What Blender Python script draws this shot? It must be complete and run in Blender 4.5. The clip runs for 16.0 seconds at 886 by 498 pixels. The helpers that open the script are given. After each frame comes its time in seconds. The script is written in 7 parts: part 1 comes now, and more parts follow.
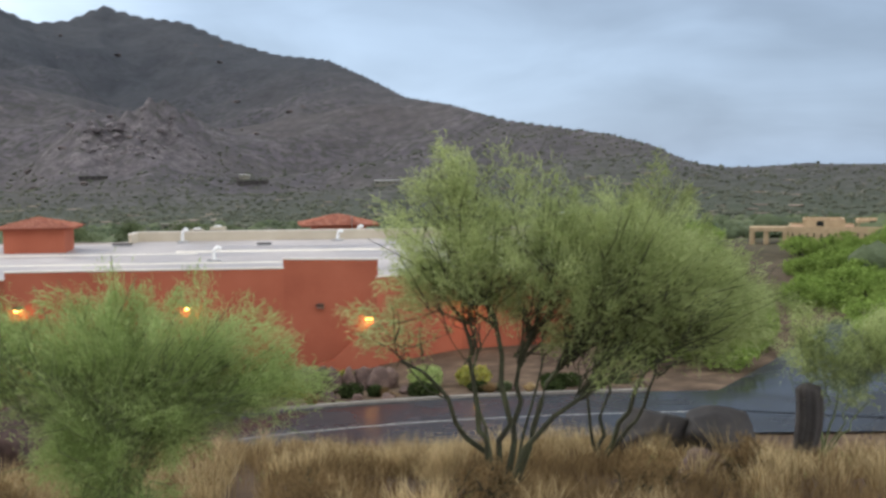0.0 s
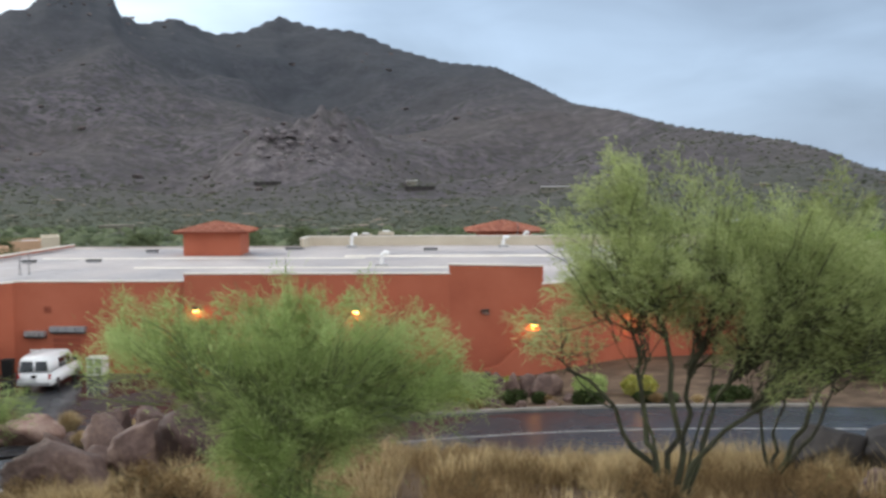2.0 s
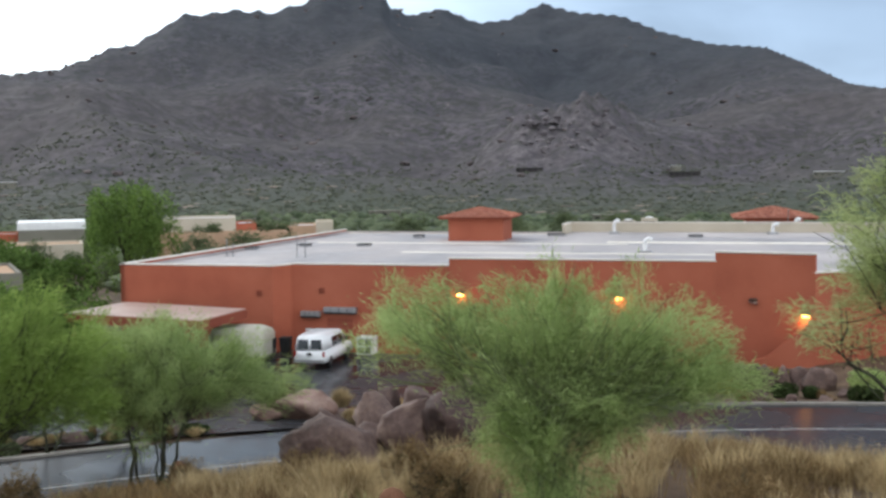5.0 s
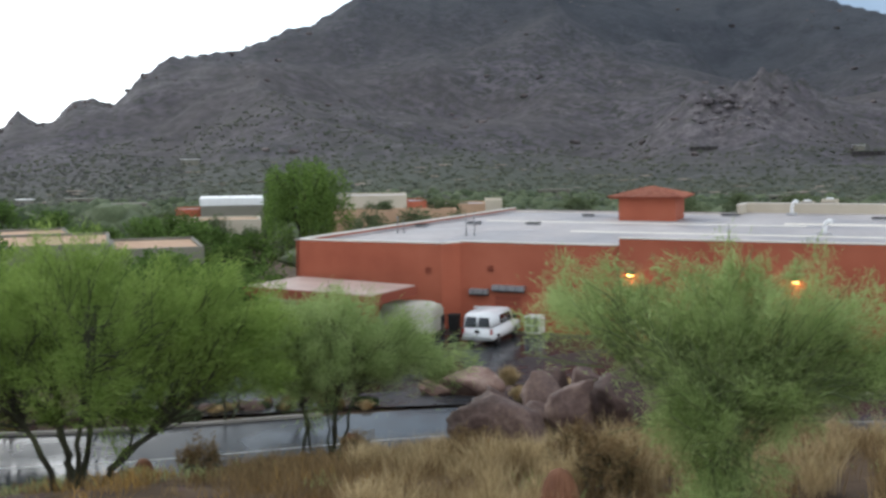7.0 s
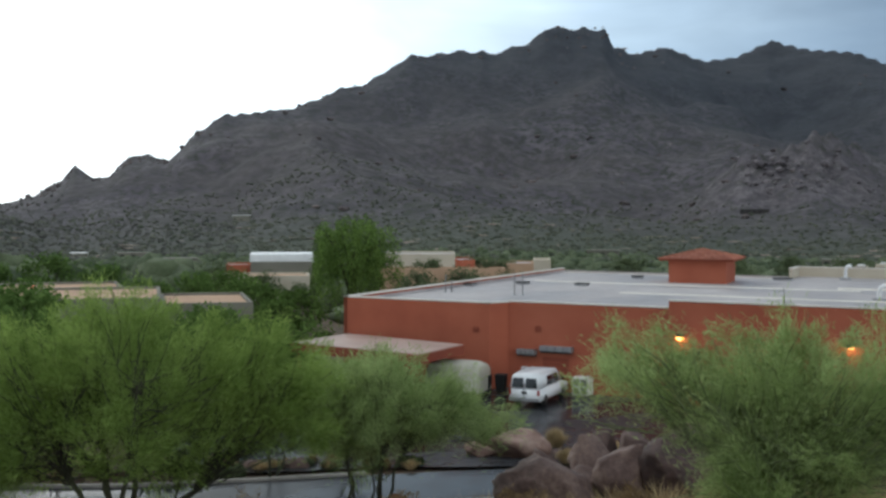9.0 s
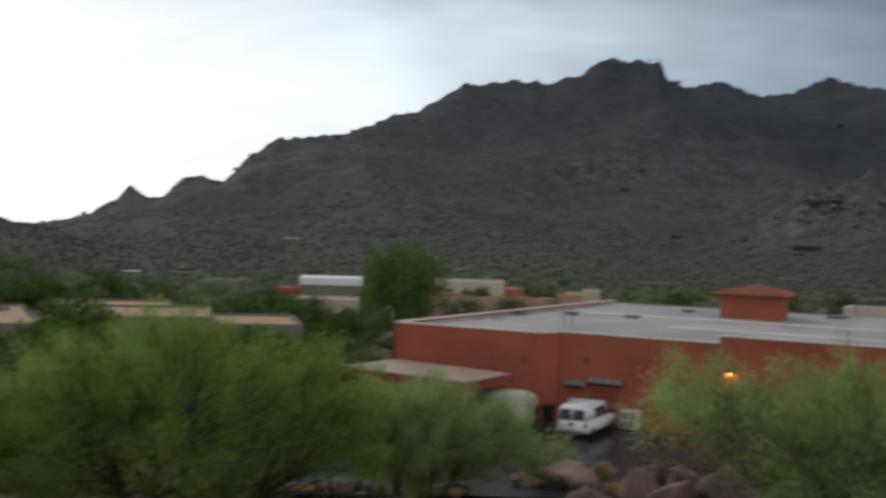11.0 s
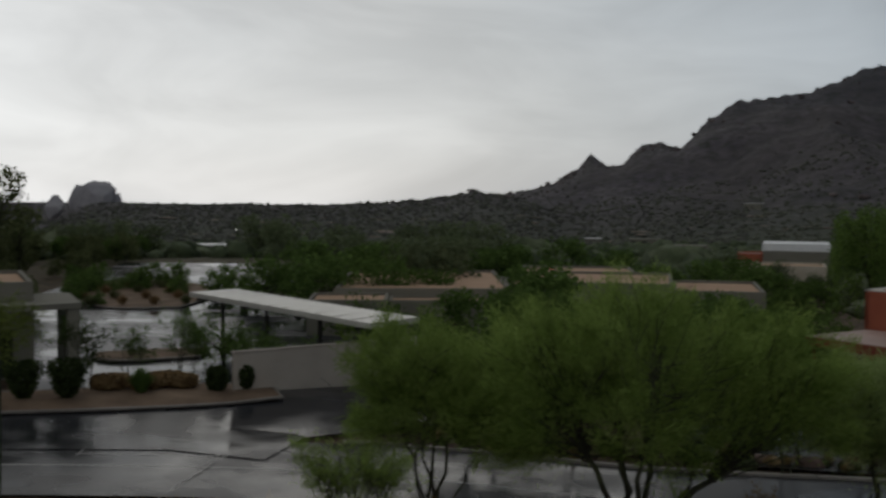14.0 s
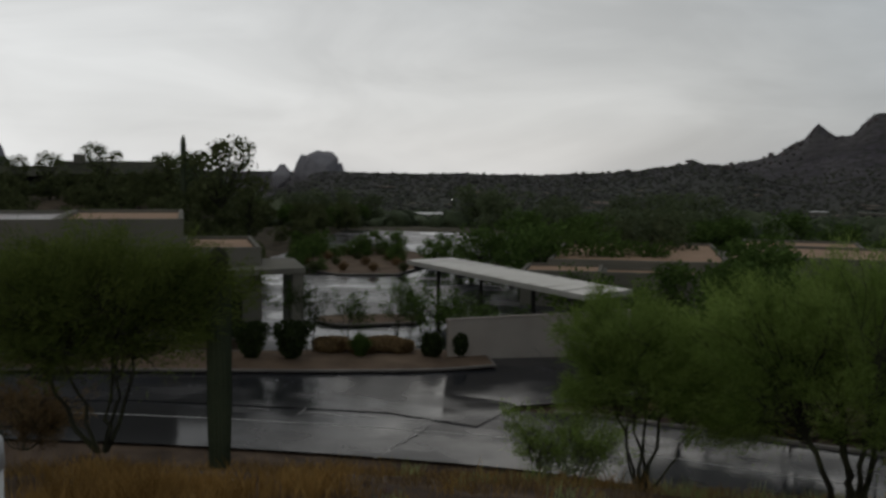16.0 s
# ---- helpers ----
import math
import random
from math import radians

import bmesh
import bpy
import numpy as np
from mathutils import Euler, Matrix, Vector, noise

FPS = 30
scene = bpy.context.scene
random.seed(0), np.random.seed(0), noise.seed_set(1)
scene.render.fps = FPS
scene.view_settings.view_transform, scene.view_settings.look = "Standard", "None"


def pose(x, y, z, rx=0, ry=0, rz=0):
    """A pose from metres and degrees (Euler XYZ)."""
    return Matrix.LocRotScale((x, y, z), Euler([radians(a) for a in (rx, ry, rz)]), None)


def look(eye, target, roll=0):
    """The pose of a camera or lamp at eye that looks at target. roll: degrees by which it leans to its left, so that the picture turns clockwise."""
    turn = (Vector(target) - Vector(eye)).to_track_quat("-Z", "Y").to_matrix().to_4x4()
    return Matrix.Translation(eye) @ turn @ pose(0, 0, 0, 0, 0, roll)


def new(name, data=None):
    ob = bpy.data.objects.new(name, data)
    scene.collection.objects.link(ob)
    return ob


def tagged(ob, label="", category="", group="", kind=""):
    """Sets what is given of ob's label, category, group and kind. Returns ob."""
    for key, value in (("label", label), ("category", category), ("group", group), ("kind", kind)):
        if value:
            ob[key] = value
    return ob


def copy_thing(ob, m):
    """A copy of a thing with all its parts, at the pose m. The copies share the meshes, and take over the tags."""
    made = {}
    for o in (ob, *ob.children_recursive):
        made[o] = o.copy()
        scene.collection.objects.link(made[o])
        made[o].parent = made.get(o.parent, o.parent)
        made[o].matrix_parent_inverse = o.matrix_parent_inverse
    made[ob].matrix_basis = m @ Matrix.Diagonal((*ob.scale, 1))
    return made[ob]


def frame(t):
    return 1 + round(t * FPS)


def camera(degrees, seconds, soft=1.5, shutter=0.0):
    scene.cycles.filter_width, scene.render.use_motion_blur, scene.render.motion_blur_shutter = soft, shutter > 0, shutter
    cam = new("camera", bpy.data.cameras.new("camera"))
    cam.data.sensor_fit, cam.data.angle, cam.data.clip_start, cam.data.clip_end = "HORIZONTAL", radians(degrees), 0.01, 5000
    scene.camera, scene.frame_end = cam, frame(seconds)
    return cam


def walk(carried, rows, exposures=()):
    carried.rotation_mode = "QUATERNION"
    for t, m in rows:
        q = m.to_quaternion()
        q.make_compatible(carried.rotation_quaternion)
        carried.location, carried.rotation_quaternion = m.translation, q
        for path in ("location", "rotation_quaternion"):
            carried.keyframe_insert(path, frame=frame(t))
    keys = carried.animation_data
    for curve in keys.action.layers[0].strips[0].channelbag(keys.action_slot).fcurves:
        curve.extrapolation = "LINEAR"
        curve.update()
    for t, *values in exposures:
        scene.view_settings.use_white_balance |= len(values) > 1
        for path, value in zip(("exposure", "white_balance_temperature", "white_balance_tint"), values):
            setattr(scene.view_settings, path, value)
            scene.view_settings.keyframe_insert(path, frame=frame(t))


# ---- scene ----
cam = camera(41.8, 16.0, soft=2.8, shutter=0.5)
PATH = [
    (0.0, pose(0.275, -0.203, 11.812, 86.10, 0.51, 0.11)),
    (0.5, pose(0.284, -0.131, 11.788, 85.51, 0.63, 1.25)),
    (1.0, pose(0.264, -0.216, 11.816, 85.84, -0.05, 1.87)),
    (1.5, pose(0.240, -0.162, 11.810, 85.41, -0.04, 4.78)),
    (2.0, pose(0.232, -0.151, 11.819, 86.47, 0.38, 8.27)),
    (2.5, pose(0.227, -0.022, 11.791, 86.45, 0.91, 10.34)),
    (3.0, pose(0.198, -0.074, 11.802, 86.31, 1.42, 12.49)),
    (3.5, pose(0.190, -0.053, 11.808, 86.54, 1.06, 15.18)),
    (3.7, pose(0.190, -0.041, 11.805, 86.32, 1.31, 16.17)),
    (5.8, pose(0.104, -0.053, 11.796, 85.51, 0.41, 24.16)),
    (6.0, pose(0.118, -0.042, 11.815, 85.27, 0.56, 25.11)),
    (6.5, pose(0.092, 0.013, 11.796, 85.23, 0.15, 27.87)),
    (7.0, pose(0.074, 0.013, 11.796, 84.95, 0.61, 29.46)),
    (7.5, pose(0.077, 0.042, 11.814, 85.01, 1.14, 31.93)),
    (8.0, pose(0.049, 0.104, 11.754, 87.01, 0.88, 32.17)),
    (8.5, pose(0.091, 0.122, 11.817, 87.52, 0.87, 31.59)),
    (8.7, pose(0.045, 0.109, 11.807, 87.58, 0.32, 31.80)),
    (10.8, pose(-0.065, -0.011, 11.795, 89.71, -1.33, 32.07)),
    (11.0, pose(-0.095, -0.025, 11.786, 89.20, -1.70, 34.32)),
    (11.5, pose(-0.108, 0.029, 11.826, 89.39, -0.44, 40.71)),
    (12.0, pose(-0.145, 0.081, 11.811, 89.78, -0.19, 43.98)),
    (12.5, pose(-0.217, 0.079, 11.788, 89.20, -0.11, 46.68)),
    (13.0, pose(-0.230, 0.068, 11.779, 88.40, -0.61, 49.66)),
    (13.5, pose(-0.239, 0.106, 11.787, 87.56, -0.38, 53.38)),
    (14.0, pose(-0.262, 0.088, 11.798, 87.16, -0.29, 56.68)),
    (14.5, pose(-0.206, 0.083, 11.816, 86.88, 0.02, 60.02)),
    (15.0, pose(-0.217, 0.070, 11.804, 86.56, -0.24, 63.17)),
    (15.5, pose(-0.229, 0.059, 11.800, 86.22, -0.29, 65.22)),
    (16.0, pose(-0.182, 0.060, 11.817, 85.63, -0.51, 67.27)),
]
# the phone dims its picture as the pale storm sky fills the view
EXPOSURES = [(0.0, 0.66, 6550, 10), (3.7, 0.58, 6350, 9), (7.0, 0.42, 6100, 8), (8.7, -0.02, 6050, 4), (10.8, -0.56, 6450, 9), (11.5, -0.90, 6600, 11), (12.5, -1.38, 6600, 11), (14.0, -1.72, 6500, 9), (16.0, -1.94, 6500, 9)]
walk(cam, PATH, EXPOSURES)

EYE = 11.8          # height of the eye over the shop's yard
RAD = math.pi / 180


def polar(az, d, z=0.0):
    """A place d metres off at az degrees left of north."""
    return Vector((-d * math.sin(az * RAD), d * math.cos(az * RAD), z))


# ---- world and light ----
world = bpy.data.worlds.new("storm_sky")
scene.world = world
world.use_nodes = True
wn, wl = world.node_tree.nodes, world.node_tree.links
wn.clear()


def wnode(kind, **kw):
    n = wn.new(kind)
    for k, v in kw.items():
        n.inputs[k].default_value = v
    return n


w_out = wn.new("ShaderNodeOutputWorld")
w_bg = wn.new("ShaderNodeBackground")
sky = wn.new("ShaderNodeTexSky")
sky.sky_type, sky.sun_disc = "NISHITA", False
sky.sun_elevation, sky.sun_rotation = radians(24), radians(-58)
sky_dim = wn.new("ShaderNodeMix")
sky_dim.data_type, sky_dim.blend_type = "RGBA", "MULTIPLY"
sky_dim.inputs["Factor"].default_value = 1
sky_dim.inputs["B"].default_value = (0.09, 0.09, 0.09, 1)
wl.new(sky.outputs["Color"], sky_dim.inputs["A"])
coord = wn.new("ShaderNodeTexCoord")
storm_dir = wn.new("ShaderNodeVectorMath")
storm_dir.operation = "DOT_PRODUCT"
storm_dir.inputs[1].default_value = polar(-20, 1, 0.22).normalized()
wl.new(coord.outputs["Generated"], storm_dir.inputs[0])
cloud_map = wn.new("ShaderNodeMapping")
cloud_map.inputs["Scale"].default_value = (1.0, 1.0, 3.2)
wl.new(coord.outputs["Generated"], cloud_map.inputs["Vector"])
cloud = wnode("ShaderNodeTexNoise", Scale=2.6, Detail=4.0, Roughness=0.45, Distortion=0.4)
wl.new(cloud_map.outputs["Vector"], cloud.inputs["Vector"])
cloud_add = wn.new("ShaderNodeMath")
cloud_add.operation = "MULTIPLY_ADD"
cloud_add.inputs[1].default_value = 0.42
wl.new(cloud.outputs["Fac"], cloud_add.inputs[0])
wl.new(storm_dir.outputs["Value"], cloud_add.inputs[2])
deck = wn.new("ShaderNodeValToRGB")
# from the pale sky behind and above, over the bright west, to the blue-grey storm cloud
stops = [(0.00, (0.75, 0.83, 0.94)), (0.22, (1.25, 1.32, 1.40)), (0.36, (3.35, 3.38, 3.40)), (0.50, (2.75, 2.8, 2.84)), (0.62, (1.95, 2.04, 2.11)), (0.76, (1.5, 1.65, 1.79)), (0.855, (0.80, 0.97, 1.16)), (0.93, (0.38, 0.50, 0.67)), (1.0, (0.24, 0.315, 0.43))]
deck.color_ramp.elements[0].position, deck.color_ramp.elements[0].color = stops[0][0], (*stops[0][1], 1)
deck.color_ramp.elements[1].position, deck.color_ramp.elements[1].color = stops[-1][0], (*stops[-1][1], 1)
for p, c in stops[1:-1]:
    deck.color_ramp.elements.new(p).color = (*c, 1)
squeeze = wn.new("ShaderNodeMath")
squeeze.operation = "MULTIPLY_ADD"
squeeze.inputs[1].default_value, squeeze.inputs[2].default_value = 0.5, 0.5 - 0.5 * 0.5 * 0.42
wl.new(cloud_add.outputs[0], squeeze.inputs[0])
wl.new(squeeze.outputs[0], deck.inputs["Fac"])
cover = wn.new("ShaderNodeMix")
cover.data_type = "RGBA"
cover.inputs["Factor"].default_value = 0.90
wl.new(sky_dim.outputs["Result"], cover.inputs["A"])
wl.new(deck.outputs["Color"], cover.inputs["B"])
# the cloud deck darkens overhead and is mottled
height = wn.new("ShaderNodeSeparateXYZ")
wl.new(coord.outputs["Generated"], height.inputs[0])
dim = wn.new("ShaderNodeMapRange")
for k, v in (("From Min", 0.12), ("From Max", 0.36), ("To Min", 0.96), ("To Max", 0.46)):
    dim.inputs[k].default_value = v
wl.new(height.outputs["Z"], dim.inputs["Value"])
mottle = wnode("ShaderNodeTexNoise", Scale=4.5, Detail=5.0, Roughness=0.55, Distortion=0.6)
wl.new(cloud_map.outputs["Vector"], mottle.inputs["Vector"])
blot = wn.new("ShaderNodeMapRange")
for k, v in (("From Min", 0.35), ("From Max", 0.68), ("To Min", 0.87), ("To Max", 1.06)):
    blot.inputs[k].default_value = v
wl.new(mottle.outputs["Fac"], blot.inputs["Value"])
both = wn.new("ShaderNodeMath")
both.operation = "MULTIPLY"
wl.new(dim.outputs["Result"], both.inputs[0])
wl.new(blot.outputs["Result"], both.inputs[1])
wl.new(both.outputs[0], w_bg.inputs["Strength"])
wl.new(cover.outputs["Result"], w_bg.inputs["Color"])
wl.new(w_bg.outputs[0], w_out.inputs["Surface"])

sun_data = bpy.data.lights.new("sun", "SUN")
sun_data.energy, sun_data.angle, sun_data.color = 0.75, radians(35), (1.0, 0.95, 0.88)
sun_lamp = new("sun", sun_data)
sun_lamp.matrix_world = look(polar(58, 50, 26), (0, 0, 0))

# ---- materials ----


def material(name, colors, scale=3.0, fine=40.0, rough=0.85, bump=0.3, bump_scale=None, metal=0.0, spec=0.3, island=0.0, per_object=0.0, rough2=None, dist=0.02):
    """Principled surface whose colour wanders between two or three tones at two scales."""
    m = bpy.data.materials.new(name)
    m.use_nodes = True
    n, l = m.node_tree.nodes, m.node_tree.links
    b = n["Principled BSDF"]
    b.inputs["Metallic"].default_value = metal
    b.inputs["Specular IOR Level"].default_value = spec
    tc = n.new("ShaderNodeTexCoord")
    big = n.new("ShaderNodeTexNoise")
    big.inputs["Scale"].default_value, big.inputs["Detail"].default_value = scale, 6
    small = n.new("ShaderNodeTexNoise")
    small.inputs["Scale"].default_value, small.inputs["Detail"].default_value = fine, 4
    for t in (big, small):
        l.new(tc.outputs["Object"], t.inputs["Vector"])
    add = n.new("ShaderNodeMath")
    add.operation = "MULTIPLY_ADD"
    add.inputs[1].default_value = 0.35
    l.new(small.outputs["Fac"], add.inputs[0])
    l.new(big.outputs["Fac"], add.inputs[2])
    fac = add.outputs[0]
    if island or per_object:
        src = n.new("ShaderNodeNewGeometry").outputs["Random Per Island"] if island else n.new("ShaderNodeObjectInfo").outputs["Random"]
        a2 = n.new("ShaderNodeMath")
        a2.operation = "MULTIPLY_ADD"
        a2.inputs[1].default_value = island or per_object
        l.new(src, a2.inputs[0])
        l.new(fac, a2.inputs[2])
        sub = n.new("ShaderNodeMath")
        sub.operation = "SUBTRACT"
        sub.inputs[1].default_value = (island or per_object) / 2
        l.new(a2.outputs[0], sub.inputs[0])
        fac = sub.outputs[0]
    ramp = n.new("ShaderNodeValToRGB")
    lo, hi = 0.42, 0.93
    ramp.color_ramp.elements[0].position, ramp.color_ramp.elements[0].color = lo, (*colors[0], 1)
    ramp.color_ramp.elements[1].position, ramp.color_ramp.elements[1].color = hi, (*colors[-1], 1)
    for i, c in enumerate(colors[1:-1], 1):
        ramp.color_ramp.elements.new(lo + (hi - lo) * i / (len(colors) - 1)).color = (*c, 1)
    l.new(fac, ramp.inputs["Fac"])
    l.new(ramp.outputs["Color"], b.inputs["Base Color"])
    if rough2 is None:
        b.inputs["Roughness"].default_value = rough
    else:
        mr = n.new("ShaderNodeMapRange")
        mr.inputs["From Min"].default_value, mr.inputs["From Max"].default_value = 0.42, 0.6
        mr.inputs["To Min"].default_value, mr.inputs["To Max"].default_value = rough, rough2
        l.new(big.outputs["Fac"], mr.inputs["Value"])
        l.new(mr.outputs["Result"], b.inputs["Roughness"])
    if bump:
        bm_tex = small
        if bump_scale:
            bm_tex = n.new("ShaderNodeTexNoise")
            bm_tex.inputs["Scale"].default_value, bm_tex.inputs["Detail"].default_value = bump_scale, 8
            l.new(tc.outputs["Object"], bm_tex.inputs["Vector"])
        bu = n.new("ShaderNodeBump")
        bu.inputs["Strength"].default_value, bu.inputs["Distance"].default_value = bump, dist
        l.new(bm_tex.outputs["Fac"], bu.inputs["Height"])
        l.new(bu.outputs["Normal"], b.inputs["Normal"])
    return m


def leaf_material(name, dark, light, glow=0.35):
    """Thin leaves: diffuse with some light passing through, each leaf its own tint."""
    m = bpy.data.materials.new(name)
    m.use_nodes = True
    n, l = m.node_tree.nodes, m.node_tree.links
    n.remove(n["Principled BSDF"])
    geo, info = n.new("ShaderNodeNewGeometry"), n.new("ShaderNodeObjectInfo")
    tc = n.new("ShaderNodeTexCoord")
    nz = n.new("ShaderNodeTexNoise")
    nz.inputs["Scale"].default_value = 0.9
    l.new(tc.outputs["Object"], nz.inputs["Vector"])
    a = n.new("ShaderNodeMath")
    a.operation = "MULTIPLY_ADD"
    a.inputs[1].default_value = 0.5
    l.new(geo.outputs["Random Per Island"], a.inputs[0])
    l.new(nz.outputs["Fac"], a.inputs[2])
    ramp = n.new("ShaderNodeValToRGB")
    ramp.color_ramp.elements[0].position, ramp.color_ramp.elements[0].color = 0.4, (*dark, 1)
    ramp.color_ramp.elements[1].position, ramp.color_ramp.elements[1].color = 1.05, (*light, 1)
    l.new(a.outputs[0], ramp.inputs["Fac"])
    hue = n.new("ShaderNodeHueSaturation")
    mr = n.new("ShaderNodeMapRange")
    mr.inputs["To Min"].default_value, mr.inputs["To Max"].default_value = 0.85, 1.12
    l.new(info.outputs["Random"], mr.inputs["Value"])
    l.new(mr.outputs["Result"], hue.inputs["Value"])
    l.new(ramp.outputs["Color"], hue.inputs["Color"])
    d, t, mix = n.new("ShaderNodeBsdfDiffuse"), n.new("ShaderNodeBsdfTranslucent"), n.new("ShaderNodeMixShader")
    mix.inputs["Fac"].default_value = glow
    l.new(hue.outputs["Color"], d.inputs["Color"])
    l.new(hue.outputs["Color"], t.inputs["Color"])
    l.new(d.outputs[0], mix.inputs[1])
    l.new(t.outputs[0], mix.inputs[2])
    l.new(mix.outputs[0], n["Material Output"].inputs["Surface"])
    return m


def glow_material(name, color, strength):
    m = bpy.data.materials.new(name)
    m.use_nodes = True
    b = m.node_tree.nodes["Principled BSDF"]
    b.inputs["Emission Color"].default_value = (*color, 1)
    b.inputs["Emission Strength"].default_value = strength
    return m


M_stucco = material("terracotta_stucco", [(0.32, 0.089, 0.051), (0.39, 0.114, 0.064), (0.43, 0.133, 0.077)], 0.35, 14, 0.9, 0.25, 60)
M_stucco_dark = material("brown_red_stucco", [(0.24, 0.065, 0.04), (0.31, 0.085, 0.05)], 0.5, 14, 0.9, 0.25, 60)
M_cap = material("pale_coping", [(0.62, 0.57, 0.50), (0.75, 0.70, 0.63)], 1.0, 12, 0.6, 0.1)
M_membrane = material("roof_membrane", [(0.30, 0.268, 0.265), (0.41, 0.37, 0.365), (0.52, 0.48, 0.47)], 0.16, 1.6, 0.38, 0.12, 3.0, spec=0.35, rough2=0.75)
M_beige = material("beige_stucco", [(0.46, 0.40, 0.31), (0.56, 0.50, 0.40)], 0.5, 9, 0.9, 0.2, 50)
M_tan = material("tan_gravel_roof", [(0.42, 0.27, 0.175), (0.54, 0.36, 0.24)], 0.4, 9, 0.95, 0.2, 20)
M_greige = material("grey_green_stucco", [(0.17, 0.16, 0.13), (0.22, 0.21, 0.17)], 0.4, 12, 0.9, 0.2, 50)
M_tile = material("clay_roof_tile", [(0.25, 0.075, 0.045), (0.36, 0.12, 0.07), (0.42, 0.17, 0.11)], 2.0, 18, 0.8, 0.3, 20, per_object=0.3)
M_asphalt = material("wet_asphalt", [(0.020, 0.021, 0.024), (0.032, 0.033, 0.037), (0.046, 0.047, 0.051)], 0.22, 25, 0.10, 0.07, 14, spec=0.06, rough2=0.34, dist=0.004)
M_concrete = material("kerb_concrete", [(0.19, 0.17, 0.15), (0.30, 0.275, 0.245)], 1.2, 20, 0.7, 0.2)
M_line = material("road_paint", [(0.40, 0.39, 0.36), (0.58, 0.57, 0.54)], 2.0, 20, 0.5, 0.1)
M_crack = material("road_crack_tar", [(0.012, 0.012, 0.013), (0.02, 0.02, 0.02)], 2.0, 20, 0.3, 0.1)
M_bark = material("palo_verde_bark", [(0.022, 0.020, 0.014), (0.045, 0.046, 0.026), (0.085, 0.095, 0.045)], 1.5, 14, 0.85, 0.5, 25)
M_bark_green = material("green_bark", [(0.10, 0.12, 0.05), (0.17, 0.21, 0.09)], 2.0, 14, 0.8, 0.4, 25)
M_leaf = leaf_material("palo_verde_leaf", (0.225, 0.268, 0.100), (0.46, 0.52, 0.240), 0.5)
M_leaf_green = leaf_material("fresh_green_leaf", (0.225, 0.305, 0.100), (0.48, 0.58, 0.25), 0.55)
M_leaf_mid = leaf_material("mid_green_leaf", (0.150, 0.222, 0.050), (0.325, 0.435, 0.120), 0.48)
M_leaf_dark = leaf_material("dense_leaf", (0.055, 0.095, 0.025), (0.13, 0.20, 0.055), 0.3)
M_leaf_grey = leaf_material("grey_green_leaf", (0.075, 0.10, 0.05), (0.16, 0.19, 0.10), 0.3)
M_leaf_olive = leaf_material("hedge_leaf", (0.022, 0.034, 0.014), (0.06, 0.08, 0.03), 0.15)
# darker leaf for one palo verde: its backlit shade put into the colour
M_leaf_backlit = leaf_material("backlit_leaf", (0.080, 0.110, 0.026), (0.18, 0.225, 0.06), 0.35)
M_leaf_rise = leaf_material("dusty_olive_leaf", (0.060, 0.075, 0.032), (0.15, 0.17, 0.075), 0.3)
M_leaf_willow = leaf_material("drooping_willow_leaf", (0.055, 0.095, 0.024), (0.185, 0.28, 0.070), 0.4)
M_straw = leaf_material("dry_grass_blade", (0.25, 0.175, 0.085), (0.66, 0.52, 0.30), 0.3)
M_rust_straw = leaf_material("rusty_straw_blade", (0.20, 0.115, 0.038), (0.52, 0.33, 0.115), 0.3)
M_weed = leaf_material("brown_weed", (0.13, 0.085, 0.045), (0.35, 0.245, 0.125), 0.2)
M_ground = material("gravelly_soil", [(0.10, 0.065, 0.042), (0.17, 0.115, 0.075), (0.24, 0.165, 0.11)], 0.5, 6, 0.95, 0.6, 9, dist=0.05)
M_boulder = material("granite_boulder", [(0.060, 0.040, 0.036), (0.120, 0.077, 0.066), (0.22, 0.150, 0.122)], 1.1, 9, 0.75, 0.9, 4, dist=0.10, per_object=0.25)
M_boulder_pink = material("pink_granite", [(0.13, 0.07, 0.05), (0.24, 0.15, 0.12), (0.36, 0.26, 0.215)], 1.3, 9, 0.75, 0.9, 4, dist=0.10)
M_yellow = leaf_material("yellow_flower", (0.20, 0.23, 0.06), (0.42, 0.38, 0.085), 0.2)
M_boulder_dark = material("dark_basalt_rock", [(0.030, 0.027, 0.027), (0.062, 0.053, 0.050)], 1.5, 9, 0.75, 0.6, 7, dist=0.05)
M_canopy = material("pinkish_roof_sheet", [(0.36, 0.25, 0.215), (0.52, 0.39, 0.34)], 0.4, 6, 0.45, 0.1, 3)
M_white_paint = material("white_car_paint", [(0.74, 0.75, 0.77), (0.80, 0.81, 0.82)], 1.0, 5, 0.22, 0.0, spec=0.5)
M_white = material("white_enamel", [(0.70, 0.70, 0.70), (0.80, 0.80, 0.79)], 2.0, 9, 0.5, 0.05)
M_black = material("black_rubber", [(0.015, 0.015, 0.015), (0.03, 0.03, 0.03)], 3, 30, 0.7, 0.1)
M_glass = material("tinted_glass", [(0.012, 0.014, 0.017), (0.02, 0.022, 0.026)], 1, 5, 0.06, 0.0, spec=0.6)
M_grey_metal = material("galvanised_metal", [(0.30, 0.30, 0.31), (0.45, 0.45, 0.46)], 2, 20, 0.42, 0.05, metal=0.7)
M_dark_metal = material("dark_bronze_metal", [(0.03, 0.027, 0.025), (0.055, 0.05, 0.045)], 3, 20, 0.5, 0.05, metal=0.3)
M_car_roof = material("carport_sheet", [(0.46, 0.44, 0.39), (0.58, 0.56, 0.50)], 0.8, 6, 0.4, 0.05)
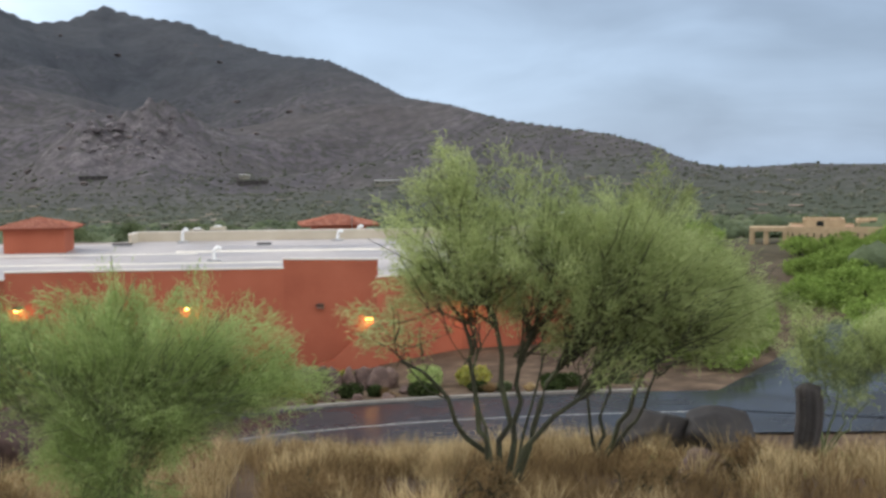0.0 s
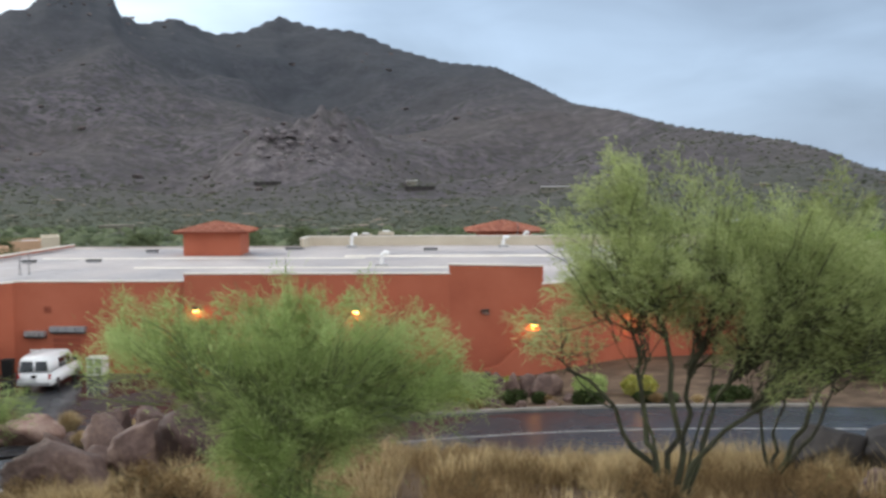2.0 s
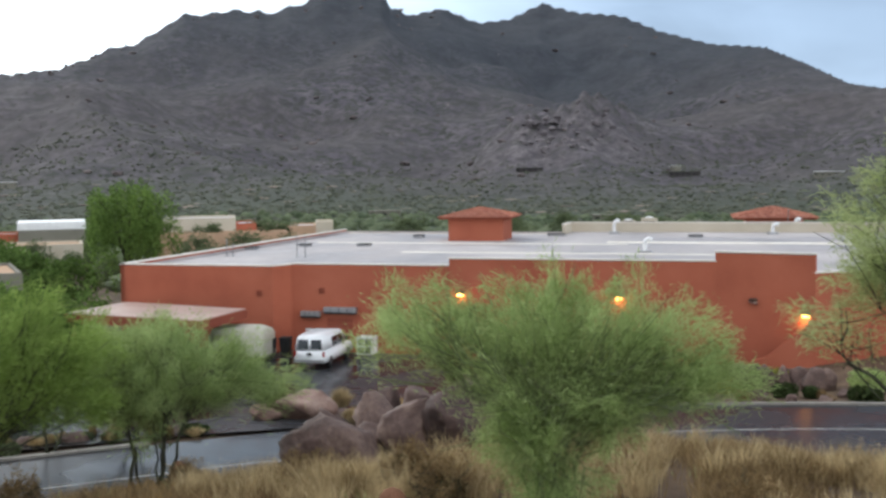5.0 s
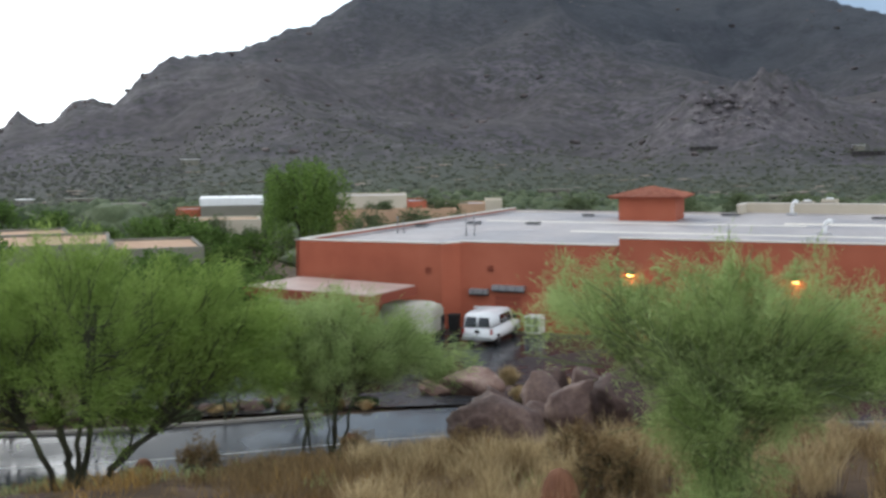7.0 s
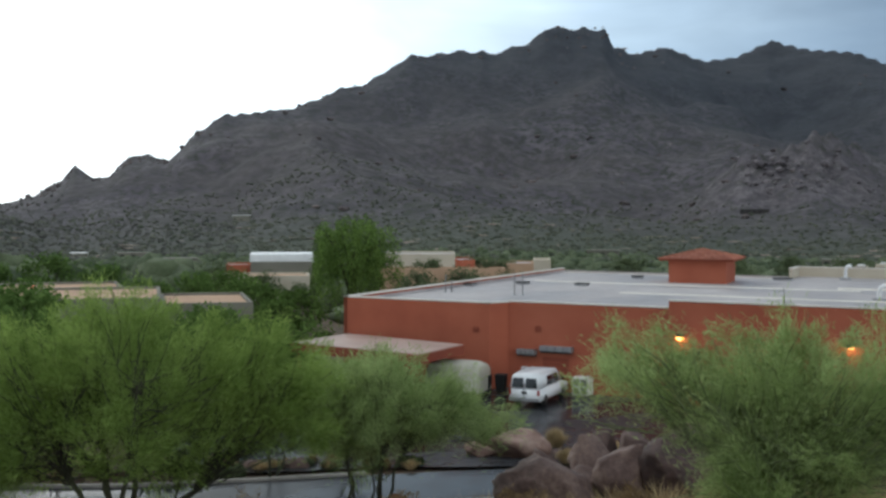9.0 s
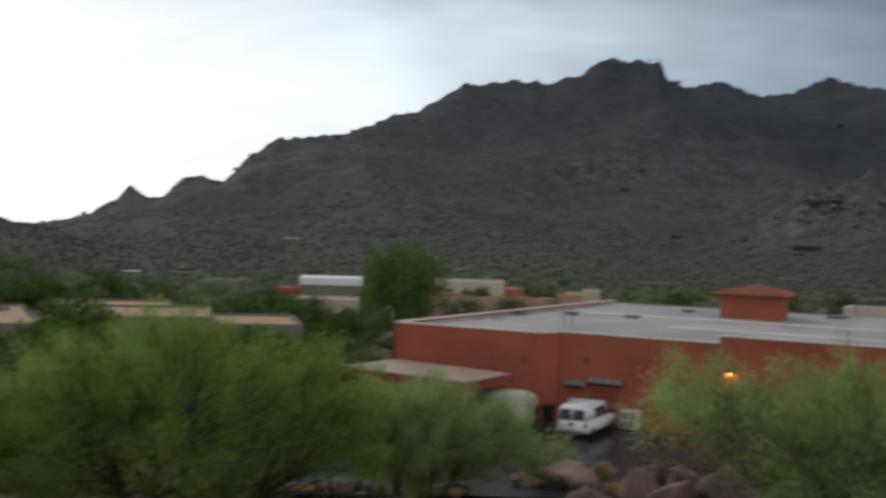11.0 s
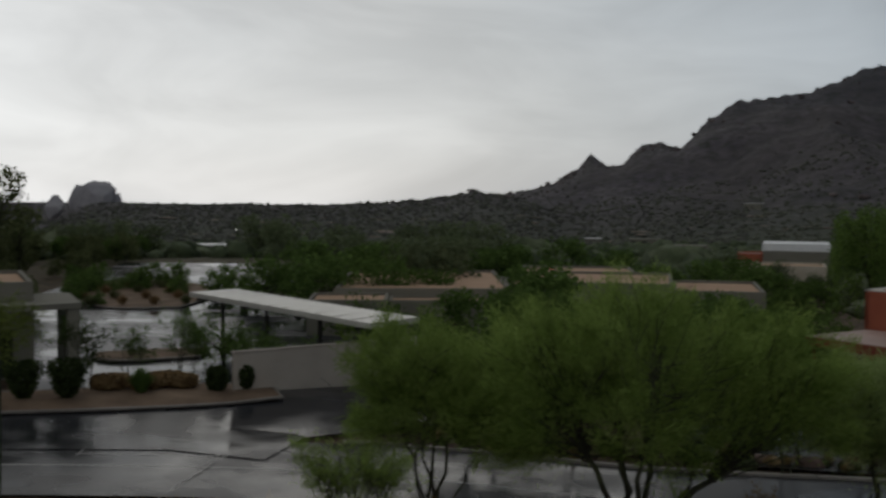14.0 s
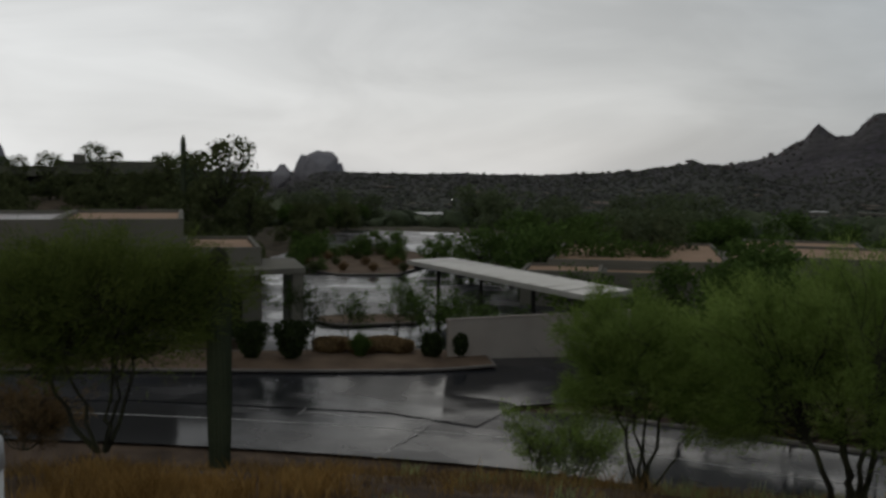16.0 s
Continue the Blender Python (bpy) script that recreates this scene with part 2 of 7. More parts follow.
M_garden_wall = material("pale_garden_wall", [(0.40, 0.35, 0.30), (0.50, 0.45, 0.39)], 0.6, 9, 0.9, 0.2, 40)
M_tarp = material("canvas_cover", [(0.40, 0.38, 0.31), (0.52, 0.50, 0.42)], 1.2, 9, 0.8, 0.4, 4)
M_wood = material("weathered_timber", [(0.34, 0.24, 0.14), (0.50, 0.38, 0.24)], 1.5, 12, 0.85, 0.3, 20)
M_cactus = material("saguaro_skin", [(0.036, 0.048, 0.026), (0.062, 0.078, 0.042), (0.088, 0.100, 0.056)], 1.0, 12, 0.8, 0.3, 30)
M_barrel = material("barrel_cactus_skin", [(0.14, 0.06, 0.036), (0.25, 0.12, 0.068)], 3.0, 25, 0.85, 0.5, 30)
M_red_light = glow_material("red_tail_light", (1.0, 0.06, 0.03), 3.0)
M_lamp_glow = glow_material("sodium_lens", (1.0, 0.42, 0.06), 9.0)
M_spark = glow_material("white_house_light", (1.0, 0.95, 0.85), 5.0)

# ---- mesh helpers ----


def mesh(name, verts, faces, mat, smooth=False):
    me = bpy.data.meshes.new(name)
    me.from_pydata([tuple(v) for v in verts], [], faces)
    me.materials.append(mat)
    if smooth:
        me.polygons.foreach_set("use_smooth", [True] * len(me.polygons))
    me.update()
    return me


def np_mesh(name, v, f, mat, smooth=False):
    """A mesh from arrays; all faces have the same number of corners."""
    me = bpy.data.meshes.new(name)
    v, f = np.asarray(v, np.float32), np.asarray(f, np.int32)
    k = f.shape[1]
    me.vertices.add(len(v))
    me.vertices.foreach_set("co", v.ravel())
    me.loops.add(f.size)
    me.loops.foreach_set("vertex_index", f.ravel())
    me.polygons.add(len(f))
    me.polygons.foreach_set("loop_start", np.arange(0, f.size, k, dtype=np.int32))
    me.materials.append(mat)
    me.update(calc_edges=True)
    me.polygons.foreach_set("use_smooth", [smooth] * len(f))
    me.validate()
    return me


def thing(name, at, label, category, group="", kind="", turn=0.0):
    ob = new(name)
    ob.matrix_world = pose(*at, 0, 0, turn)
    ob.empty_display_size = 0.2
    return tagged(ob, label, category, group, kind)


def put(name, me, parent=None, label=""):
    ob = new(name, me)
    if parent is not None:
        ob.parent = parent
    if label:
        ob["label"] = label
    return ob


def bm_mesh(name, bm, mat, smooth=False):
    me = bpy.data.meshes.new(name)
    bm.to_mesh(me)
    bm.free()
    me.materials.append(mat)
    if smooth:
        me.polygons.foreach_set("use_smooth", [True] * len(me.polygons))
    return me


def box(bm, x0, x1, y0, y1, z0, z1):
    vs = [bm.verts.new(c) for c in ((x0, y0, z0), (x1, y0, z0), (x1, y1, z0), (x0, y1, z0), (x0, y0, z1), (x1, y0, z1), (x1, y1, z1), (x0, y1, z1))]
    for f in ((0, 3, 2, 1), (4, 5, 6, 7), (0, 1, 5, 4), (1, 2, 6, 5), (2, 3, 7, 6), (3, 0, 4, 7)):
        bm.faces.new([vs[i] for i in f])
    return vs


def box_part(name, x0, x1, y0, y1, z0, z1, mat, parent, bevel=0.02, label=""):
    bm = bmesh.new()
    box(bm, x0, x1, y0, y1, z0, z1)
    if bevel:
        bmesh.ops.bevel(bm, geom=bm.edges[:], offset=bevel, segments=2, affect="EDGES")
    return put(name, bm_mesh(name, bm, mat), parent, label)


def prism_part(name, outline, z0, z1, mat, parent, label="", bevel=0.0):
    """An upright prism over a plan outline (counter-clockwise)."""
    bm = bmesh.new()
    lo = [bm.verts.new((x, y, z0)) for x, y in outline]
    f = bm.faces.new(lo[::-1])
    up = bmesh.ops.extrude_face_region(bm, geom=[f])
    bmesh.ops.translate(bm, verts=[v for v in up["geom"] if isinstance(v, bmesh.types.BMVert)], vec=(0, 0, z1 - z0))
    bmesh.ops.recalc_face_normals(bm, faces=bm.faces[:])
    if bevel:
        bmesh.ops.bevel(bm, geom=bm.edges[:], offset=bevel, segments=2, affect="EDGES")
    return put(name, bm_mesh(name, bm, mat), parent, label)


def tube(points, radii, sides=6):
    """Verts and quads of a tapered tube along points."""
    vs, fs = [], []
    pts = [Vector(p) for p in points]
    ref = Vector((0.31, 0.17, 0.93))
    for i, p in enumerate(pts):
        d = (pts[min(i + 1, len(pts) - 1)] - pts[max(i - 1, 0)]).normalized()
        a = d.cross(ref)
        a = a.normalized() if a.length > 1e-3 else Vector((1, 0, 0))
        b = d.cross(a)
        for k in range(sides):
            t = 2 * math.pi * k / sides
            vs.append(p + (a * math.cos(t) + b * math.sin(t)) * radii[i])
    for i in range(len(pts) - 1):
        for k in range(sides):
            k2 = (k + 1) % sides
            fs.append((i * sides + k, i * sides + k2, (i + 1) * sides + k2, (i + 1) * sides + k))
    return vs, fs


def tubes_mesh(name, tubes, mat):
    V, F = [], []
    for pts, rad, sides in tubes:
        v, f = tube(pts, rad, sides)
        o = len(V)
        V += v
        F += [tuple(i + o for i in q) for q in f]
    return mesh(name, V, F, mat, True)


# ---- the lie of the land ----
NEAR_AZ = [-30, -17, -8, 0, 5, 12, 20, 29, 34, 45, 57, 65, 73, 84, 100]
SIGHT = [13.9, 14.1, 14.2, 14.6, 14.4, 14.3, 15.0, 15.8, 15.8, 15.9, 15.9, 15.7, 15.3, 14.7, 14.2]    # fall of the slope, degrees
ROAD_PTS = [(-54, -60), (-50.5, -22), (-46.4, 0), (-38.6, 18.4), (-29.7, 28.4), (-19.5, 40.0), (-4.2, 48.0), (12.9, 48.6), (32, 44), (60, 34)]
ROAD_Z = [3.2, 2.9, 2.4, 1.6, 1.0, 0.7, 1.0, 1.5, 2.2, 3.0]
HALF = 4.4


def smooth_line(pts, n=8):
    """Catmull-Rom through rows of numbers."""
    p = np.array(pts, float)
    p = np.vstack([2 * p[0] - p[1], p, 2 * p[-1] - p[-2]])
    out = []
    for i in range(1, len(p) - 2):
        for t in np.arange(n) / n:
            a, b, c, d = p[i - 1:i + 3]
            out.append(0.5 * (2 * b + (c - a) * t + (2 * a - 5 * b + 4 * c - d) * t * t + (3 * b - a - 3 * c + d) * t ** 3))
    out.append(p[-2])
    return np.array(out)


ROAD = smooth_line([(*p, z) for p, z in zip(ROAD_PTS, ROAD_Z)], 10)
road_az = np.degrees(np.arctan2(-ROAD[:, 0], ROAD[:, 1]))
road_d = np.hypot(ROAD[:, 0], ROAD[:, 1])
order = np.argsort(road_az)

# skyline of the big mountain and of the lower hills on its flank, degrees
MOUNT_AZ = [-32, -20.8, -17.6, -13.7, -11.9, -10, -8.1, -3.1, -0.4, 1.9, 3.8, 5.6, 8.1, 10.6, 12.4, 14.5, 16.2, 17.8, 19.3, 21.1, 22.7, 23.6, 24.0, 26.9, 27.7, 29, 30.5, 33.5, 35.7, 37.1, 39.3, 41, 42.6, 43.9, 45.1, 45.7, 46.1, 46.5, 47.0, 47.4, 47.9, 48.6, 49.2, 49.45, 49.7, 50.1, 50.6, 51.2, 52.3, 54, 62, 75, 100]
MOUNT_EL = [0.2, 0.1, 0.2, 0.0, 0.3, 1.2, 1.7, 2.45, 3.22, 3.62, 4.6, 5.42, 5.65, 6.35, 7.15, 7.35, 7.84, 7.1, 6.95, 7.7, 7.35, 7.7, 8.6, 8.7, 7.95, 7.55, 7.6, 7.35, 6.0, 5.68, 4.72, 4.55, 4.42, 3.5, 2.2, 2.2, 2.42, 2.5, 2.32, 1.9, 1.35, 1.3, 1.75, 2.0, 1.65, 1.1, 0.95, 0.45, 0.15, -0.2, -0.68, -0.56, -0.4]
FLANK_AZ = [43, 44.6, 45.8, 46.4, 46.9, 47.5, 48.0, 48.6, 49.2, 49.45, 49.7, 50.1, 50.6, 51.2, 52.3, 54.6, 55.1, 55.6, 57.5, 60.3, 66, 74]
FLANK_EL = [0.6, 1.3, 2.1, 2.45, 2.4, 1.7, 1.25, 1.3, 1.75, 1.95, 1.65, 1.1, 0.95, 0.45, 0.15, -0.15, 0.06, -0.12, -0.44, -0.64, -0.72, -0.60]


SOFT_AZ = np.arange(-34, 101, 1.0)
SOFT_EL = np.array([np.average(np.interp(np.arange(-34, 101, 1.0), MOUNT_AZ, MOUNT_EL), weights=np.exp(-((np.arange(-34, 101, 1.0) - a) / 4.5) ** 2)) for a in SOFT_AZ]) - 0.35
FLANK_SOFT = np.array([np.average(FLANK_EL, weights=np.exp(-((np.array(FLANK_AZ) - a) / 2.5) ** 2)) for a in FLANK_AZ]) - 0.35


def fractal(x, y, scale, octaves=5, seed=0):
    """Smooth value noise on arrays."""
    out = np.zeros_like(x)
    amp, tot = 1.0, 0.0
    for o in range(octaves):
        gx, gy = x * scale + 17.3 * o + seed, y * scale + 9.1 * o - seed
        ix, iy = np.floor(gx).astype(np.int64), np.floor(gy).astype(np.int64)
        fx, fy = gx - ix, gy - iy
        fx, fy = fx * fx * (3 - 2 * fx), fy * fy * (3 - 2 * fy)

        def h(a, b):
            n = (a * 374761393 + b * 668265263 + 1442695 * o) & 0x7FFFFFFF
            n = ((n ^ (n >> 13)) * 1274126177) & 0x7FFFFFFF
            return (n ^ (n >> 16)) % 65536 / 32767.5 - 1

        out += amp * ((h(ix, iy) * (1 - fx) + h(ix + 1, iy) * fx) * (1 - fy) + (h(ix, iy + 1) * (1 - fx) + h(ix + 1, iy + 1) * fx) * fy)
        tot += amp
        amp *= 0.5
        scale *= 2.03
    return out / tot


def land(x, y):
    """Height of the ground, on arrays."""
    x, y = np.asarray(x, float), np.asarray(y, float)
    d = np.hypot(x, y) + 1e-6
    az = np.degrees(np.arctan2(-x, y))
    rd = np.interp(az, road_az[order], road_d[order])
    rz = np.interp(az, road_az[order], ROAD[order, 2])
    # the near slope runs down to the road
    slope = EYE - d * np.tan(np.radians(np.interp(az, NEAR_AZ, SIGHT))) - 1.1 * np.clip((23 - d) / 8, 0, 1.6) ** 2
    slope = np.where(d < 9, np.minimum(slope, 8.2), slope)
    slope = slope + 0.16 * fractal(x, y, 0.35, 3) * np.clip((rd - 6 - d) / 4, 0, 1)
    slope = slope + 0.95 * np.exp(-((x + 11.0) ** 2 + (y - 27.8) ** 2) / (2 * 3.1 ** 2))
    edge = np.clip((d - (rd - 8.5)) / 3.2, 0, 1)
    edge = edge * edge * (3 - 2 * edge)
    yard = np.interp(az, [-40, -15, 0, 10, 28, 40, 55, 65, 100], [2.6, 1.6, 0.8, 0.0, 0.0, 0.4, 1.5, 2.0, 2.4])
    past = np.clip((d - rd - 5.5) / 7, 0, 1)
    flat = rz * (1 - past) + yard * past
    near = slope * (1 - edge) + (flat - 0.10) * edge
    # valley floor, foothills and the mountain
    crest = np.interp(az, [-40, -12, -2, 6, 16, 24, 35, 46, 60, 100], [900, 1000, 1300, 1900, 2300, 2000, 1800, 1500, 1500, 1500])
    el_fine = np.interp(az, MOUNT_AZ, MOUNT_EL)
    el_soft = np.interp(az, SOFT_AZ, SOFT_EL)
    foot = 190.0
    el0 = np.degrees(np.arctan2(yard - 1.0 - EYE, foot))
    s = np.clip((d - foot) / (crest - foot), 0, None)
    sharp = np.clip((s - 0.80) / 0.20, 0, 1) ** 1.5
    wander = 2.2 * fractal(x, y, 1 / 500, 3, 21) * np.clip(s * 2, 0, 1)
    el_soft = el_soft + np.clip(np.interp(az + wander, SOFT_AZ, SOFT_EL) - el_soft, -1.5, 1.5)
    el_top = el_soft * (1 - sharp) + el_fine * sharp
    rise = np.where(s < 0.5, 0.30 * (s / 0.5) ** 0.9, 0.30 + 0.70 * np.clip((s - 0.5) / 0.5, 0, 1) ** 0.92)
    el = el0 + (el_top - el0) * rise
    tall = np.clip((el_fine + 0.8) / 6, 0, 1)
    body = np.clip((1 - s) * 6, 0, 1) * np.clip((s - 0.3) * 4, 0, 1)
    gully = 1 - 2 * np.abs(fractal(x, y, 1 / 420, 4, 3))
    rough = fractal(x, y, 1 / 90, 5, 7)
    el = el + tall * body * (2.1 * (gully - 0.55) + 0.40 * rough)
    # the pale granite knob half way up
    knob = np.exp(-np.abs((az - 15.6) / np.where(az > 15.6, 3.6, 4.1)) ** 3.4 - ((d - 1230) / 150) ** 2)
    el = el + knob * (2.7 + 1.4 * np.abs(fractal(x, y, 1 / 42, 5, 5)) + 0.8 * fractal(x, y, 1 / 18, 3, 6))
    craggy = np.clip((s - 0.75) / 0.25, 0, 1) * np.clip((az - 18) / 8, 0, 1) * np.clip((52 - az) / 5, 0, 1)
    el = el + 0.16 * craggy * fractal(az * 40, d * 0.02, 0.05, 4, 11)
    # pinnacles and low hills on the flank
    f_el = np.interp(az, FLANK_AZ, FLANK_EL)
    q = np.clip((d - 620) / (1050 - 620), 0, 1)
    f_mix = (np.interp(az, FLANK_AZ, FLANK_SOFT) * (1 - q ** 3) + f_el * q ** 3)
    side = np.clip((az - 50.0) / 4.5, 0, 1) * np.clip((76 - az) / 3, 0, 1) * np.where(d < 1065, 1, np.clip((1150 - d) / 85, 0, 1))
    el = el + np.maximum(0, f_mix - el) * q ** 0.8 * side * side * (3 - 2 * side)
    el = el + 0.10 * fractal(x, y, 1 / 60, 4, 9) * np.clip(s * 3, 0, 1) * np.clip((1 - s) * 10, 0, 1)
    z_far = EYE + d * np.tan(np.radians(el))
    z_far = np.where(s > 1, EYE + crest * np.tan(np.radians(el)) - (d - crest) * 0.35, z_far)
    k = np.clip((d - 115) / 75, 0, 1)
    k = k * k * (3 - 2 * k)
    behind = np.clip((np.abs(az - 32) - 75) / 20, 0, 1)
    out = near * (1 - k) + z_far * k
    lift = np.clip((az - 75.5) / 5, 0, 1) * np.clip((d - 84) / 40, 0, 1) * np.clip((172 - d) / 34, 0, 1)
    out = out + 5.2 * lift * lift * (3 - 2 * lift)
    return out * (1 - behind) + behind * np.where(d < 60, np.minimum(8.0, out), 2.0)


def land_at(x, y):
    return float(land(np.array([x]), np.array([y]))[0])


def on_land(az, d, sink=0.0):
    p = polar(az, d)
    return (p.x, p.y, land_at(p.x, p.y) - sink)


# one sheet of ground from under the eye to behind the mountain
azs = np.radians(np.concatenate([np.arange(-28, 96, 0.16), np.arange(96, 332, 4.0)]))
rs = np.concatenate([[0.01, 1.5], np.geomspace(4, 60, 90), np.geomspace(61.5, 190, 50), np.geomspace(194, 2600, 230), [3000, 3600, 4400]])
A, R = np.meshgrid(azs, rs, indexing="ij")
GX, GY = -R * np.sin(A), R * np.cos(A)
GZ = land(GX, GY)
na, nr = A.shape
ii, jj = np.meshgrid(np.arange(na), np.arange(nr - 1), indexing="ij")
i2 = (ii + 1) % na
quads = np.stack([ii * nr + jj, ii * nr + jj + 1, i2 * nr + jj + 1, i2 * nr + jj], -1).reshape(-1, 4)[:, ::-1]


def land_material():
    """Desert soil near by, scrub and pinkish granite on the far slopes."""
    m = bpy.data.materials.new("desert_ground")
    m.use_nodes = True
    n, l = m.node_tree.nodes, m.node_tree.links
    b = n["Principled BSDF"]
    b.inputs["Roughness"].default_value, b.inputs["Specular IOR Level"].default_value = 0.95, 0.15
    tc = n.new("ShaderNodeTexCoord")

    def noise_tex(scale, detail=6, rough=0.55):
        t = n.new("ShaderNodeTexNoise")
        t.inputs["Scale"].default_value, t.inputs["Detail"].default_value, t.inputs["Roughness"].default_value = scale, detail, rough
        l.new(tc.outputs["Object"], t.inputs["Vector"])
        return t.outputs["Fac"]

    def ramp(fac, stops):
        r = n.new("ShaderNodeValToRGB")
        r.color_ramp.elements[0].position, r.color_ramp.elements[0].color = stops[0][0], (*stops[0][1], 1)
        r.color_ramp.elements[1].position, r.color_ramp.elements[1].color = stops[-1][0], (*stops[-1][1], 1)
        for p, c in stops[1:-1]:
            r.color_ramp.elements.new(p).color = (*c, 1)
        l.new(fac, r.inputs["Fac"])
        return r.outputs["Color"]

    def mix(f, a, c):
        x = n.new("ShaderNodeMix")
        x.data_type = "RGBA"
        for s, v in (("Factor", f), ("A", a), ("B", c)):
            l.new(v, x.inputs[s])
        return x.outputs["Result"]

    soil = ramp(noise_tex(0.7, 8), [(0.3, (0.058, 0.040, 0.028)), (0.5, (0.108, 0.074, 0.051)), (0.7, (0.18, 0.126, 0.086))])
    # purplish rock, lightened and blued: the slopes' haze put into its colour
    slope_rock = ramp(noise_tex(0.03, 10, 0.7), [(0.36, (0.069, 0.061, 0.072)), (0.5, (0.101, 0.089, 0.103)), (0.68, (0.164, 0.144, 0.156))])
    scrub = ramp(noise_tex(0.11, 5, 0.7), [(0.45, (0, 0, 0)), (0.58, (1, 1, 1))])
    bush = ramp(noise_tex(0.05, 4), [(0.35, (0.042, 0.044, 0.038)), (0.65, (0.064, 0.064, 0.055))])
    hill = mix(scrub, slope_rock, bush)
    tone = ramp(noise_tex(0.007, 4), [(0.42, (0, 0, 0)), (0.62, (0.75, 0.75, 0.75))])
    hill = mix(tone, hill, ramp(noise_tex(0.06, 6), [(0.35, (0.068, 0.062, 0.064)), (0.65, (0.105, 0.094, 0.095))]))
    # highest ridge blended blue-dark by distance: its shade and haze put into the colour
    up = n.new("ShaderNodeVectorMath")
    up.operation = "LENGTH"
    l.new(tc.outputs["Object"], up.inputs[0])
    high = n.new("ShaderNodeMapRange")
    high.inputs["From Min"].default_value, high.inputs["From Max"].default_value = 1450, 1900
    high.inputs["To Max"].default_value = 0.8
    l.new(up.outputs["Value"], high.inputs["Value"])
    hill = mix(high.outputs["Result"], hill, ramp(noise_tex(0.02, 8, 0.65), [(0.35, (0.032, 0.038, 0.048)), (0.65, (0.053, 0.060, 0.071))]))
    # bare pinkish granite of the knob
    off = n.new("ShaderNodeVectorMath")
    off.operation = "DISTANCE"
    off.inputs[1].default_value = polar(15.4, 1160, 38)
    l.new(tc.outputs["Object"], off.inputs[0])
    bare = n.new("ShaderNodeMapRange")
    bare.inputs["From Min"].default_value, bare.inputs["From Max"].default_value = 125, 75
    l.new(off.outputs["Value"], bare.inputs["Value"])
    patchy = n.new("ShaderNodeMath")
    patchy.operation = "MULTIPLY"
    l.new(bare.outputs["Result"], patchy.inputs[0])
    l.new(ramp(noise_tex(0.045, 6, 0.7), [(0.42, (0, 0, 0)), (0.56, (1, 1, 1))]), patchy.inputs[1])
    hill = mix(patchy.outputs["Value"], hill, ramp(noise_tex(0.10, 9, 0.75), [(0.36, (0.052, 0.047, 0.053)), (0.5, (0.108, 0.095, 0.101)), (0.64, (0.19, 0.168, 0.174))]))
    valley = ramp(noise_tex(0.09, 7, 0.65), [(0.34, (0.043, 0.059, 0.033)), (0.5, (0.060, 0.079, 0.045)), (0.68, (0.092, 0.096, 0.066))])
    dist = n.new("ShaderNodeVectorMath")
    dist.operation = "LENGTH"
    l.new(tc.outputs["Object"], dist.inputs[0])
    mr = n.new("ShaderNodeMapRange")
    mr.inputs["From Min"].default_value, mr.inputs["From Max"].default_value = 90, 230
    l.new(dist.outputs["Value"], mr.inputs["Value"])
    mv = n.new("ShaderNodeMapRange")
    mv.inputs["From Min"].default_value, mv.inputs["From Max"].default_value = 480, 1060
    l.new(dist.outputs["Value"], mv.inputs["Value"])
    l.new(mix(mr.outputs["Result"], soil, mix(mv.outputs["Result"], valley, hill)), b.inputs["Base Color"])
    bu = n.new("ShaderNodeBump")
    bu.inputs["Strength"].default_value, bu.inputs["Distance"].default_value = 0.6, 0.06
    l.new(noise_tex(6, 8), bu.inputs["Height"])
    bu2 = n.new("ShaderNodeBump")
    bu2.inputs["Distance"].default_value = 3.0
    l.new(noise_tex(0.05, 10, 0.7), bu2.inputs["Height"])
    l.new(bu.outputs["Normal"], bu2.inputs["Normal"])
    mrb = n.new("ShaderNodeMapRange")
    mrb.inputs["From Min"].default_value, mrb.inputs["From Max"].default_value = 200, 500
    mrb.inputs["To Max"].default_value = 0.6
    l.new(dist.outputs["Value"], mrb.inputs["Value"])
    l.new(mrb.outputs["Result"], bu2.inputs["Strength"])
    l.new(bu2.outputs["Normal"], b.inputs["Normal"])
    return m


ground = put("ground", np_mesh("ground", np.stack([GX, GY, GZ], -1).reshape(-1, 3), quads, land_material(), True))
tagged(ground, "desert slope and valley rising to a rocky mountain", "ground", kind="structure")

# ---- road ----


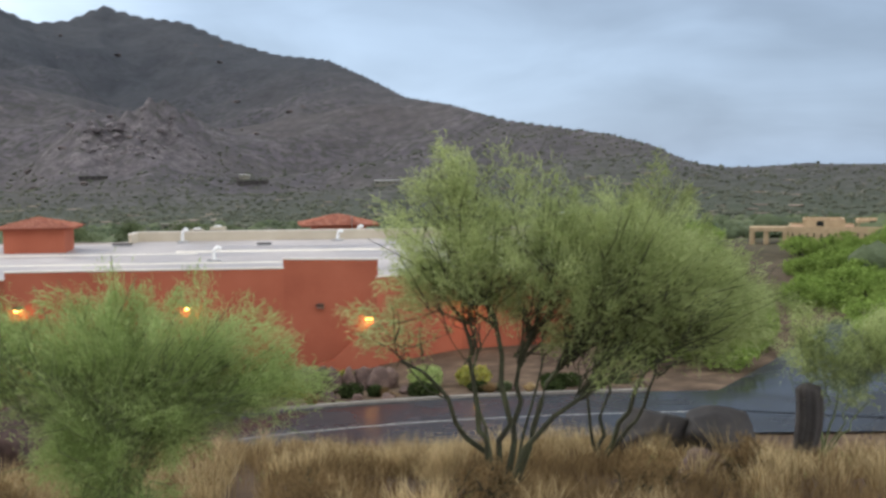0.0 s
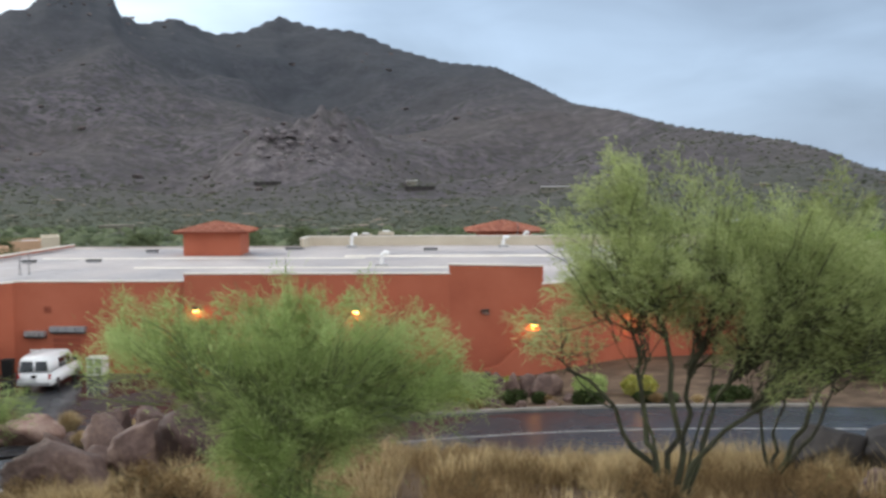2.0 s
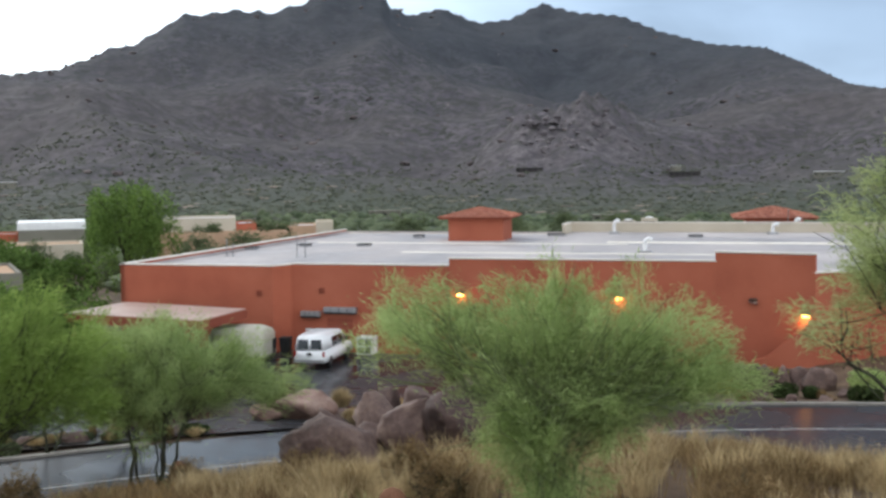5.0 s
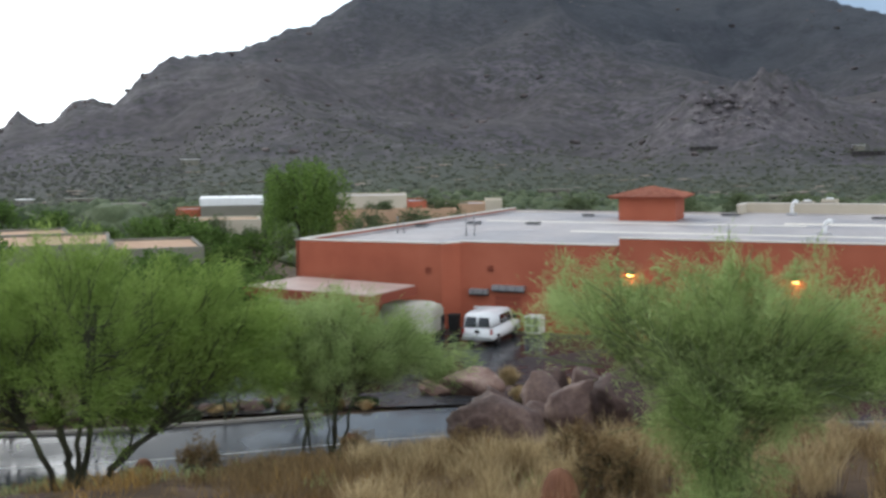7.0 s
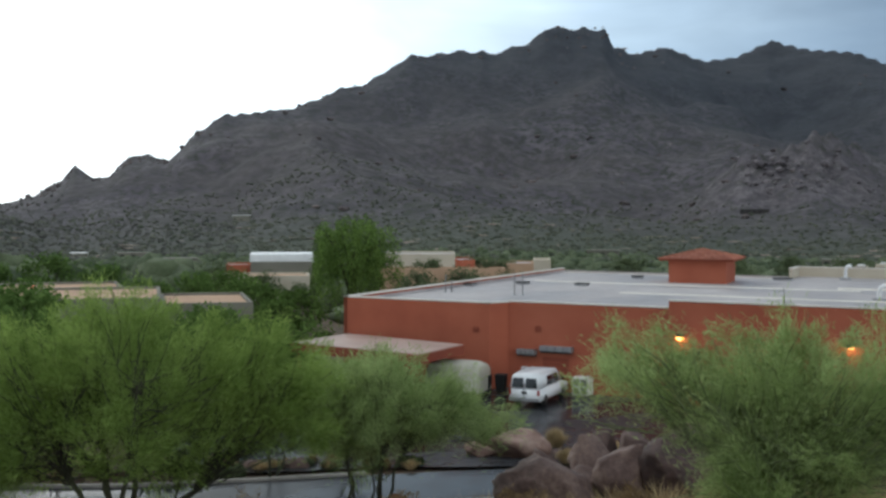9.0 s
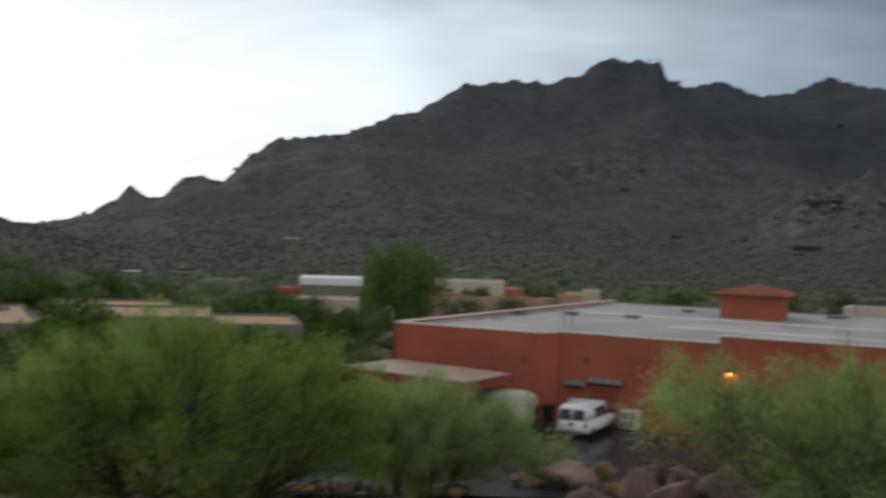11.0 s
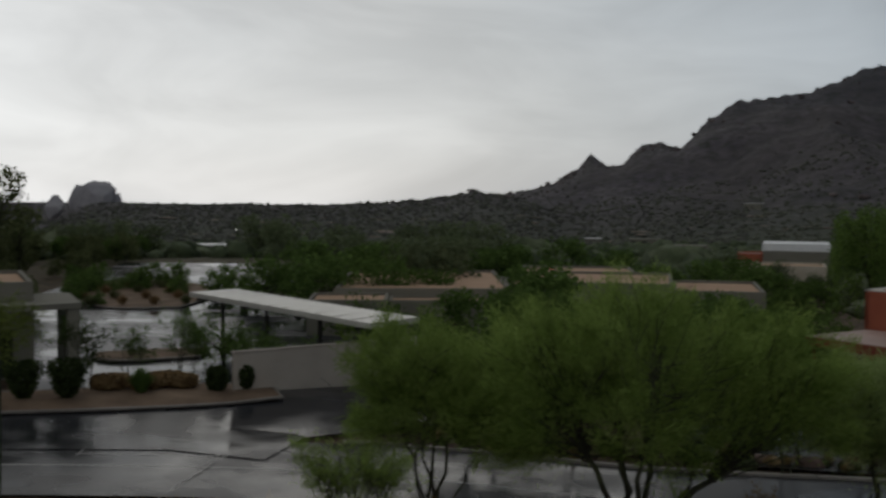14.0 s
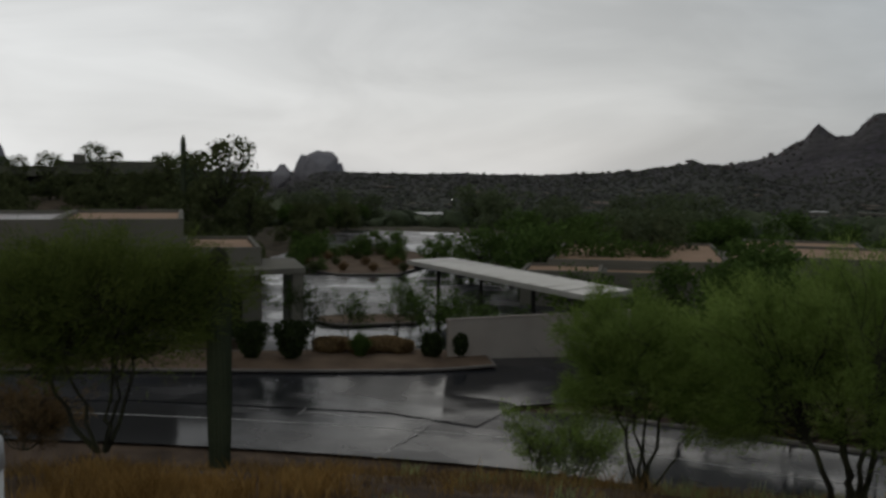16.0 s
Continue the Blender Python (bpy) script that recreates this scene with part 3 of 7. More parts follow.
def ribbon(name, line, offs, lift, mat, label, category, thick=0.0, parent=None):
    """A strip along a line of (x, y, z) rows between two sideways offsets."""
    line = np.asarray(line)
    d = np.gradient(line[:, :2], axis=0)
    d /= np.linalg.norm(d, axis=1)[:, None]
    nrm = np.stack([-d[:, 1], d[:, 0]], 1)
    lo, hi = offs
    a = np.column_stack([line[:, :2] + nrm * lo, line[:, 2] + lift])
    b = np.column_stack([line[:, :2] + nrm * hi, line[:, 2] + lift])
    k = len(line)
    if thick:
        a2, b2 = a - [0, 0, thick], b - [0, 0, thick]
        V = np.vstack([a, b, b2, a2])
        F = [(s * k + i, s * k + i + 1, ((s + 1) % 4) * k + i + 1, ((s + 1) % 4) * k + i) for s in range(4) for i in range(k - 1)]
    else:
        V = np.vstack([a, b])
        F = [(i, i + 1, k + i + 1, k + i) for i in range(k - 1)]
    bm = bmesh.new()
    bv = [bm.verts.new(v) for v in V]
    for f in F:
        bm.faces.new([bv[i] for i in f])
    bmesh.ops.recalc_face_normals(bm, faces=bm.faces[:])
    if not thick and sum(f.normal.z for f in bm.faces) < 0:
        bmesh.ops.reverse_faces(bm, faces=bm.faces[:])
    ob = put(name, bm_mesh(name, bm, mat), parent)
    if parent is None:
        tagged(ob, label, category, kind="structure")
    return ob


ribbon("road", ROAD, (-HALF, HALF), 0.04, M_asphalt, "wet dark asphalt road curving below the slope", "road")
ribbon("road_line", ROAD, (-0.29, -0.19), 0.046, M_line, "worn pale centre line on the road", "road marking")

# kerbs on both sides, broken where the drives leave on the far side
far_side = 1 if np.hypot(*(ROAD[40, :2] + np.array([-(ROAD[41] - ROAD[40])[1], (ROAD[41] - ROAD[40])[0]]))) > np.hypot(*ROAD[40, :2]) else -1


def kerb(name, a_from, a_to, side):
    """A kerb along the road between two bearings."""
    keep = (road_az <= max(a_from, a_to)) & (road_az >= min(a_from, a_to))
    off = side * HALF
    return ribbon(name, ROAD[keep], (off, off + side * 0.28), 0.15, M_concrete, "pale concrete kerb beside the wet road", "kerb", 0.3)


kerb("kerb", -12, 24, far_side)
kerb("kerb", 34, 64.5, far_side)


def slab(name, outline, lift, mat, label, category, step=3.0):
    """Paving that follows the ground inside a plan outline of (bearing, distance) corners."""
    pts = [polar(a, d) for a, d in outline]
    bm = bmesh.new()
    bm.faces.new([bm.verts.new((p.x, p.y, 0)) for p in pts])
    for axis, lo, hi in ((0, min(p.x for p in pts), max(p.x for p in pts)), (1, min(p.y for p in pts), max(p.y for p in pts))):
        v = lo + step
        while v < hi:
            co, no = [0, 0, 0], [0, 0, 0]
            co[axis], no[axis] = v, 1
            bmesh.ops.bisect_plane(bm, geom=bm.verts[:] + bm.edges[:] + bm.faces[:], plane_co=co, plane_no=no)
            v += step
    xy = np.array([(v.co.x, v.co.y) for v in bm.verts])
    zz = land(xy[:, 0], xy[:, 1])
    for v, z in zip(bm.verts, zz):
        v.co.z = z + lift
    bmesh.ops.recalc_face_normals(bm, faces=bm.faces[:])
    if sum(f.normal.z for f in bm.faces) < 0:
        bmesh.ops.reverse_faces(bm, faces=bm.faces[:])
    return tagged(put(name, bm_mesh(name, bm, mat)), label, category, kind="structure")


slab("yard", [(23, 50), (33, 48.5), (38, 48), (45, 47.5), (46, 66), (40, 79), (38, 78), (20, 78), (21, 56)], 0.16, M_asphalt, "wet asphalt service yard behind the shop", "yard")
slab("drive", [(65.5, 43.8), (70, 45.5), (82, 47), (96, 49), (96, 55), (78, 54.5), (77, 60), (76, 112), (72, 150), (62, 145), (65, 110), (58, 75), (53, 60), (53, 52), (58, 50.5), (63.5, 48.0)], 0.19, M_asphalt, "wet asphalt car park drive reflecting the sky", "drive")
slab("side_drive", [(-12, 50.5), (-24, 49), (-25, 58), (-23, 80), (-18.8, 80), (-16.0, 62)], 0.16, M_asphalt, "asphalt side drive leading off the road", "drive")

# ---- the terracotta shop ----
B0 = polar(36.72, 79)
B_TURN = 5.0
shop = thing("shop_building", (B0.x, B0.y, 0), "long terracotta stucco shop building with a pale flat roof", "building", turn=B_TURN)
B_INV = shop.matrix_world.inverted()


def b_local(az, d):
    return (B_INV @ polar(az, d)).xy


def b_on(az, v):
    """Where the bearing az crosses the line v metres behind the front of the shop."""
    e = B_INV @ Vector((0, 0, 0))
    w = (B_INV @ polar(az, 100)) - e
    t = (v - e.y) / w.y
    return e.x + w.x * t


def b_top(u, v, el):
    """Height at which a bearing elevation el meets the plan place."""
    p = shop.matrix_world @ Vector((u, v, 0))
    return EYE + math.hypot(p.x, p.y) * math.tan(el * RAD)


u1, u2, u3, u3b = b_on(29.52, 0), b_on(28.60, 1.3), b_on(20.73, 1.3), b_on(7.82, 1.0)
corner = b_local(3.2, 67.0)
u5 = b_on(-1.0, 3.5)
u6 = b_on(-9.5, 3.5)
DEEP = 41.0
zA, zB, zC, zD = b_top(0, 0, -4.50), b_top(u2, 1.3, -4.72), b_top(u3, 1.0, -4.60), b_top(u3b, 1.0, -4.33)
zE = 5.6
ROOF_Z = 5.25
T = 0.3


def wall_run(name, a, b, top, mat=M_stucco, thick=T, label=""):
    """A wall from a to b in plan, its outer face on the line, with a coping on top."""
    a, b = Vector(a), Vector(b)
    d = (b - a).normalized()
    n = Vector((-d.y, d.x)) * thick
    w = prism_part(name, [a, b, b + n, a + n], -0.6, top, mat, shop, label)
    o = Vector((-d.y, d.x)) * -0.05
    prism_part("coping", [a + o - d * 0.05, b + o + d * 0.05, b + n - o + d * 0.05, a + n - o - d * 0.05], top + 0.003, top + 0.10, M_cap, w, "pale sheet coping", bevel=0.015)
    return w


wall_run("wall", (0, 0), (u1, 0), zA)
wall_run("wall", (u1, 0), (u2, 1.3), zA)
wall_run("wall", (u2, 1.3), (u3, 1.3), zB)
wall_run("wall", (u3, 1.0), (u3b, 1.0), zC)
wall_run("wall", (u3b, 1.0), corner, zD)
wall_run("wall", corner, (u5, 3.5), zE)
wall_run("wall", (u5, 3.5), (u6, 3.5), zE)
wall_run("wall", (u6, 3.5), (u6 + 2, DEEP + 4), zE)
wall_run("wall", (0, DEEP), (0, 0), zA)
ub = b_on(14.95, DEEP + 3)
wall_run("wall", (ub, DEEP), (0, DEEP), b_top(10, DEEP, -3.35), M_beige, label="beige stucco parapet")
wall_run("wall", (u6 + 2, DEEP + 4), (ub, DEEP + 4), b_top(ub, DEEP + 4, -2.86), M_beige, label="tall beige stucco parapet")
wall_run("wall", (ub, DEEP + 4), (ub, DEEP), b_top(ub, DEEP + 4, -2.86), M_beige, label="beige stucco parapet")
prism_part("roof", [(0.2, 0.2), (u1, 0.2), (u2, 1.5), (u3b, 1.4), (corner[0], corner[1] + 0.4), (u5, 3.7), (u6, 3.7), (u6 + 2, DEEP + 4), (ub, DEEP + 4), (ub, DEEP), (0.2, DEEP)], ROOF_Z - 0.3, ROOF_Z, M_membrane, shop, "pale grey flat roof membrane with wet patches")
for a, b in (((T + 0.01, 0.3), (T + 0.01, DEEP - 0.01)), ((0.3, DEEP - 0.02), (ub, DEEP - 0.02))):
    a, b = Vector(a), Vector(b)
    d = (b - a).normalized()
    n = Vector((d.y, -d.x)) * 0.04
    prism_part("parapet_lining", [a, a + n, b + n, b], ROOF_Z + 0.004, 5.45, M_membrane, shop, "pale membrane turned up the parapet")
# low buttress wall below the angled corner
bm = bmesh.new()
c0 = Vector((*corner, 0))
prof = [(0, -0.6), (0, 3.2), (-2.6, 0.9), (-3.4, 0.7), (-3.4, -0.6)]
lo = [bm.verts.new((c0.x + u, c0.y - 0.5, z)) for u, z in prof]
hi = [bm.verts.new((c0.x + u, c0.y - 0.15, z)) for u, z in prof]
bm.faces.new(lo), bm.faces.new(hi[::-1])
for i in range(len(prof)):
    j = (i + 1) % len(prof)
    bm.faces.new([lo[j], lo[i], hi[i], hi[j]])
bmesh.ops.recalc_face_normals(bm, faces=bm.faces[:])
put("buttress", bm_mesh("buttress", bm, M_stucco), shop, "sloping terracotta wing wall")


def hip_tower(az0, az1, d, el_base, el_eave, el_top, az_w0, az_w1):
    """A square tower with a hipped clay tile roof."""
    mid = (az0 + az1) / 2
    w_e = d * (az1 - az0) * RAD / 1.12
    w_w = d * (az_w1 - az_w0) * RAD / 1.12
    p = polar(mid, d + w_e / 2)
    z_e = EYE + d * math.tan(el_eave * RAD)
    z_t = EYE + (d + w_e / 2) * math.tan(el_top * RAD)
    t = thing("roof_tower", (p.x, p.y, 4.6), "square terracotta tower with hipped clay tile roof on the shop", "tower", "hipped towers on the shop roof", turn=B_TURN + 4)
    box_part("wall", -w_w / 2, w_w / 2, -w_w / 2, w_w / 2, 0, z_e - 4.6, M_stucco, t, 0.02)
    box_part("fascia", -w_e / 2 + 0.15, w_e / 2 - 0.15, -w_e / 2 + 0.15, w_e / 2 - 0.15, z_e - 4.6 + 0.003, z_e - 4.6 + 0.16, M_stucco_dark, t, 0.02)
    bm = bmesh.new()
    h = z_t - z_e - 0.16
    base = z_e - 4.6 + 0.165
    ring = [bm.verts.new((sx * w_e / 2, sy * w_e / 2, base)) for sx, sy in ((-1, -1), (1, -1), (1, 1), (-1, 1))]
    top = bm.verts.new((0, 0, base + h))
    bm.faces.new(ring[::-1])
    for i in range(4):
        bm.faces.new([ring[i], ring[(i + 1) % 4], top])
    core = put("roof", bm_mesh("roof", bm, M_tile), t, "hipped clay tile roof")
    # rows of barrel tiles, stepped up each face
    rows = 11
    V, F = [], []
    for side in range(4):
        ca, sa = math.cos(side * math.pi / 2), math.sin(side * math.pi / 2)
        for r in range(rows):
            f0, f1 = r / rows, (r + 1.15) / rows
            half0 = w_e / 2 * (1 - f0)
            n_t = max(1, int(half0 * 2 / 0.26))
            for k in range(n_t):
                x0 = -half0 + (k + 0.08) * half0 * 2 / n_t
                x1 = -half0 + (k + 0.92) * half0 * 2 / n_t
                sh = (1 - min(f1, 1)) / max(1e-6, 1 - f0) if f1 < 1 else 0.3
                o = len(V)
                lift = random.uniform(0.05, 0.09)
                for xx, ff, up in ((x0, f0, 0.01), ((x0 + x1) / 2, f0, lift), (x1, f0, 0.01), (x1, f1, 0.0), ((x0 + x1) / 2, f1, lift * 0.6), (x0, f1, 0.0)):
                    ff = min(ff, 0.98)
                    lim = w_e / 2 * (1 - ff)
                    xx = max(-lim, min(lim, xx))
                    yy = -w_e / 2 * (1 - ff)
                    V.append((xx * ca - yy * sa, xx * sa + yy * ca, base + h * ff + 0.01 + up))
                F += [(o, o + 1, o + 4, o + 5), (o + 1, o + 2, o + 3, o + 4)]
    tiles = put("tile_cover", np_mesh("tile_cover", V, F, M_tile_rows), core)
    tiles["kind"] = "stuff"
    return t


M_tile_rows = material("clay_barrel_tiles", [(0.22, 0.07, 0.045), (0.36, 0.12, 0.07), (0.44, 0.19, 0.13)], 1.2, 18, 0.75, 0.2, 20, island=0.5)
hip_tower(17.14, 21.33, 100, -3.45, -2.66, -2.03, 17.8, 20.92)
hip_tower(2.98, 7.43, 118, -3.5, -2.75, -2.10, 3.7, 6.7)

# ---- palo verde and other trees ----


def blades(rng, centre, axis, n, reach, girth, length, width):
    """n thin tapering leaf sprays along a branchlet that runs from centre along axis, as kite quads."""
    u = rng.random((n, 1))
    root = centre + axis * (u - 0.35) * reach + rng.normal(size=(n, 3)) * girth * (0.45 + 0.75 * (1 - u))
    d = axis * 0.75 + rng.normal(size=(n, 3)) * 0.55 + np.array([0, 0, 0.15])
    d /= np.linalg.norm(d, axis=1)[:, None]
    ln = length * (0.4 + rng.random((n, 1)))
    side = np.cross(d, rng.normal(size=(n, 3)))
    side /= np.linalg.norm(side, axis=1)[:, None]
    w = width * (0.6 + 0.8 * rng.random((n, 1)))
    droop = np.array([0, 0, -0.15]) * ln
    return np.stack([root, root + d * ln * 0.45 + side * w, root + d * ln + droop, root + d * ln * 0.5 - side * w], 1)


def quads_mesh(name, q, mat):
    q = np.concatenate(q)
    return np_mesh(name, q.reshape(-1, 3), np.arange(len(q) * 4).reshape(-1, 4), mat)


def bezier(a, b, c, n):
    return [a * (1 - t) ** 2 + b * 2 * t * (1 - t) + c * t * t for t in (i / n for i in range(n + 1))]


def feather_tree(name, at, lobes, seed, label, leaf, stems=5, clumps=80, per=230, length=0.30, width=0.010, trunk_r=0.09, clump_r=0.42, spread=0.35, bark=None, stem_top=0.42, group="", boughs=()):
    """A many-stemmed desert tree. lobes: ellipsoids (x, y, z, rx, ry, rz) that hold the crown, from the base; boughs: bends of the main limbs."""
    rng = np.random.default_rng(seed)
    t = thing(name, at, label, "tree", group)
    vol = np.array([l[3] * l[4] * l[5] for l in lobes])
    centres = []
    for k in rng.choice(len(lobes), clumps, p=vol / vol.sum()):
        x, y, z, rx, ry, rz = lobes[k]
        v = rng.normal(size=3)
        v *= rng.random() ** 0.36 / np.linalg.norm(v)
        centres.append(np.array([x + v[0] * rx, y + v[1] * ry, z + v[2] * rz]))
    mid = np.mean(centres, axis=0)
    tubes, ends = [], []
    for s in range(stems):
        a = 2 * math.pi * (s + rng.random() * 0.6) / stems
        foot = Vector((math.cos(a) * trunk_r * 1.3, math.sin(a) * trunk_r * 1.3, -0.15))
        reach = spread * (0.75 + 0.7 * rng.random())
        head = Vector((mid[0] * 0.5 + math.cos(a) * reach * max(l[3] for l in lobes), mid[1] * 0.5 + math.sin(a) * reach * max(l[4] for l in lobes), mid[2] * (stem_top + 0.9 * rng.random() * (1 - stem_top) + 0.25)))
        bend = foot.lerp(head, 0.45) + Vector((math.cos(a) * 0.20 + rng.normal() * 0.20, math.sin(a) * 0.20 + rng.normal() * 0.20, -0.12 + rng.normal() * 0.12))
        line = bezier(foot, bend, head, 9)
        line = [p + Vector(rng.normal(size=3) * 0.045 * min(1.0, i / 3)) for i, p in enumerate(line)]
        r0 = trunk_r * (0.5 + 0.5 * rng.random())
        tubes.append((line, [r0 * (1 - 0.07 * i) for i in range(10)], 7))
        ends.append((line, r0))
    for bends in boughs:
        line = [Vector(q) for q in smooth_line([(bends[0][0] * 0.2, bends[0][1] * 0.2, -0.15)] + list(bends), 4)]
        line = [line[round(i * (len(line) - 1) / 9)] + Vector(rng.normal(size=3) * 0.05 * min(1.0, i / 3)) for i in range(10)]
        tubes.append((line, [trunk_r * 1.05 * (1 - 0.07 * i) for i in range(10)], 8))
        ends.append((line, trunk_r))
    V = []
    for c in centres:
        c = Vector(c)
        line, r0 = min(ends, key=lambda e: (e[0][-1] - c).length + rng.random() * 0.8)
        k = int(rng.integers(6, 10))
        start = line[k]
        bend = start.lerp(c, 0.5) + Vector((rng.normal() * 0.15, rng.normal() * 0.15, -0.10 + rng.normal() * 0.12))
        limb = bezier(start, bend, c, 6)
        limb = [p + Vector(rng.normal(size=3) * 0.045) for p in limb]
        r1 = r0 * (1 - 0.07 * k) * (0.35 + 0.25 * rng.random())
        tubes.append((limb, [max(0.006, r1 * (1 - 0.14 * i)) for i in range(7)], 5))
        for _ in range(2):
            tip = c + Vector(rng.normal(size=3)) * clump_r * 0.8 + Vector((0, 0, clump_r * 0.3))
            tubes.append(([limb[4], limb[4].lerp(tip, 0.55) + Vector(rng.normal(size=3) * 0.05), tip], [0.010, 0.007, 0.004], 4))
        axis = (np.array(c) - mid) * 0.45 + np.array([0, 0, 0.55]) + rng.normal(size=3) * 0.35
        axis /= np.linalg.norm(axis)
        size = clump_r * (0.6 + 0.8 * rng.random())
        V.append(blades(rng, np.array(c), axis, int(per * (0.5 + rng.random())), size * 2.2, size * 0.42, length, width))
    put("trunk", tubes_mesh("trunk", tubes, bark or M_bark), t, "dark greenish forking stems")
    put("crown", quads_mesh("crown", V, leaf), t, "airy crown of fine green leaf sprays")
    return t


# the large tree straight below the eye, and its neighbours along the slope
feather_tree("palo_verde_tree", (1.14, 16.8, 6.95), [(-0.9, 0, 3.5, 0.85, 0.9, 0.85), (-0.65, 0, 4.55, 0.34, 0.4, 0.5), (0.40, 0, 4.45, 0.30, 0.3, 0.5), (0.1, 0, 3.5, 1.0, 1.0, 0.75), (0.9, 0, 3.3, 1.0, 1.1, 0.8), (1.7, 0.2, 3.1, 1.1, 1.2, 0.85), (2.7, 0, 3.0, 0.9, 1.0, 0.75), (-1.45, 0, 2.45, 0.55, 0.8, 0.45), (2.1, 0, 4.0, 0.7, 0.7, 0.45), (3.3, 0, 2.6, 0.4, 0.7, 0.5), (1.5, 0, 2.5, 0.9, 0.9, 0.35), (0.95, 0, 3.95, 0.5, 0.6, 0.5)], 11,
             "large palo verde tree with dark forking stems in dry grass", M_leaf, 2, 310, 240, 0.17, 0.0058, 0.054, clump_r=0.36, spread=0.9,
             boughs=[[(-0.22, 0, 0.5), (-0.74, 0.1, 1.0), (-1.0, 0.1, 1.65), (-1.55, 0, 2.1)], [(-0.1, -0.1, 0.9), (0.0, -0.1, 1.9), (-0.33, 0, 2.9), (-0.8, 0, 3.7)], [(0.25, 0, 0.6), (0.57, -0.1, 1.1), (1.23, 0, 1.66), (1.9, 0.1, 2.6)], [(0.1, 0.15, 0.8), (0.16, 0.2, 1.5), (0.33, 0.1, 2.3), (0.75, 0, 3.4)], [(0.32, 0.2, 0.7), (0.62, 0.3, 1.5), (1.0, 0.2, 2.1), (1.5, 0, 3.1)], [(-0.3, -0.1, 0.9), (-0.5, 0, 1.5), (-0.42, 0, 2.2), (-0.95, 0, 3.1)]])
feather_tree("palo_verde_tree", (3.08, 20.6, 6.75), [(1.0, 0, 3.1, 1.3, 1.3, 1.0), (1.9, 0, 2.5, 0.9, 1.1, 0.8), (0.9, 0, 4.2, 0.6, 0.6, 0.45)], 12,
             "palo verde tree leaning over a dark boulder", M_leaf, 4, 110, 300, 0.19, 0.0068, 0.07, clump_r=0.38, spread=0.6)
feather_tree("palo_verde_bush", (-3.9, 13.9, 7.1), [(-1.3, 0, 2.55, 0.75, 0.8, 0.42), (-0.4, 0, 2.45, 0.8, 0.8, 0.5), (0.6, 0, 2.4, 0.8, 0.8, 0.6), (1.4, 0.1, 2.3, 0.6, 0.7, 0.45), (1.95, 0.1, 2.05, 0.35, 0.5, 0.3), (1.15, 0.1, 3.0, 0.18, 0.25, 0.3), (-1.9, 0, 2.3, 0.35, 0.5, 0.4), (0.0, 0, 1.4, 0.72, 0.8, 0.75), (0.1, 0, 0.55, 0.6, 0.6, 0.45), (-0.85, 0, 1.95, 0.5, 0.6, 0.42), (0.85, 0, 1.75, 0.55, 0.6, 0.42), (-1.55, 0, 3.0, 0.14, 0.2, 0.25), (-0.65, 0, 2.98, 0.16, 0.2, 0.25), (0.15, 0, 2.95, 0.14, 0.2, 0.25)], 13,
             "bushy bright green palo verde sapling on the slope", M_leaf_green, 6, 270, 310, 0.145, 0.0046, 0.032, clump_r=0.29, bark=M_bark_green)
feather_tree("palo_verde_tree", (-15.05, 21.2, 4.35), [(0.2, 0.1, 3.0, 1.3, 1.3, 0.85), (1.3, 0.9, 2.7, 0.9, 1.0, 0.7), (1.9, 1.35, 2.4, 0.5, 0.6, 0.5), (-0.9, -0.6, 3.0, 0.8, 0.9, 0.75), (0.0, 0.0, 3.7, 0.5, 0.5, 0.3), (-0.2, -0.1, 2.2, 0.9, 0.9, 0.4)], 14,
             "rounded palo verde tree on the slope above the road", M_leaf_green, 6, 180, 310, 0.20, 0.0075, 0.06, clump_r=0.40, spread=0.5)
feather_tree("palo_verde_tree", (-17.6, 16.2, 4.75), [(0.2, 0.3, 3.85, 2.0, 1.9, 1.15), (1.9, 1.7, 3.4, 1.4, 1.5, 1.0), (-1.3, -1.2, 3.4, 1.6, 1.7, 1.15), (0.4, 0.2, 2.4, 1.7, 1.6, 0.7), (2.2, 2.1, 2.6, 1.0, 1.0, 0.7), (-1.7, -1.6, 2.2, 1.3, 1.3, 0.8)], 15,
             "wide palo verde tree overhanging the wet road", M_leaf_mid, 5, 310, 320, 0.20, 0.0078, 0.095, clump_r=0.42, spread=0.6,
             boughs=[[(0.5, 0.4, 0.5), (0.9, 0.7, 1.0), (1.2, 1.2, 1.5), (2.1, 2.0, 2.4)], [(-0.1, -0.1, 0.8), (-0.3, -0.2, 1.6), (-0.9, -0.9, 2.6)]])
feather_tree("palo_verde_tree", (-21.2, 13.6, 4.8), [(-0.1, -0.4, 3.0, 1.2, 1.4, 0.85), (0.5, 0.8, 2.5, 1.1, 1.5, 0.8), (0.1, -1.0, 2.1, 0.8, 0.8, 0.5)], 16,
             "slender palo verde tree above the road edge", M_leaf_mid, 6, 170, 300, 0.20, 0.0078, 0.055, clump_r=0.40, spread=0.5)
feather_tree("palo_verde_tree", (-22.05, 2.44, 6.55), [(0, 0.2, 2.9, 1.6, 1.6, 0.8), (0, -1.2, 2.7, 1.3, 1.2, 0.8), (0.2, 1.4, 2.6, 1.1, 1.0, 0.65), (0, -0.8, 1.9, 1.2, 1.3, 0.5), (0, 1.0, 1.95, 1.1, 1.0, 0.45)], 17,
             "spreading palo verde tree beside a tall saguaro", M_leaf_backlit, 5, 230, 300, 0.20, 0.0085, 0.065, clump_r=0.42, spread=0.55)
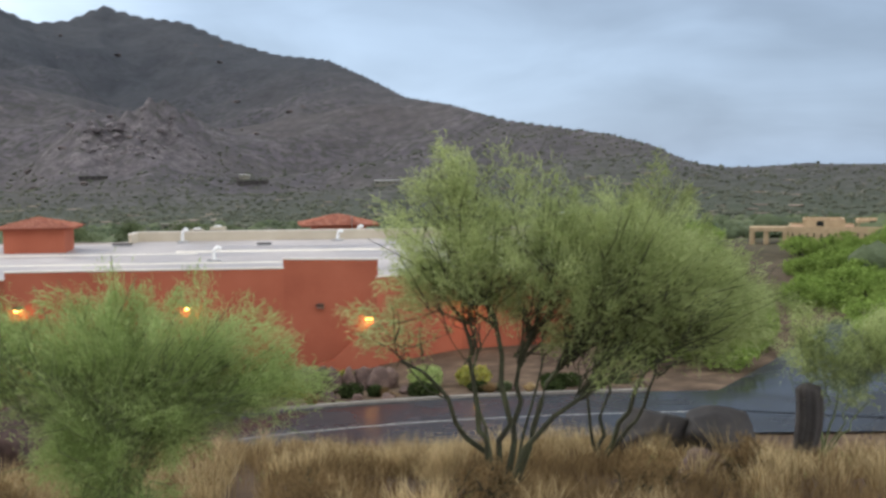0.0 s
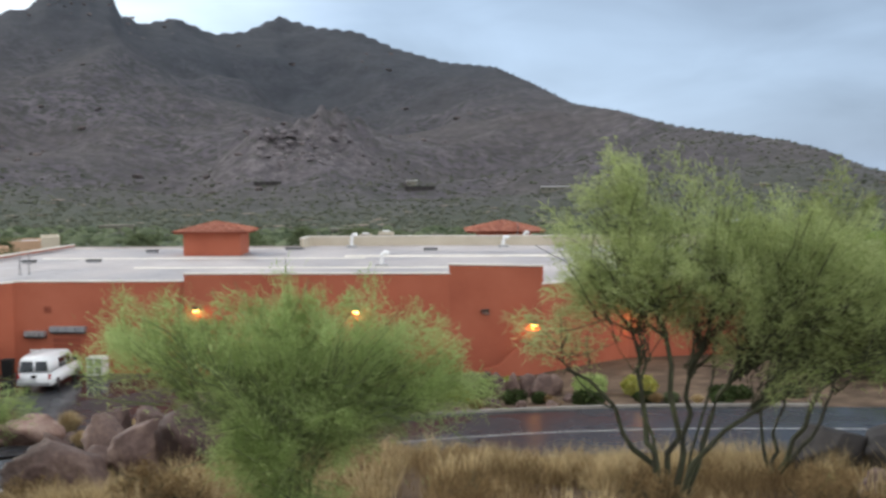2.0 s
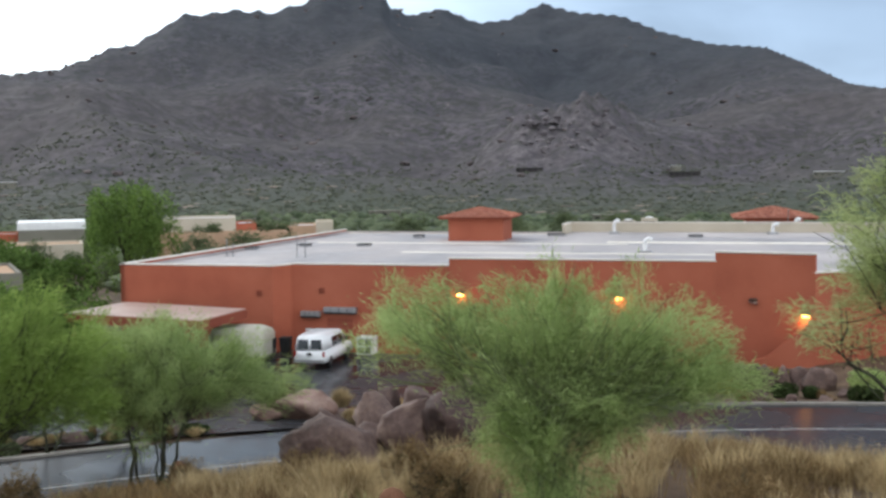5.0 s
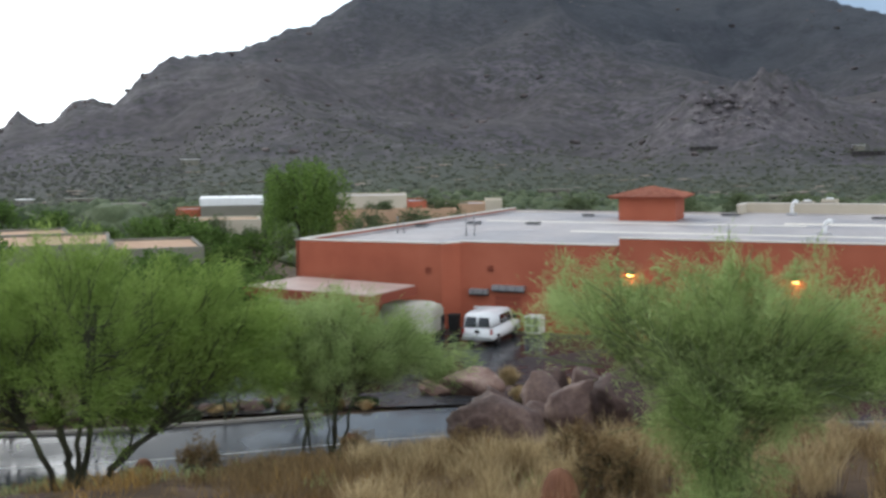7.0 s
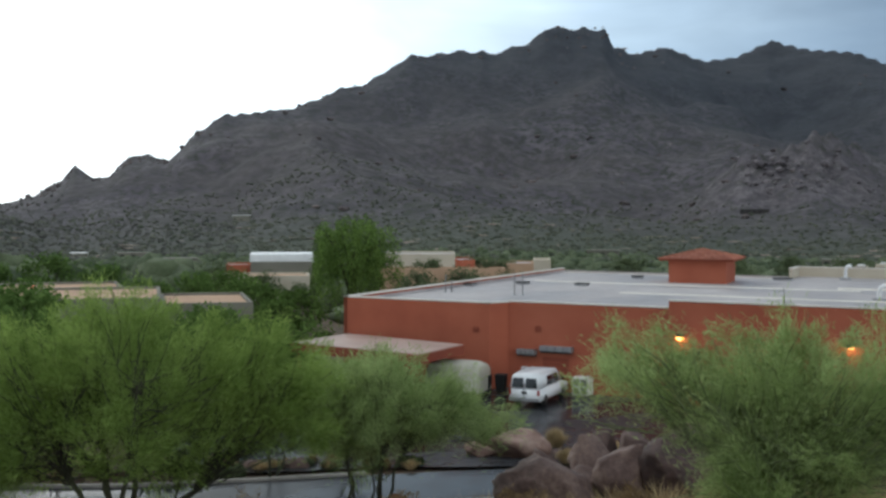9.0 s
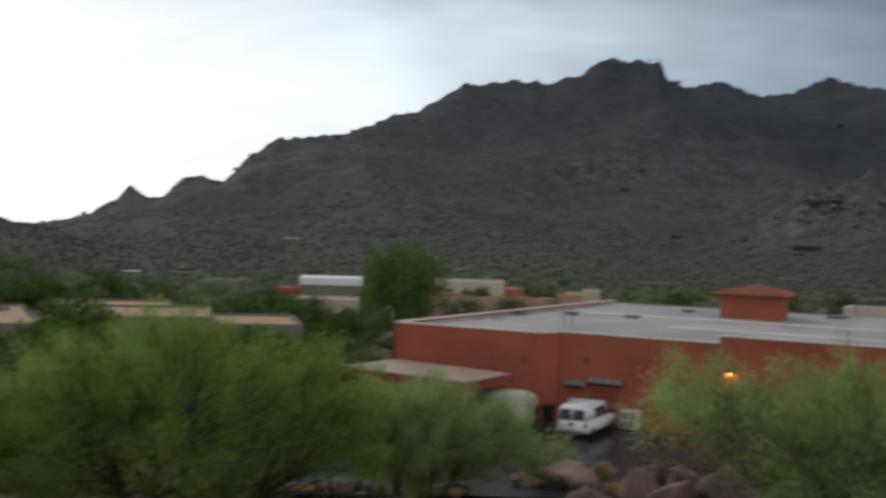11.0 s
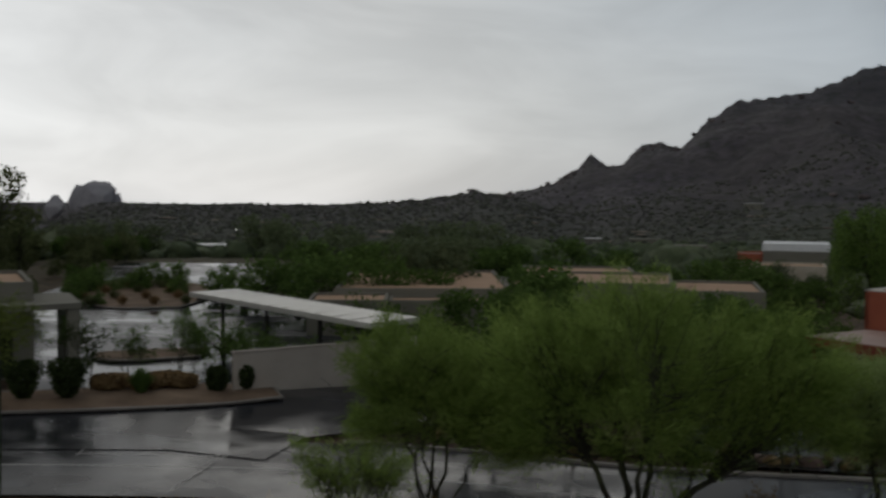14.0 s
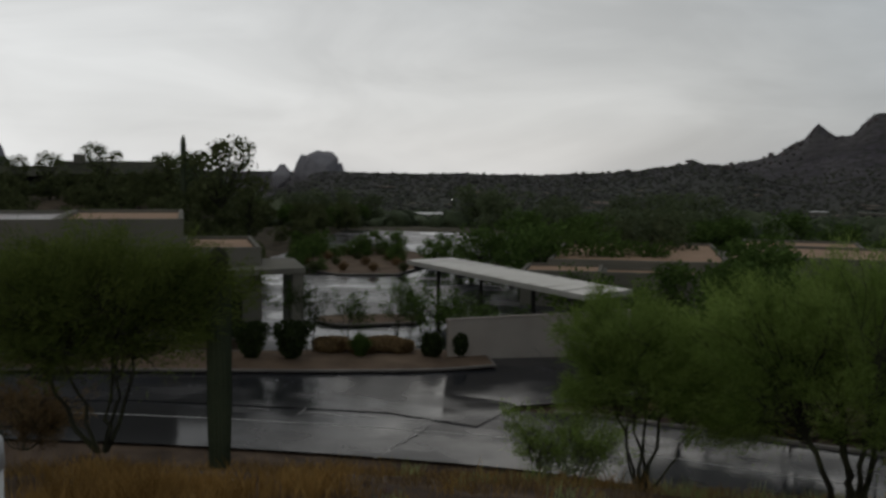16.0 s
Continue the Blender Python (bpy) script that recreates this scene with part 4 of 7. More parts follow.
for az, d, sd in ((40.3, 46.6, 21), (36.2, 49.5, 22), (46.0, 46.0, 23), (50.5, 47.2, 24), (55.0, 47.5, 25)):
    feather_tree("palo_verde_tree", on_land(az, d), [(0, 0, 3.3, 1.8, 1.6, 0.9), (0.9, 0.5, 2.7, 1.2, 1.2, 0.7), (-1.0, -0.5, 2.8, 1.2, 1.2, 0.7)], sd, "palo verde tree in the planting beyond the road", M_leaf_mid, 3, 90, 200, 0.24, 0.014, 0.08, clump_r=0.5, spread=0.4, group="trees beyond the road")
feather_tree("creosote_bush", on_land(61.2, 26.1), [(-0.2, -0.5, 1.2, 0.9, 1.0, 0.7), (0.2, 0.4, 0.9, 0.8, 1.0, 0.6), (-0.1, 1.1, 0.8, 0.6, 0.7, 0.5)], 18,
             "open wiry creosote bush above the road edge", M_leaf_mid, 10, 85, 95, 0.13, 0.010, 0.026, clump_r=0.3, spread=0.6)
feather_tree("slender_bush", (7.5, 21.9, 6.4), [(0.35, 0, 1.5, 0.5, 0.5, 0.6), (1.0, 0, 1.9, 0.5, 0.5, 0.5), (-0.3, 0, 2.0, 0.4, 0.4, 0.7)], 19,
             "thin green bush with bare stems in dry grass", M_leaf, 6, 70, 130, 0.16, 0.008, 0.03, clump_r=0.3, spread=0.8, bark=M_bark_green)
feather_tree("dark_shrub", (-24.1, 1.2, 6.2), [(0, 0, 0.6, 0.8, 0.9, 0.5), (0.2, 0.6, 0.5, 0.6, 0.6, 0.4)], 20,
             "low dark wiry shrub beside the road", M_weed, 7, 50, 120, 0.14, 0.010, 0.02, clump_r=0.25, spread=0.7)

# ---- boulders ----


def boulder_mesh(name, seed, size, mat, rough=0.28):
    bm = bmesh.new()
    bmesh.ops.create_icosphere(bm, subdivisions=4, radius=1.0)
    off = Vector((seed * 7.3, seed * 3.1, seed * 1.7))
    chip = random.Random(seed)
    faces = [(Vector((chip.gauss(0, 1), chip.gauss(0, 1), chip.gauss(0, 0.8))).normalized(), chip.uniform(0.55, 0.82)) for _ in range(13)]
    for v in bm.verts:
        n = v.co.normalized()
        k = 1 + 0.8 * rough * noise.noise(n * 1.1 + off) + 0.4 * rough * noise.noise(n * 2.7 + off)
        q = n * k
        for cut, depth in faces:
            over = q.dot(cut) - depth
            if over > 0:
                q = q - cut * over * 0.93
        q *= 1 + 0.24 * rough * noise.noise(n * 4 + off) + 0.22 * rough * noise.noise(n * 9 + off)
        v.co = Vector((q.x * size[0], q.y * size[1], q.z * size[2])) * 1.1
    return bm_mesh(name, bm, mat, True)


def boulder(x, y, z, size, seed, mat=None, label="rounded reddish granite boulder in dry grass", turn=0.0, group=""):
    """A boulder whose middle is at (x, y, z); it reaches into the ground."""
    low = land_at(x, y)
    top = z + 0.08 + size[2]
    tall = max(size[2], (top - low) / 1.8)
    z = top - tall
    size = (size[0] * 1.2, size[1] * 1.2, tall * 1.1)
    ob = put("boulder", boulder_mesh("boulder", seed, size, mat or M_boulder))
    ob.matrix_world = pose(x, y, z, 0, 0, turn)
    return tagged(ob, label, "boulder", group)


HEAP = "boulders at the yard entrance"
for i, (x, y, z, sx, sy, sz) in enumerate([(-11.47, 22.95, 5.45, 1.0, 0.8, 0.60), (-8.95, 24.6, 5.85, 0.88, 0.75, 0.70), (-10.15, 24.4, 5.70, 0.68, 0.65, 0.60), (-11.6, 25.6, 5.80, 0.54, 0.5, 0.34), (-11.25, 27.3, 5.85, 0.46, 0.45, 0.36), (-12.97, 26.0, 5.35, 0.6, 0.5, 0.22),
                                              (-12.1, 27.5, 5.62, 0.4, 0.4, 0.24), (-10.05, 28.3, 5.85, 0.55, 0.5, 0.28), (-8.4, 26.7, 5.7, 0.5, 0.5, 0.36), (-11.2, 24.6, 5.30, 0.42, 0.4, 0.30), (-14.4, 35.1, 3.3, 0.62, 0.6, 0.55), (-12.2, 35.6, 3.2, 0.75, 0.7, 0.5)]):
    boulder(x, y, z, (sx, sy, sz), i + 1, turn=i * 40, group=HEAP)
boulder(-24.7, 46.1, 0.95, (1.3, 0.95, 0.78), 21, M_boulder_pink, label="pinkish split granite boulder by the road", group=HEAP)
boulder(-26.0, 45.6, 0.75, (0.75, 0.65, 0.45), 22, M_boulder_pink, label="pinkish split granite boulder by the road", group=HEAP)
boulder(4.3, 22.0, 6.70, (0.60, 0.55, 0.46), 31, M_boulder_dark, "dark low boulder in dry grass")
boulder(5.5, 21.9, 6.62, (0.92, 0.65, 0.42), 32, M_boulder_dark, "dark low boulder in dry grass")
boulder(4.4, 18.0, 7.0, (0.35, 0.3, 0.22), 33, M_boulder, "small grey stone half hidden in grass")
for i, u in enumerate(np.linspace(-7.0, -2.6, 7)):
    boulder(u, 58.9 + 0.3 * math.sin(i * 2.1), 1.2, (0.42 + 0.1 * (i % 3), 0.4, 0.36), 41 + i, label="reddish rock edging the shop planting bed", turn=i * 33, group="rocks edging the planting bed")

# ---- things on and by the shop ----


def wall_lamp(at, turn, lit=True):
    """A wall pack: back plate, hood and lens."""
    t = thing("wall_lamp", at, "lit orange wall lamp on the terracotta wall" if lit else "unlit bronze wall lamp on the terracotta wall", "lamp", "wall lamps on the shop", turn=turn)
    box_part("back_plate", -0.16, 0.16, -0.04, 0.0, -0.16, 0.2, M_dark_metal, t, 0.01)
    bm = bmesh.new()
    vs = box(bm, -0.24, 0.24, -0.34, -0.045, 0.02, 0.2)
    for v in vs:
        if v.co.y < -0.3 and v.co.z > 0.1:
            v.co.z -= 0.07
    bmesh.ops.bevel(bm, geom=bm.edges[:], offset=0.02, segments=2, affect="EDGES")
    put("hood", bm_mesh("hood", bm, M_dark_metal), t)
    bm = bmesh.new()
    vs = box(bm, -0.21, 0.21, -0.31, -0.05, -0.10, 0.015)
    for v in vs:
        if v.co.z < 0:
            v.co.x *= 0.8
            v.co.y = -0.05 + (v.co.y + 0.05) * 0.75
    put("lens", bm_mesh("lens", bm, M_lamp_glow if lit else M_grey_metal), t, "glowing orange lens" if lit else "")
    if lit:
        ld = bpy.data.lights.new("lamp_light", "POINT")
        ld.energy, ld.color, ld.shadow_soft_size = 28, (1.0, 0.42, 0.10), 0.08
        lo = new("lamp_light", ld)
        lo.parent = t
        lo.location = (0, -0.30, -0.22)
    return t


def on_wall(az, v, z, off=0.0):
    p = shop.matrix_world @ Vector((b_on(az, v - off), v - off, 0))
    return (p.x, p.y, z)


def lamp_height(az, v, el):
    return b_top(b_on(az, v), v, el)


wall_lamp(on_wall(20.22, 1.0, lamp_height(20.2, 1.0, -6.33)), B_TURN)
wall_lamp(on_wall(12.43, 1.0, lamp_height(12.4, 1.0, -6.55)), B_TURN)
pc = shop.matrix_world @ Vector((corner[0] - 0.25, corner[1] + 0.22, 0))
wall_lamp((pc.x - 0.1, pc.y - 0.1, EYE + math.hypot(pc.x, pc.y) * math.tan(-7.25 * RAD)), B_TURN - 54)
wall_lamp(on_wall(-1.46, 3.5, lamp_height(-1.46, 3.5, -6.6)), B_TURN)
mid_d = Vector((u3b, 1.0)).lerp(Vector(corner), 0.42)
pd = shop.matrix_world @ Vector((mid_d.x, mid_d.y, 0))
wall_lamp((pd.x - 0.02, pd.y - 0.02, 3.9), B_TURN - 54, False)


def wall_vent(az, v, z):
    t = thing("wall_vent", on_wall(az, v, z), "small dark square vent in the terracotta wall", "vent", "vents in the shop wall", turn=B_TURN)
    t.scale = (0.8, 1, 0.8)
    for n, x0, x1, z0, z1 in (("frame", -0.24, 0.24, 0.17, 0.23), ("frame", -0.24, 0.24, -0.23, -0.17), ("frame", -0.24, -0.18, -0.168, 0.168), ("frame", 0.18, 0.24, -0.168, 0.168)):
        box_part(n, x0, x1, -0.06, 0.0, z0, z1, M_stucco_dark, t, 0.008)
    for k in range(5):
        box_part("slat", -0.178, 0.178, -0.045, -0.01, -0.15 + k * 0.065, -0.115 + k * 0.065, M_stucco_dark, t, 0.0)


wall_vent(30.18, 0.0, lamp_height(30.18, 0.0, -6.1))
wall_vent(27.11, 1.3, lamp_height(27.11, 1.3, -6.05))

# a pale notice on the wall beside the loading door
notice = thing("wall_notice", on_wall(27.75, 1.3, lamp_height(27.75, 1.3, -8.15)), "small white notice fixed to the terracotta wall", "notice", turn=B_TURN)
box_part("panel", -0.26, 0.26, -0.04, -0.005, -0.36, 0.36, M_white, notice, 0.008)
for z in (0.20, 0.08, -0.04, -0.16):
    box_part("text_bar", -0.19, 0.19 - 0.1 * (z < 0), -0.046, -0.041, z - 0.025, z + 0.025, M_stucco_dark, notice, 0.0, "faded red line of writing")


def dock_awning(az0, az1, v, z):
    """A grey metal roller box over a loading door."""
    a, b = on_wall(az0, v, z), on_wall(az1, v, z)
    w = math.dist(a[:2], b[:2])
    t = thing("shutter_box", a, "grey metal shutter box over the loading door", "shutter box", "shutter boxes on the shop wall", turn=B_TURN)
    box_part("housing", 0, w, -0.42, -0.002, -0.08, 0.24, M_grey_metal, t, 0.03)
    for k in range(3):
        box_part("seam", w * (k + 1) / 4 - 0.012, w * (k + 1) / 4 + 0.012, -0.435, -0.4205, -0.07, 0.23, M_dark_metal, t, 0.0)
    box_part("bottom_rail", 0.02, w - 0.02, -0.36, -0.08, -0.19, -0.083, M_dark_metal, t, 0.01)


dock_awning(28.08, 27.16, 1.3, lamp_height(27.6, 1.3, -7.2))
dock_awning(26.96, 25.37, 1.3, lamp_height(26.2, 1.3, -7.05))
dp = on_wall(26.95, 1.3, 0)
door = thing("loading_door", dp, "brown-red roller door in the shop's rear wall", "door", turn=B_TURN)
for k in range(7):
    box_part("panel", 0.1, 1.85, -0.05, -0.002, 0.02 + k * 0.32, 0.30 + k * 0.32, M_stucco_dark, door, 0.012)

# white louvred evaporator box on the yard
ac = thing("cooler_unit", (-30.35, 65.3, land_at(-30.35, 65.3) + 0.16), "white louvred cooling unit standing on the wet yard", "cooling unit", turn=3)
ac.scale = (0.84, 0.84, 0.88)
box_part("casing", -0.62, 0.62, -0.55, 0.55, 0.08, 1.35, M_white, ac, 0.03)
for sx in (-0.5, 0.5):
    for sy in (-0.45, 0.45):
        box_part("foot", sx - 0.06, sx + 0.06, sy - 0.06, sy + 0.06, 0, 0.078, M_dark_metal, ac, 0.0)
for cx in (-0.29, 0.29):
    for cz in (0.42, 1.0):
        g = box_part("grille", cx - 0.23, cx + 0.23, -0.575, -0.552, cz - 0.23, cz + 0.23, M_grey_metal, ac, 0.004, "grey louvred grille")
        for k in range(5):
            box_part("slat", cx - 0.21, cx + 0.21, -0.598, -0.577, cz - 0.19 + k * 0.085, cz - 0.145 + k * 0.085, M_dark_metal, g, 0.0)


def lathe(name, prof, mat, parent, at=(0, 0, 0), axis="z", seg=20, smooth=True, label=""):
    """A turned piece from (radius, height) rows."""
    V, F = [], []
    for r, h in prof:
        for k in range(seg):
            a = 2 * math.pi * k / seg
            p = (r * math.cos(a), r * math.sin(a), h)
            if axis == "x":
                p = (h, p[0], p[1])
            V.append((p[0] + at[0], p[1] + at[1], p[2] + at[2]))
    n = len(prof)
    for i in range(n - 1):
        for k in range(seg):
            k2 = (k + 1) % seg
            F.append((i * seg + k, i * seg + k2, (i + 1) * seg + k2, (i + 1) * seg + k))
    F.append(tuple(range(seg))[::-1])
    F.append(tuple((n - 1) * seg + k for k in range(seg)))
    return put(name, mesh(name, V, F, mat, smooth), parent, label)


def make_van(at, turn):
    """A passenger van, nose along +y."""
    t = thing("van", at, "white passenger van parked on the wet yard", "van", turn=turn)
    # side profile (y, z) of the lower body and of the cabin, nose forward
    lower = [(-2.75, 0.42), (-2.80, 0.62), (-2.78, 1.12), (1.75, 1.14), (2.55, 1.02), (2.72, 0.86), (2.74, 0.5), (2.6, 0.36), (-2.6, 0.36)]
    upper = [(-2.77, 1.122), (-2.66, 1.85), (-2.45, 2.02), (-1.9, 2.08), (0.6, 2.07), (1.0, 1.98), (1.78, 1.142)]

    def skin(name, prof, half, tuck, mat, bev):
        bm = bmesh.new()
        zs = [p[1] for p in prof]
        z0, z1 = min(zs), max(zs)
        sides = []
        for sx in (-1, 1):
            sides.append([bm.verts.new((sx * (half - tuck * ((z - z0) / (z1 - z0)) ** 1.5), y, z)) for y, z in prof])
        n = len(prof)
        bm.faces.new(sides[0])
        bm.faces.new(sides[1][::-1])
        for i in range(n):
            j = (i + 1) % n
            bm.faces.new([sides[0][j], sides[0][i], sides[1][i], sides[1][j]])
        bmesh.ops.recalc_face_normals(bm, faces=bm.faces[:])
        bmesh.ops.bevel(bm, geom=bm.edges[:], offset=bev, segments=3, affect="EDGES")
        return put(name, bm_mesh(name, bm, mat, True), t)

    body = skin("body", lower, 1.0, 0.03, M_white_paint, 0.06)
    skin("cabin", upper, 0.97, 0.14, M_white_paint, 0.08)

    def pane(name, pts, mat=M_glass, label="dark tinted window"):
        c = sum((Vector(p) for p in pts), Vector()) / len(pts)
        nrm = (Vector(pts[1]) - Vector(pts[0])).cross(Vector(pts[2]) - Vector(pts[0])).normalized()
        bm = bmesh.new()
        a = [bm.verts.new(Vector(p) + nrm * 0.012) for p in pts]
        b = [bm.verts.new(Vector(p) - nrm * 0.05) for p in pts]
        bm.faces.new(a), bm.faces.new(b[::-1])
        for i in range(len(pts)):
            j = (i + 1) % len(pts)
            bm.faces.new([a[j], a[i], b[i], b[j]])
        bmesh.ops.recalc_face_normals(bm, faces=bm.faces[:])
        return put(name, bm_mesh(name, bm, mat), t, label)

    for sx in (-1, 1):
        pane("rear_window", [(sx * 0.08, -2.765, 1.22), (sx * 0.82, -2.765, 1.22), (sx * 0.74, -2.675, 1.80), (sx * 0.08, -2.675, 1.80)][::sx])
        for y0, y1 in ((-1.2, -0.2), (-0.05, 0.72)):
            pane("side_window", [(sx * 0.965, y0, 1.25), (sx * 0.965, y1 + (0.12 if y1 > 0.5 else 0), 1.25), (sx * 0.895, y1, 1.80), (sx * 0.895, y0, 1.80)][::sx])
        box_part("tail_light", sx * 0.93 - 0.06, sx * 0.93 + 0.06, -2.83, -2.76, 0.78, 1.10, M_tail, t, 0.01, "red tail light")
        box_part("head_light", sx * 0.74 - 0.16, sx * 0.74 + 0.16, 2.66, 2.745, 0.72, 0.90, M_grey_metal, t, 0.02, "clear head light")
        box_part("mirror", sx * 1.02, sx * 1.24, 1.05, 1.15, 1.28, 1.52, M_black, t, 0.02) if sx > 0 else box_part("mirror", -1.24, -1.02, 1.05, 1.15, 1.28, 1.52, M_black, t, 0.02)
        for y in (-1.62, 1.78):
            w = lathe("wheel", [(0.0, sx * 0.72), (0.34, sx * 0.72), (0.36, sx * 0.78), (0.36, sx * 0.94), (0.33, sx * 1.01), (0.22, sx * 1.01)], M_black, t, (0, y, 0.36), "x")
            lathe("rim", [(0.21, sx * 0.99), (0.20, sx * 1.015), (0.08, sx * 0.995), (0.05, sx * 1.02)], M_grey_metal, w, (0, y, 0.36), "x", label="grey steel rim")
    pane("windscreen", [(-0.80, 1.66, 1.22), (0.80, 1.66, 1.22), (0.72, 1.12, 1.90), (-0.72, 1.12, 1.90)])
    box_part("rear_bumper", -0.98, 0.98, -2.92, -2.77, 0.40, 0.58, M_grey_metal, t, 0.03, "grey metal rear bumper")
    box_part("front_bumper", -0.98, 0.98, 2.70, 2.84, 0.38, 0.58, M_grey_metal, t, 0.03)
    box_part("plate", -0.17, 0.17, -2.835, -2.80, 0.84, 1.0, M_dark_metal, t, 0.006, "dark number plate")
    box_part("door_seam", -0.012, 0.012, -2.815, -2.79, 0.6, 1.12, M_dark_metal, t, 0.0)
    return t


M_tail = material("tail_lens", [(0.30, 0.02, 0.015), (0.42, 0.03, 0.02)], 4, 20, 0.25, 0.0)
make_van((-31.8, 62.3, land_at(-31.8, 62.3) + 0.16), 7.5).scale = (0.95, 0.95, 0.95)

# low flat canopy on posts at the shop's west end
can = thing("loading_canopy", (0, 0, 0), "low flat loading canopy with terracotta fascia and wet pinkish roof", "canopy")
c_rf, c_rb, c_lb, c_lf = (polar(33.05, 67.4), polar(30.85, 72.3), polar(36.5, 78.6), polar(39.3, 74.0))
plan = [c_lf.xy, c_rf.xy, c_rb.xy, c_lb.xy]
prism_part("canopy_roof", plan, 2.98, 3.16, M_canopy, can, "wet pinkish roof sheet")


def beam_run(name, a, b, z0, z1, mat, parent, thick=0.12):
    d = (b - a).normalized()
    n = Vector((-d.y, d.x)) * thick
    return prism_part(name, [a - n * 1.02, b - n * 1.02, b - n * 0.02, a - n * 0.02], z0, z1, mat, parent, bevel=0.01)


beam_run("fascia", c_lf.xy, c_rf.xy, 2.55, 3.10, M_stucco_dark, can)
beam_run("side_fascia", c_rf.xy, c_rb.xy, 2.55, 3.10, M_stucco_dark, can)
for f in (0.04, 0.5, 0.96):
    p = c_lf.lerp(c_rf, f).lerp(c_rb.lerp(c_lb, 1 - f), 0.04)
    prism_part("post", [(p.x - 0.13, p.y - 0.13), (p.x + 0.13, p.y - 0.13), (p.x + 0.13, p.y + 0.13), (p.x - 0.13, p.y + 0.13)], -0.5, 2.975, M_stucco_dark, can, bevel=0.01)

# trailer under a canvas cover, and bins
tr = thing("covered_trailer", (-36.9, 61.3, 0.1), "pale canvas-covered trailer standing by the shop wall", "trailer", turn=10)
bm = bmesh.new()
NS = 14
rings = []
for i, y in enumerate(np.linspace(-1.1, 1.1, 9)):
    sag = 0.10 * math.sin(i * 1.7)
    ring = []
    for k in range(NS + 1):
        a = math.pi * k / NS
        ring.append(bm.verts.new((-1.75 * math.copysign(abs(math.cos(a)) ** 0.28, math.cos(a)) + 0.03 * math.sin(k * 3.1 + i), y, 0.35 + (1.75 + sag) * math.sin(a) ** 0.28 * (1 - 0.12 * (abs(y) / 1.1) ** 4))))
    rings.append(ring)
for r0, r1 in zip(rings, rings[1:]):
    for k in range(NS):
        bm.faces.new([r0[k], r0[k + 1], r1[k + 1], r1[k]])
bm.faces.new(rings[0]), bm.faces.new(rings[-1][::-1])
bmesh.ops.recalc_face_normals(bm, faces=bm.faces[:])
put("canvas_cover", bm_mesh("canvas_cover", bm, M_tarp, True), tr, "pale sagging canvas cover")
box_part("chassis", -1.7, 1.7, -0.9, 0.9, 0.22, 0.345, M_dark_metal, tr, 0.02)
for sx in (-0.6, 0.6):
    for sy in (-0.95, 0.95):
        lathe("wheel", [(0.0, -0.09), (0.28, -0.09), (0.31, -0.05), (0.31, 0.05), (0.28, 0.09), (0.0, 0.09)], M_black, tr, (sx, sy, 0.3), "x")


def bin_thing(x, y):
    t = thing("rubbish_bin", (x, y, land_at(x, y) + 0.16), "dark wheeled rubbish bin by the shop wall", "bin", "bins by the wall", turn=12)
    bm = bmesh.new()
    vs = box(bm, -0.33, 0.33, -0.36, 0.36, 0.06, 1.12)
    for v in vs:
        if v.co.z < 0.5:
            v.co.x *= 0.8
            v.co.y *= 0.8
    bmesh.ops.bevel(bm, geom=bm.edges[:], offset=0.04, segments=2, affect="EDGES")
    put("bin_body", bm_mesh("bin_body", bm, M_black), t)
    box_part("lid", -0.36, 0.36, -0.40, 0.38, 1.123, 1.2, M_black, t, 0.03)
    for sx in (-0.25, 0.25):
        lathe("wheel", [(0.0, -0.03), (0.1, -0.03), (0.1, 0.03), (0.0, 0.03)], M_black, t, (sx, 0.3, 0.1), "x", 12)


bin_thing(-35.6, 62.4)
bin_thing(-35.0, 63.3)

# roof fittings


def roof_spot(az, el):
    """A place on the flat roof that shows at a bearing and elevation."""
    d = (ROOF_Z - EYE) / math.tan(el * RAD)
    p = polar(az, d, ROOF_Z)
    return p


def roof_vent(az, el, h=1.1):
    p = roof_spot(az, el)
    t = thing("roof_vent", p, "white gooseneck vent pipe on the flat roof", "vent", "vents on the shop roof", turn=20)
    box_part("curb", -0.45, 0.45, -0.35, 0.35, 0, 0.22, M_grey_metal, t, 0.02)
    pts = [(0, 0, 0.2), (0, 0, h * 0.6), (0.08, 0, h * 0.85), (0.28, 0, h), (0.48, 0, h * 0.88)]
    put("pipe", tubes_mesh("pipe", [([Vector(p) for p in pts], [0.16, 0.16, 0.16, 0.17, 0.2], 12)], M_white), t)


def roof_unit(az, el, w=1.4, h=1.0):
    p = roof_spot(az, el)
    t = thing("rooftop_unit", p, "pale rooftop air handler on the flat roof", "rooftop unit", "air handlers on the shop roof", turn=B_TURN)
    box_part("curb", -w / 2 + 0.1, w / 2 - 0.1, -0.5, 0.5, 0, 0.2, M_grey_metal, t, 0.01)
    c = box_part("casing", -w / 2, w / 2, -0.6, 0.6, 0.203, h, M_beige, t, 0.03)
    for k in range(5):
        box_part("slat", -w / 2 + 0.12, w / 2 - 0.12, -0.625, -0.602, 0.32 + k * 0.12, 0.38 + k * 0.12, M_dark_metal, c, 0.0)
    lathe("fan_hood", [(0.0, h + 0.003), (0.36, h + 0.003), (0.36, h + 0.12), (0.3, h + 0.16), (0.0, h + 0.16)], M_white, t, seg=16)


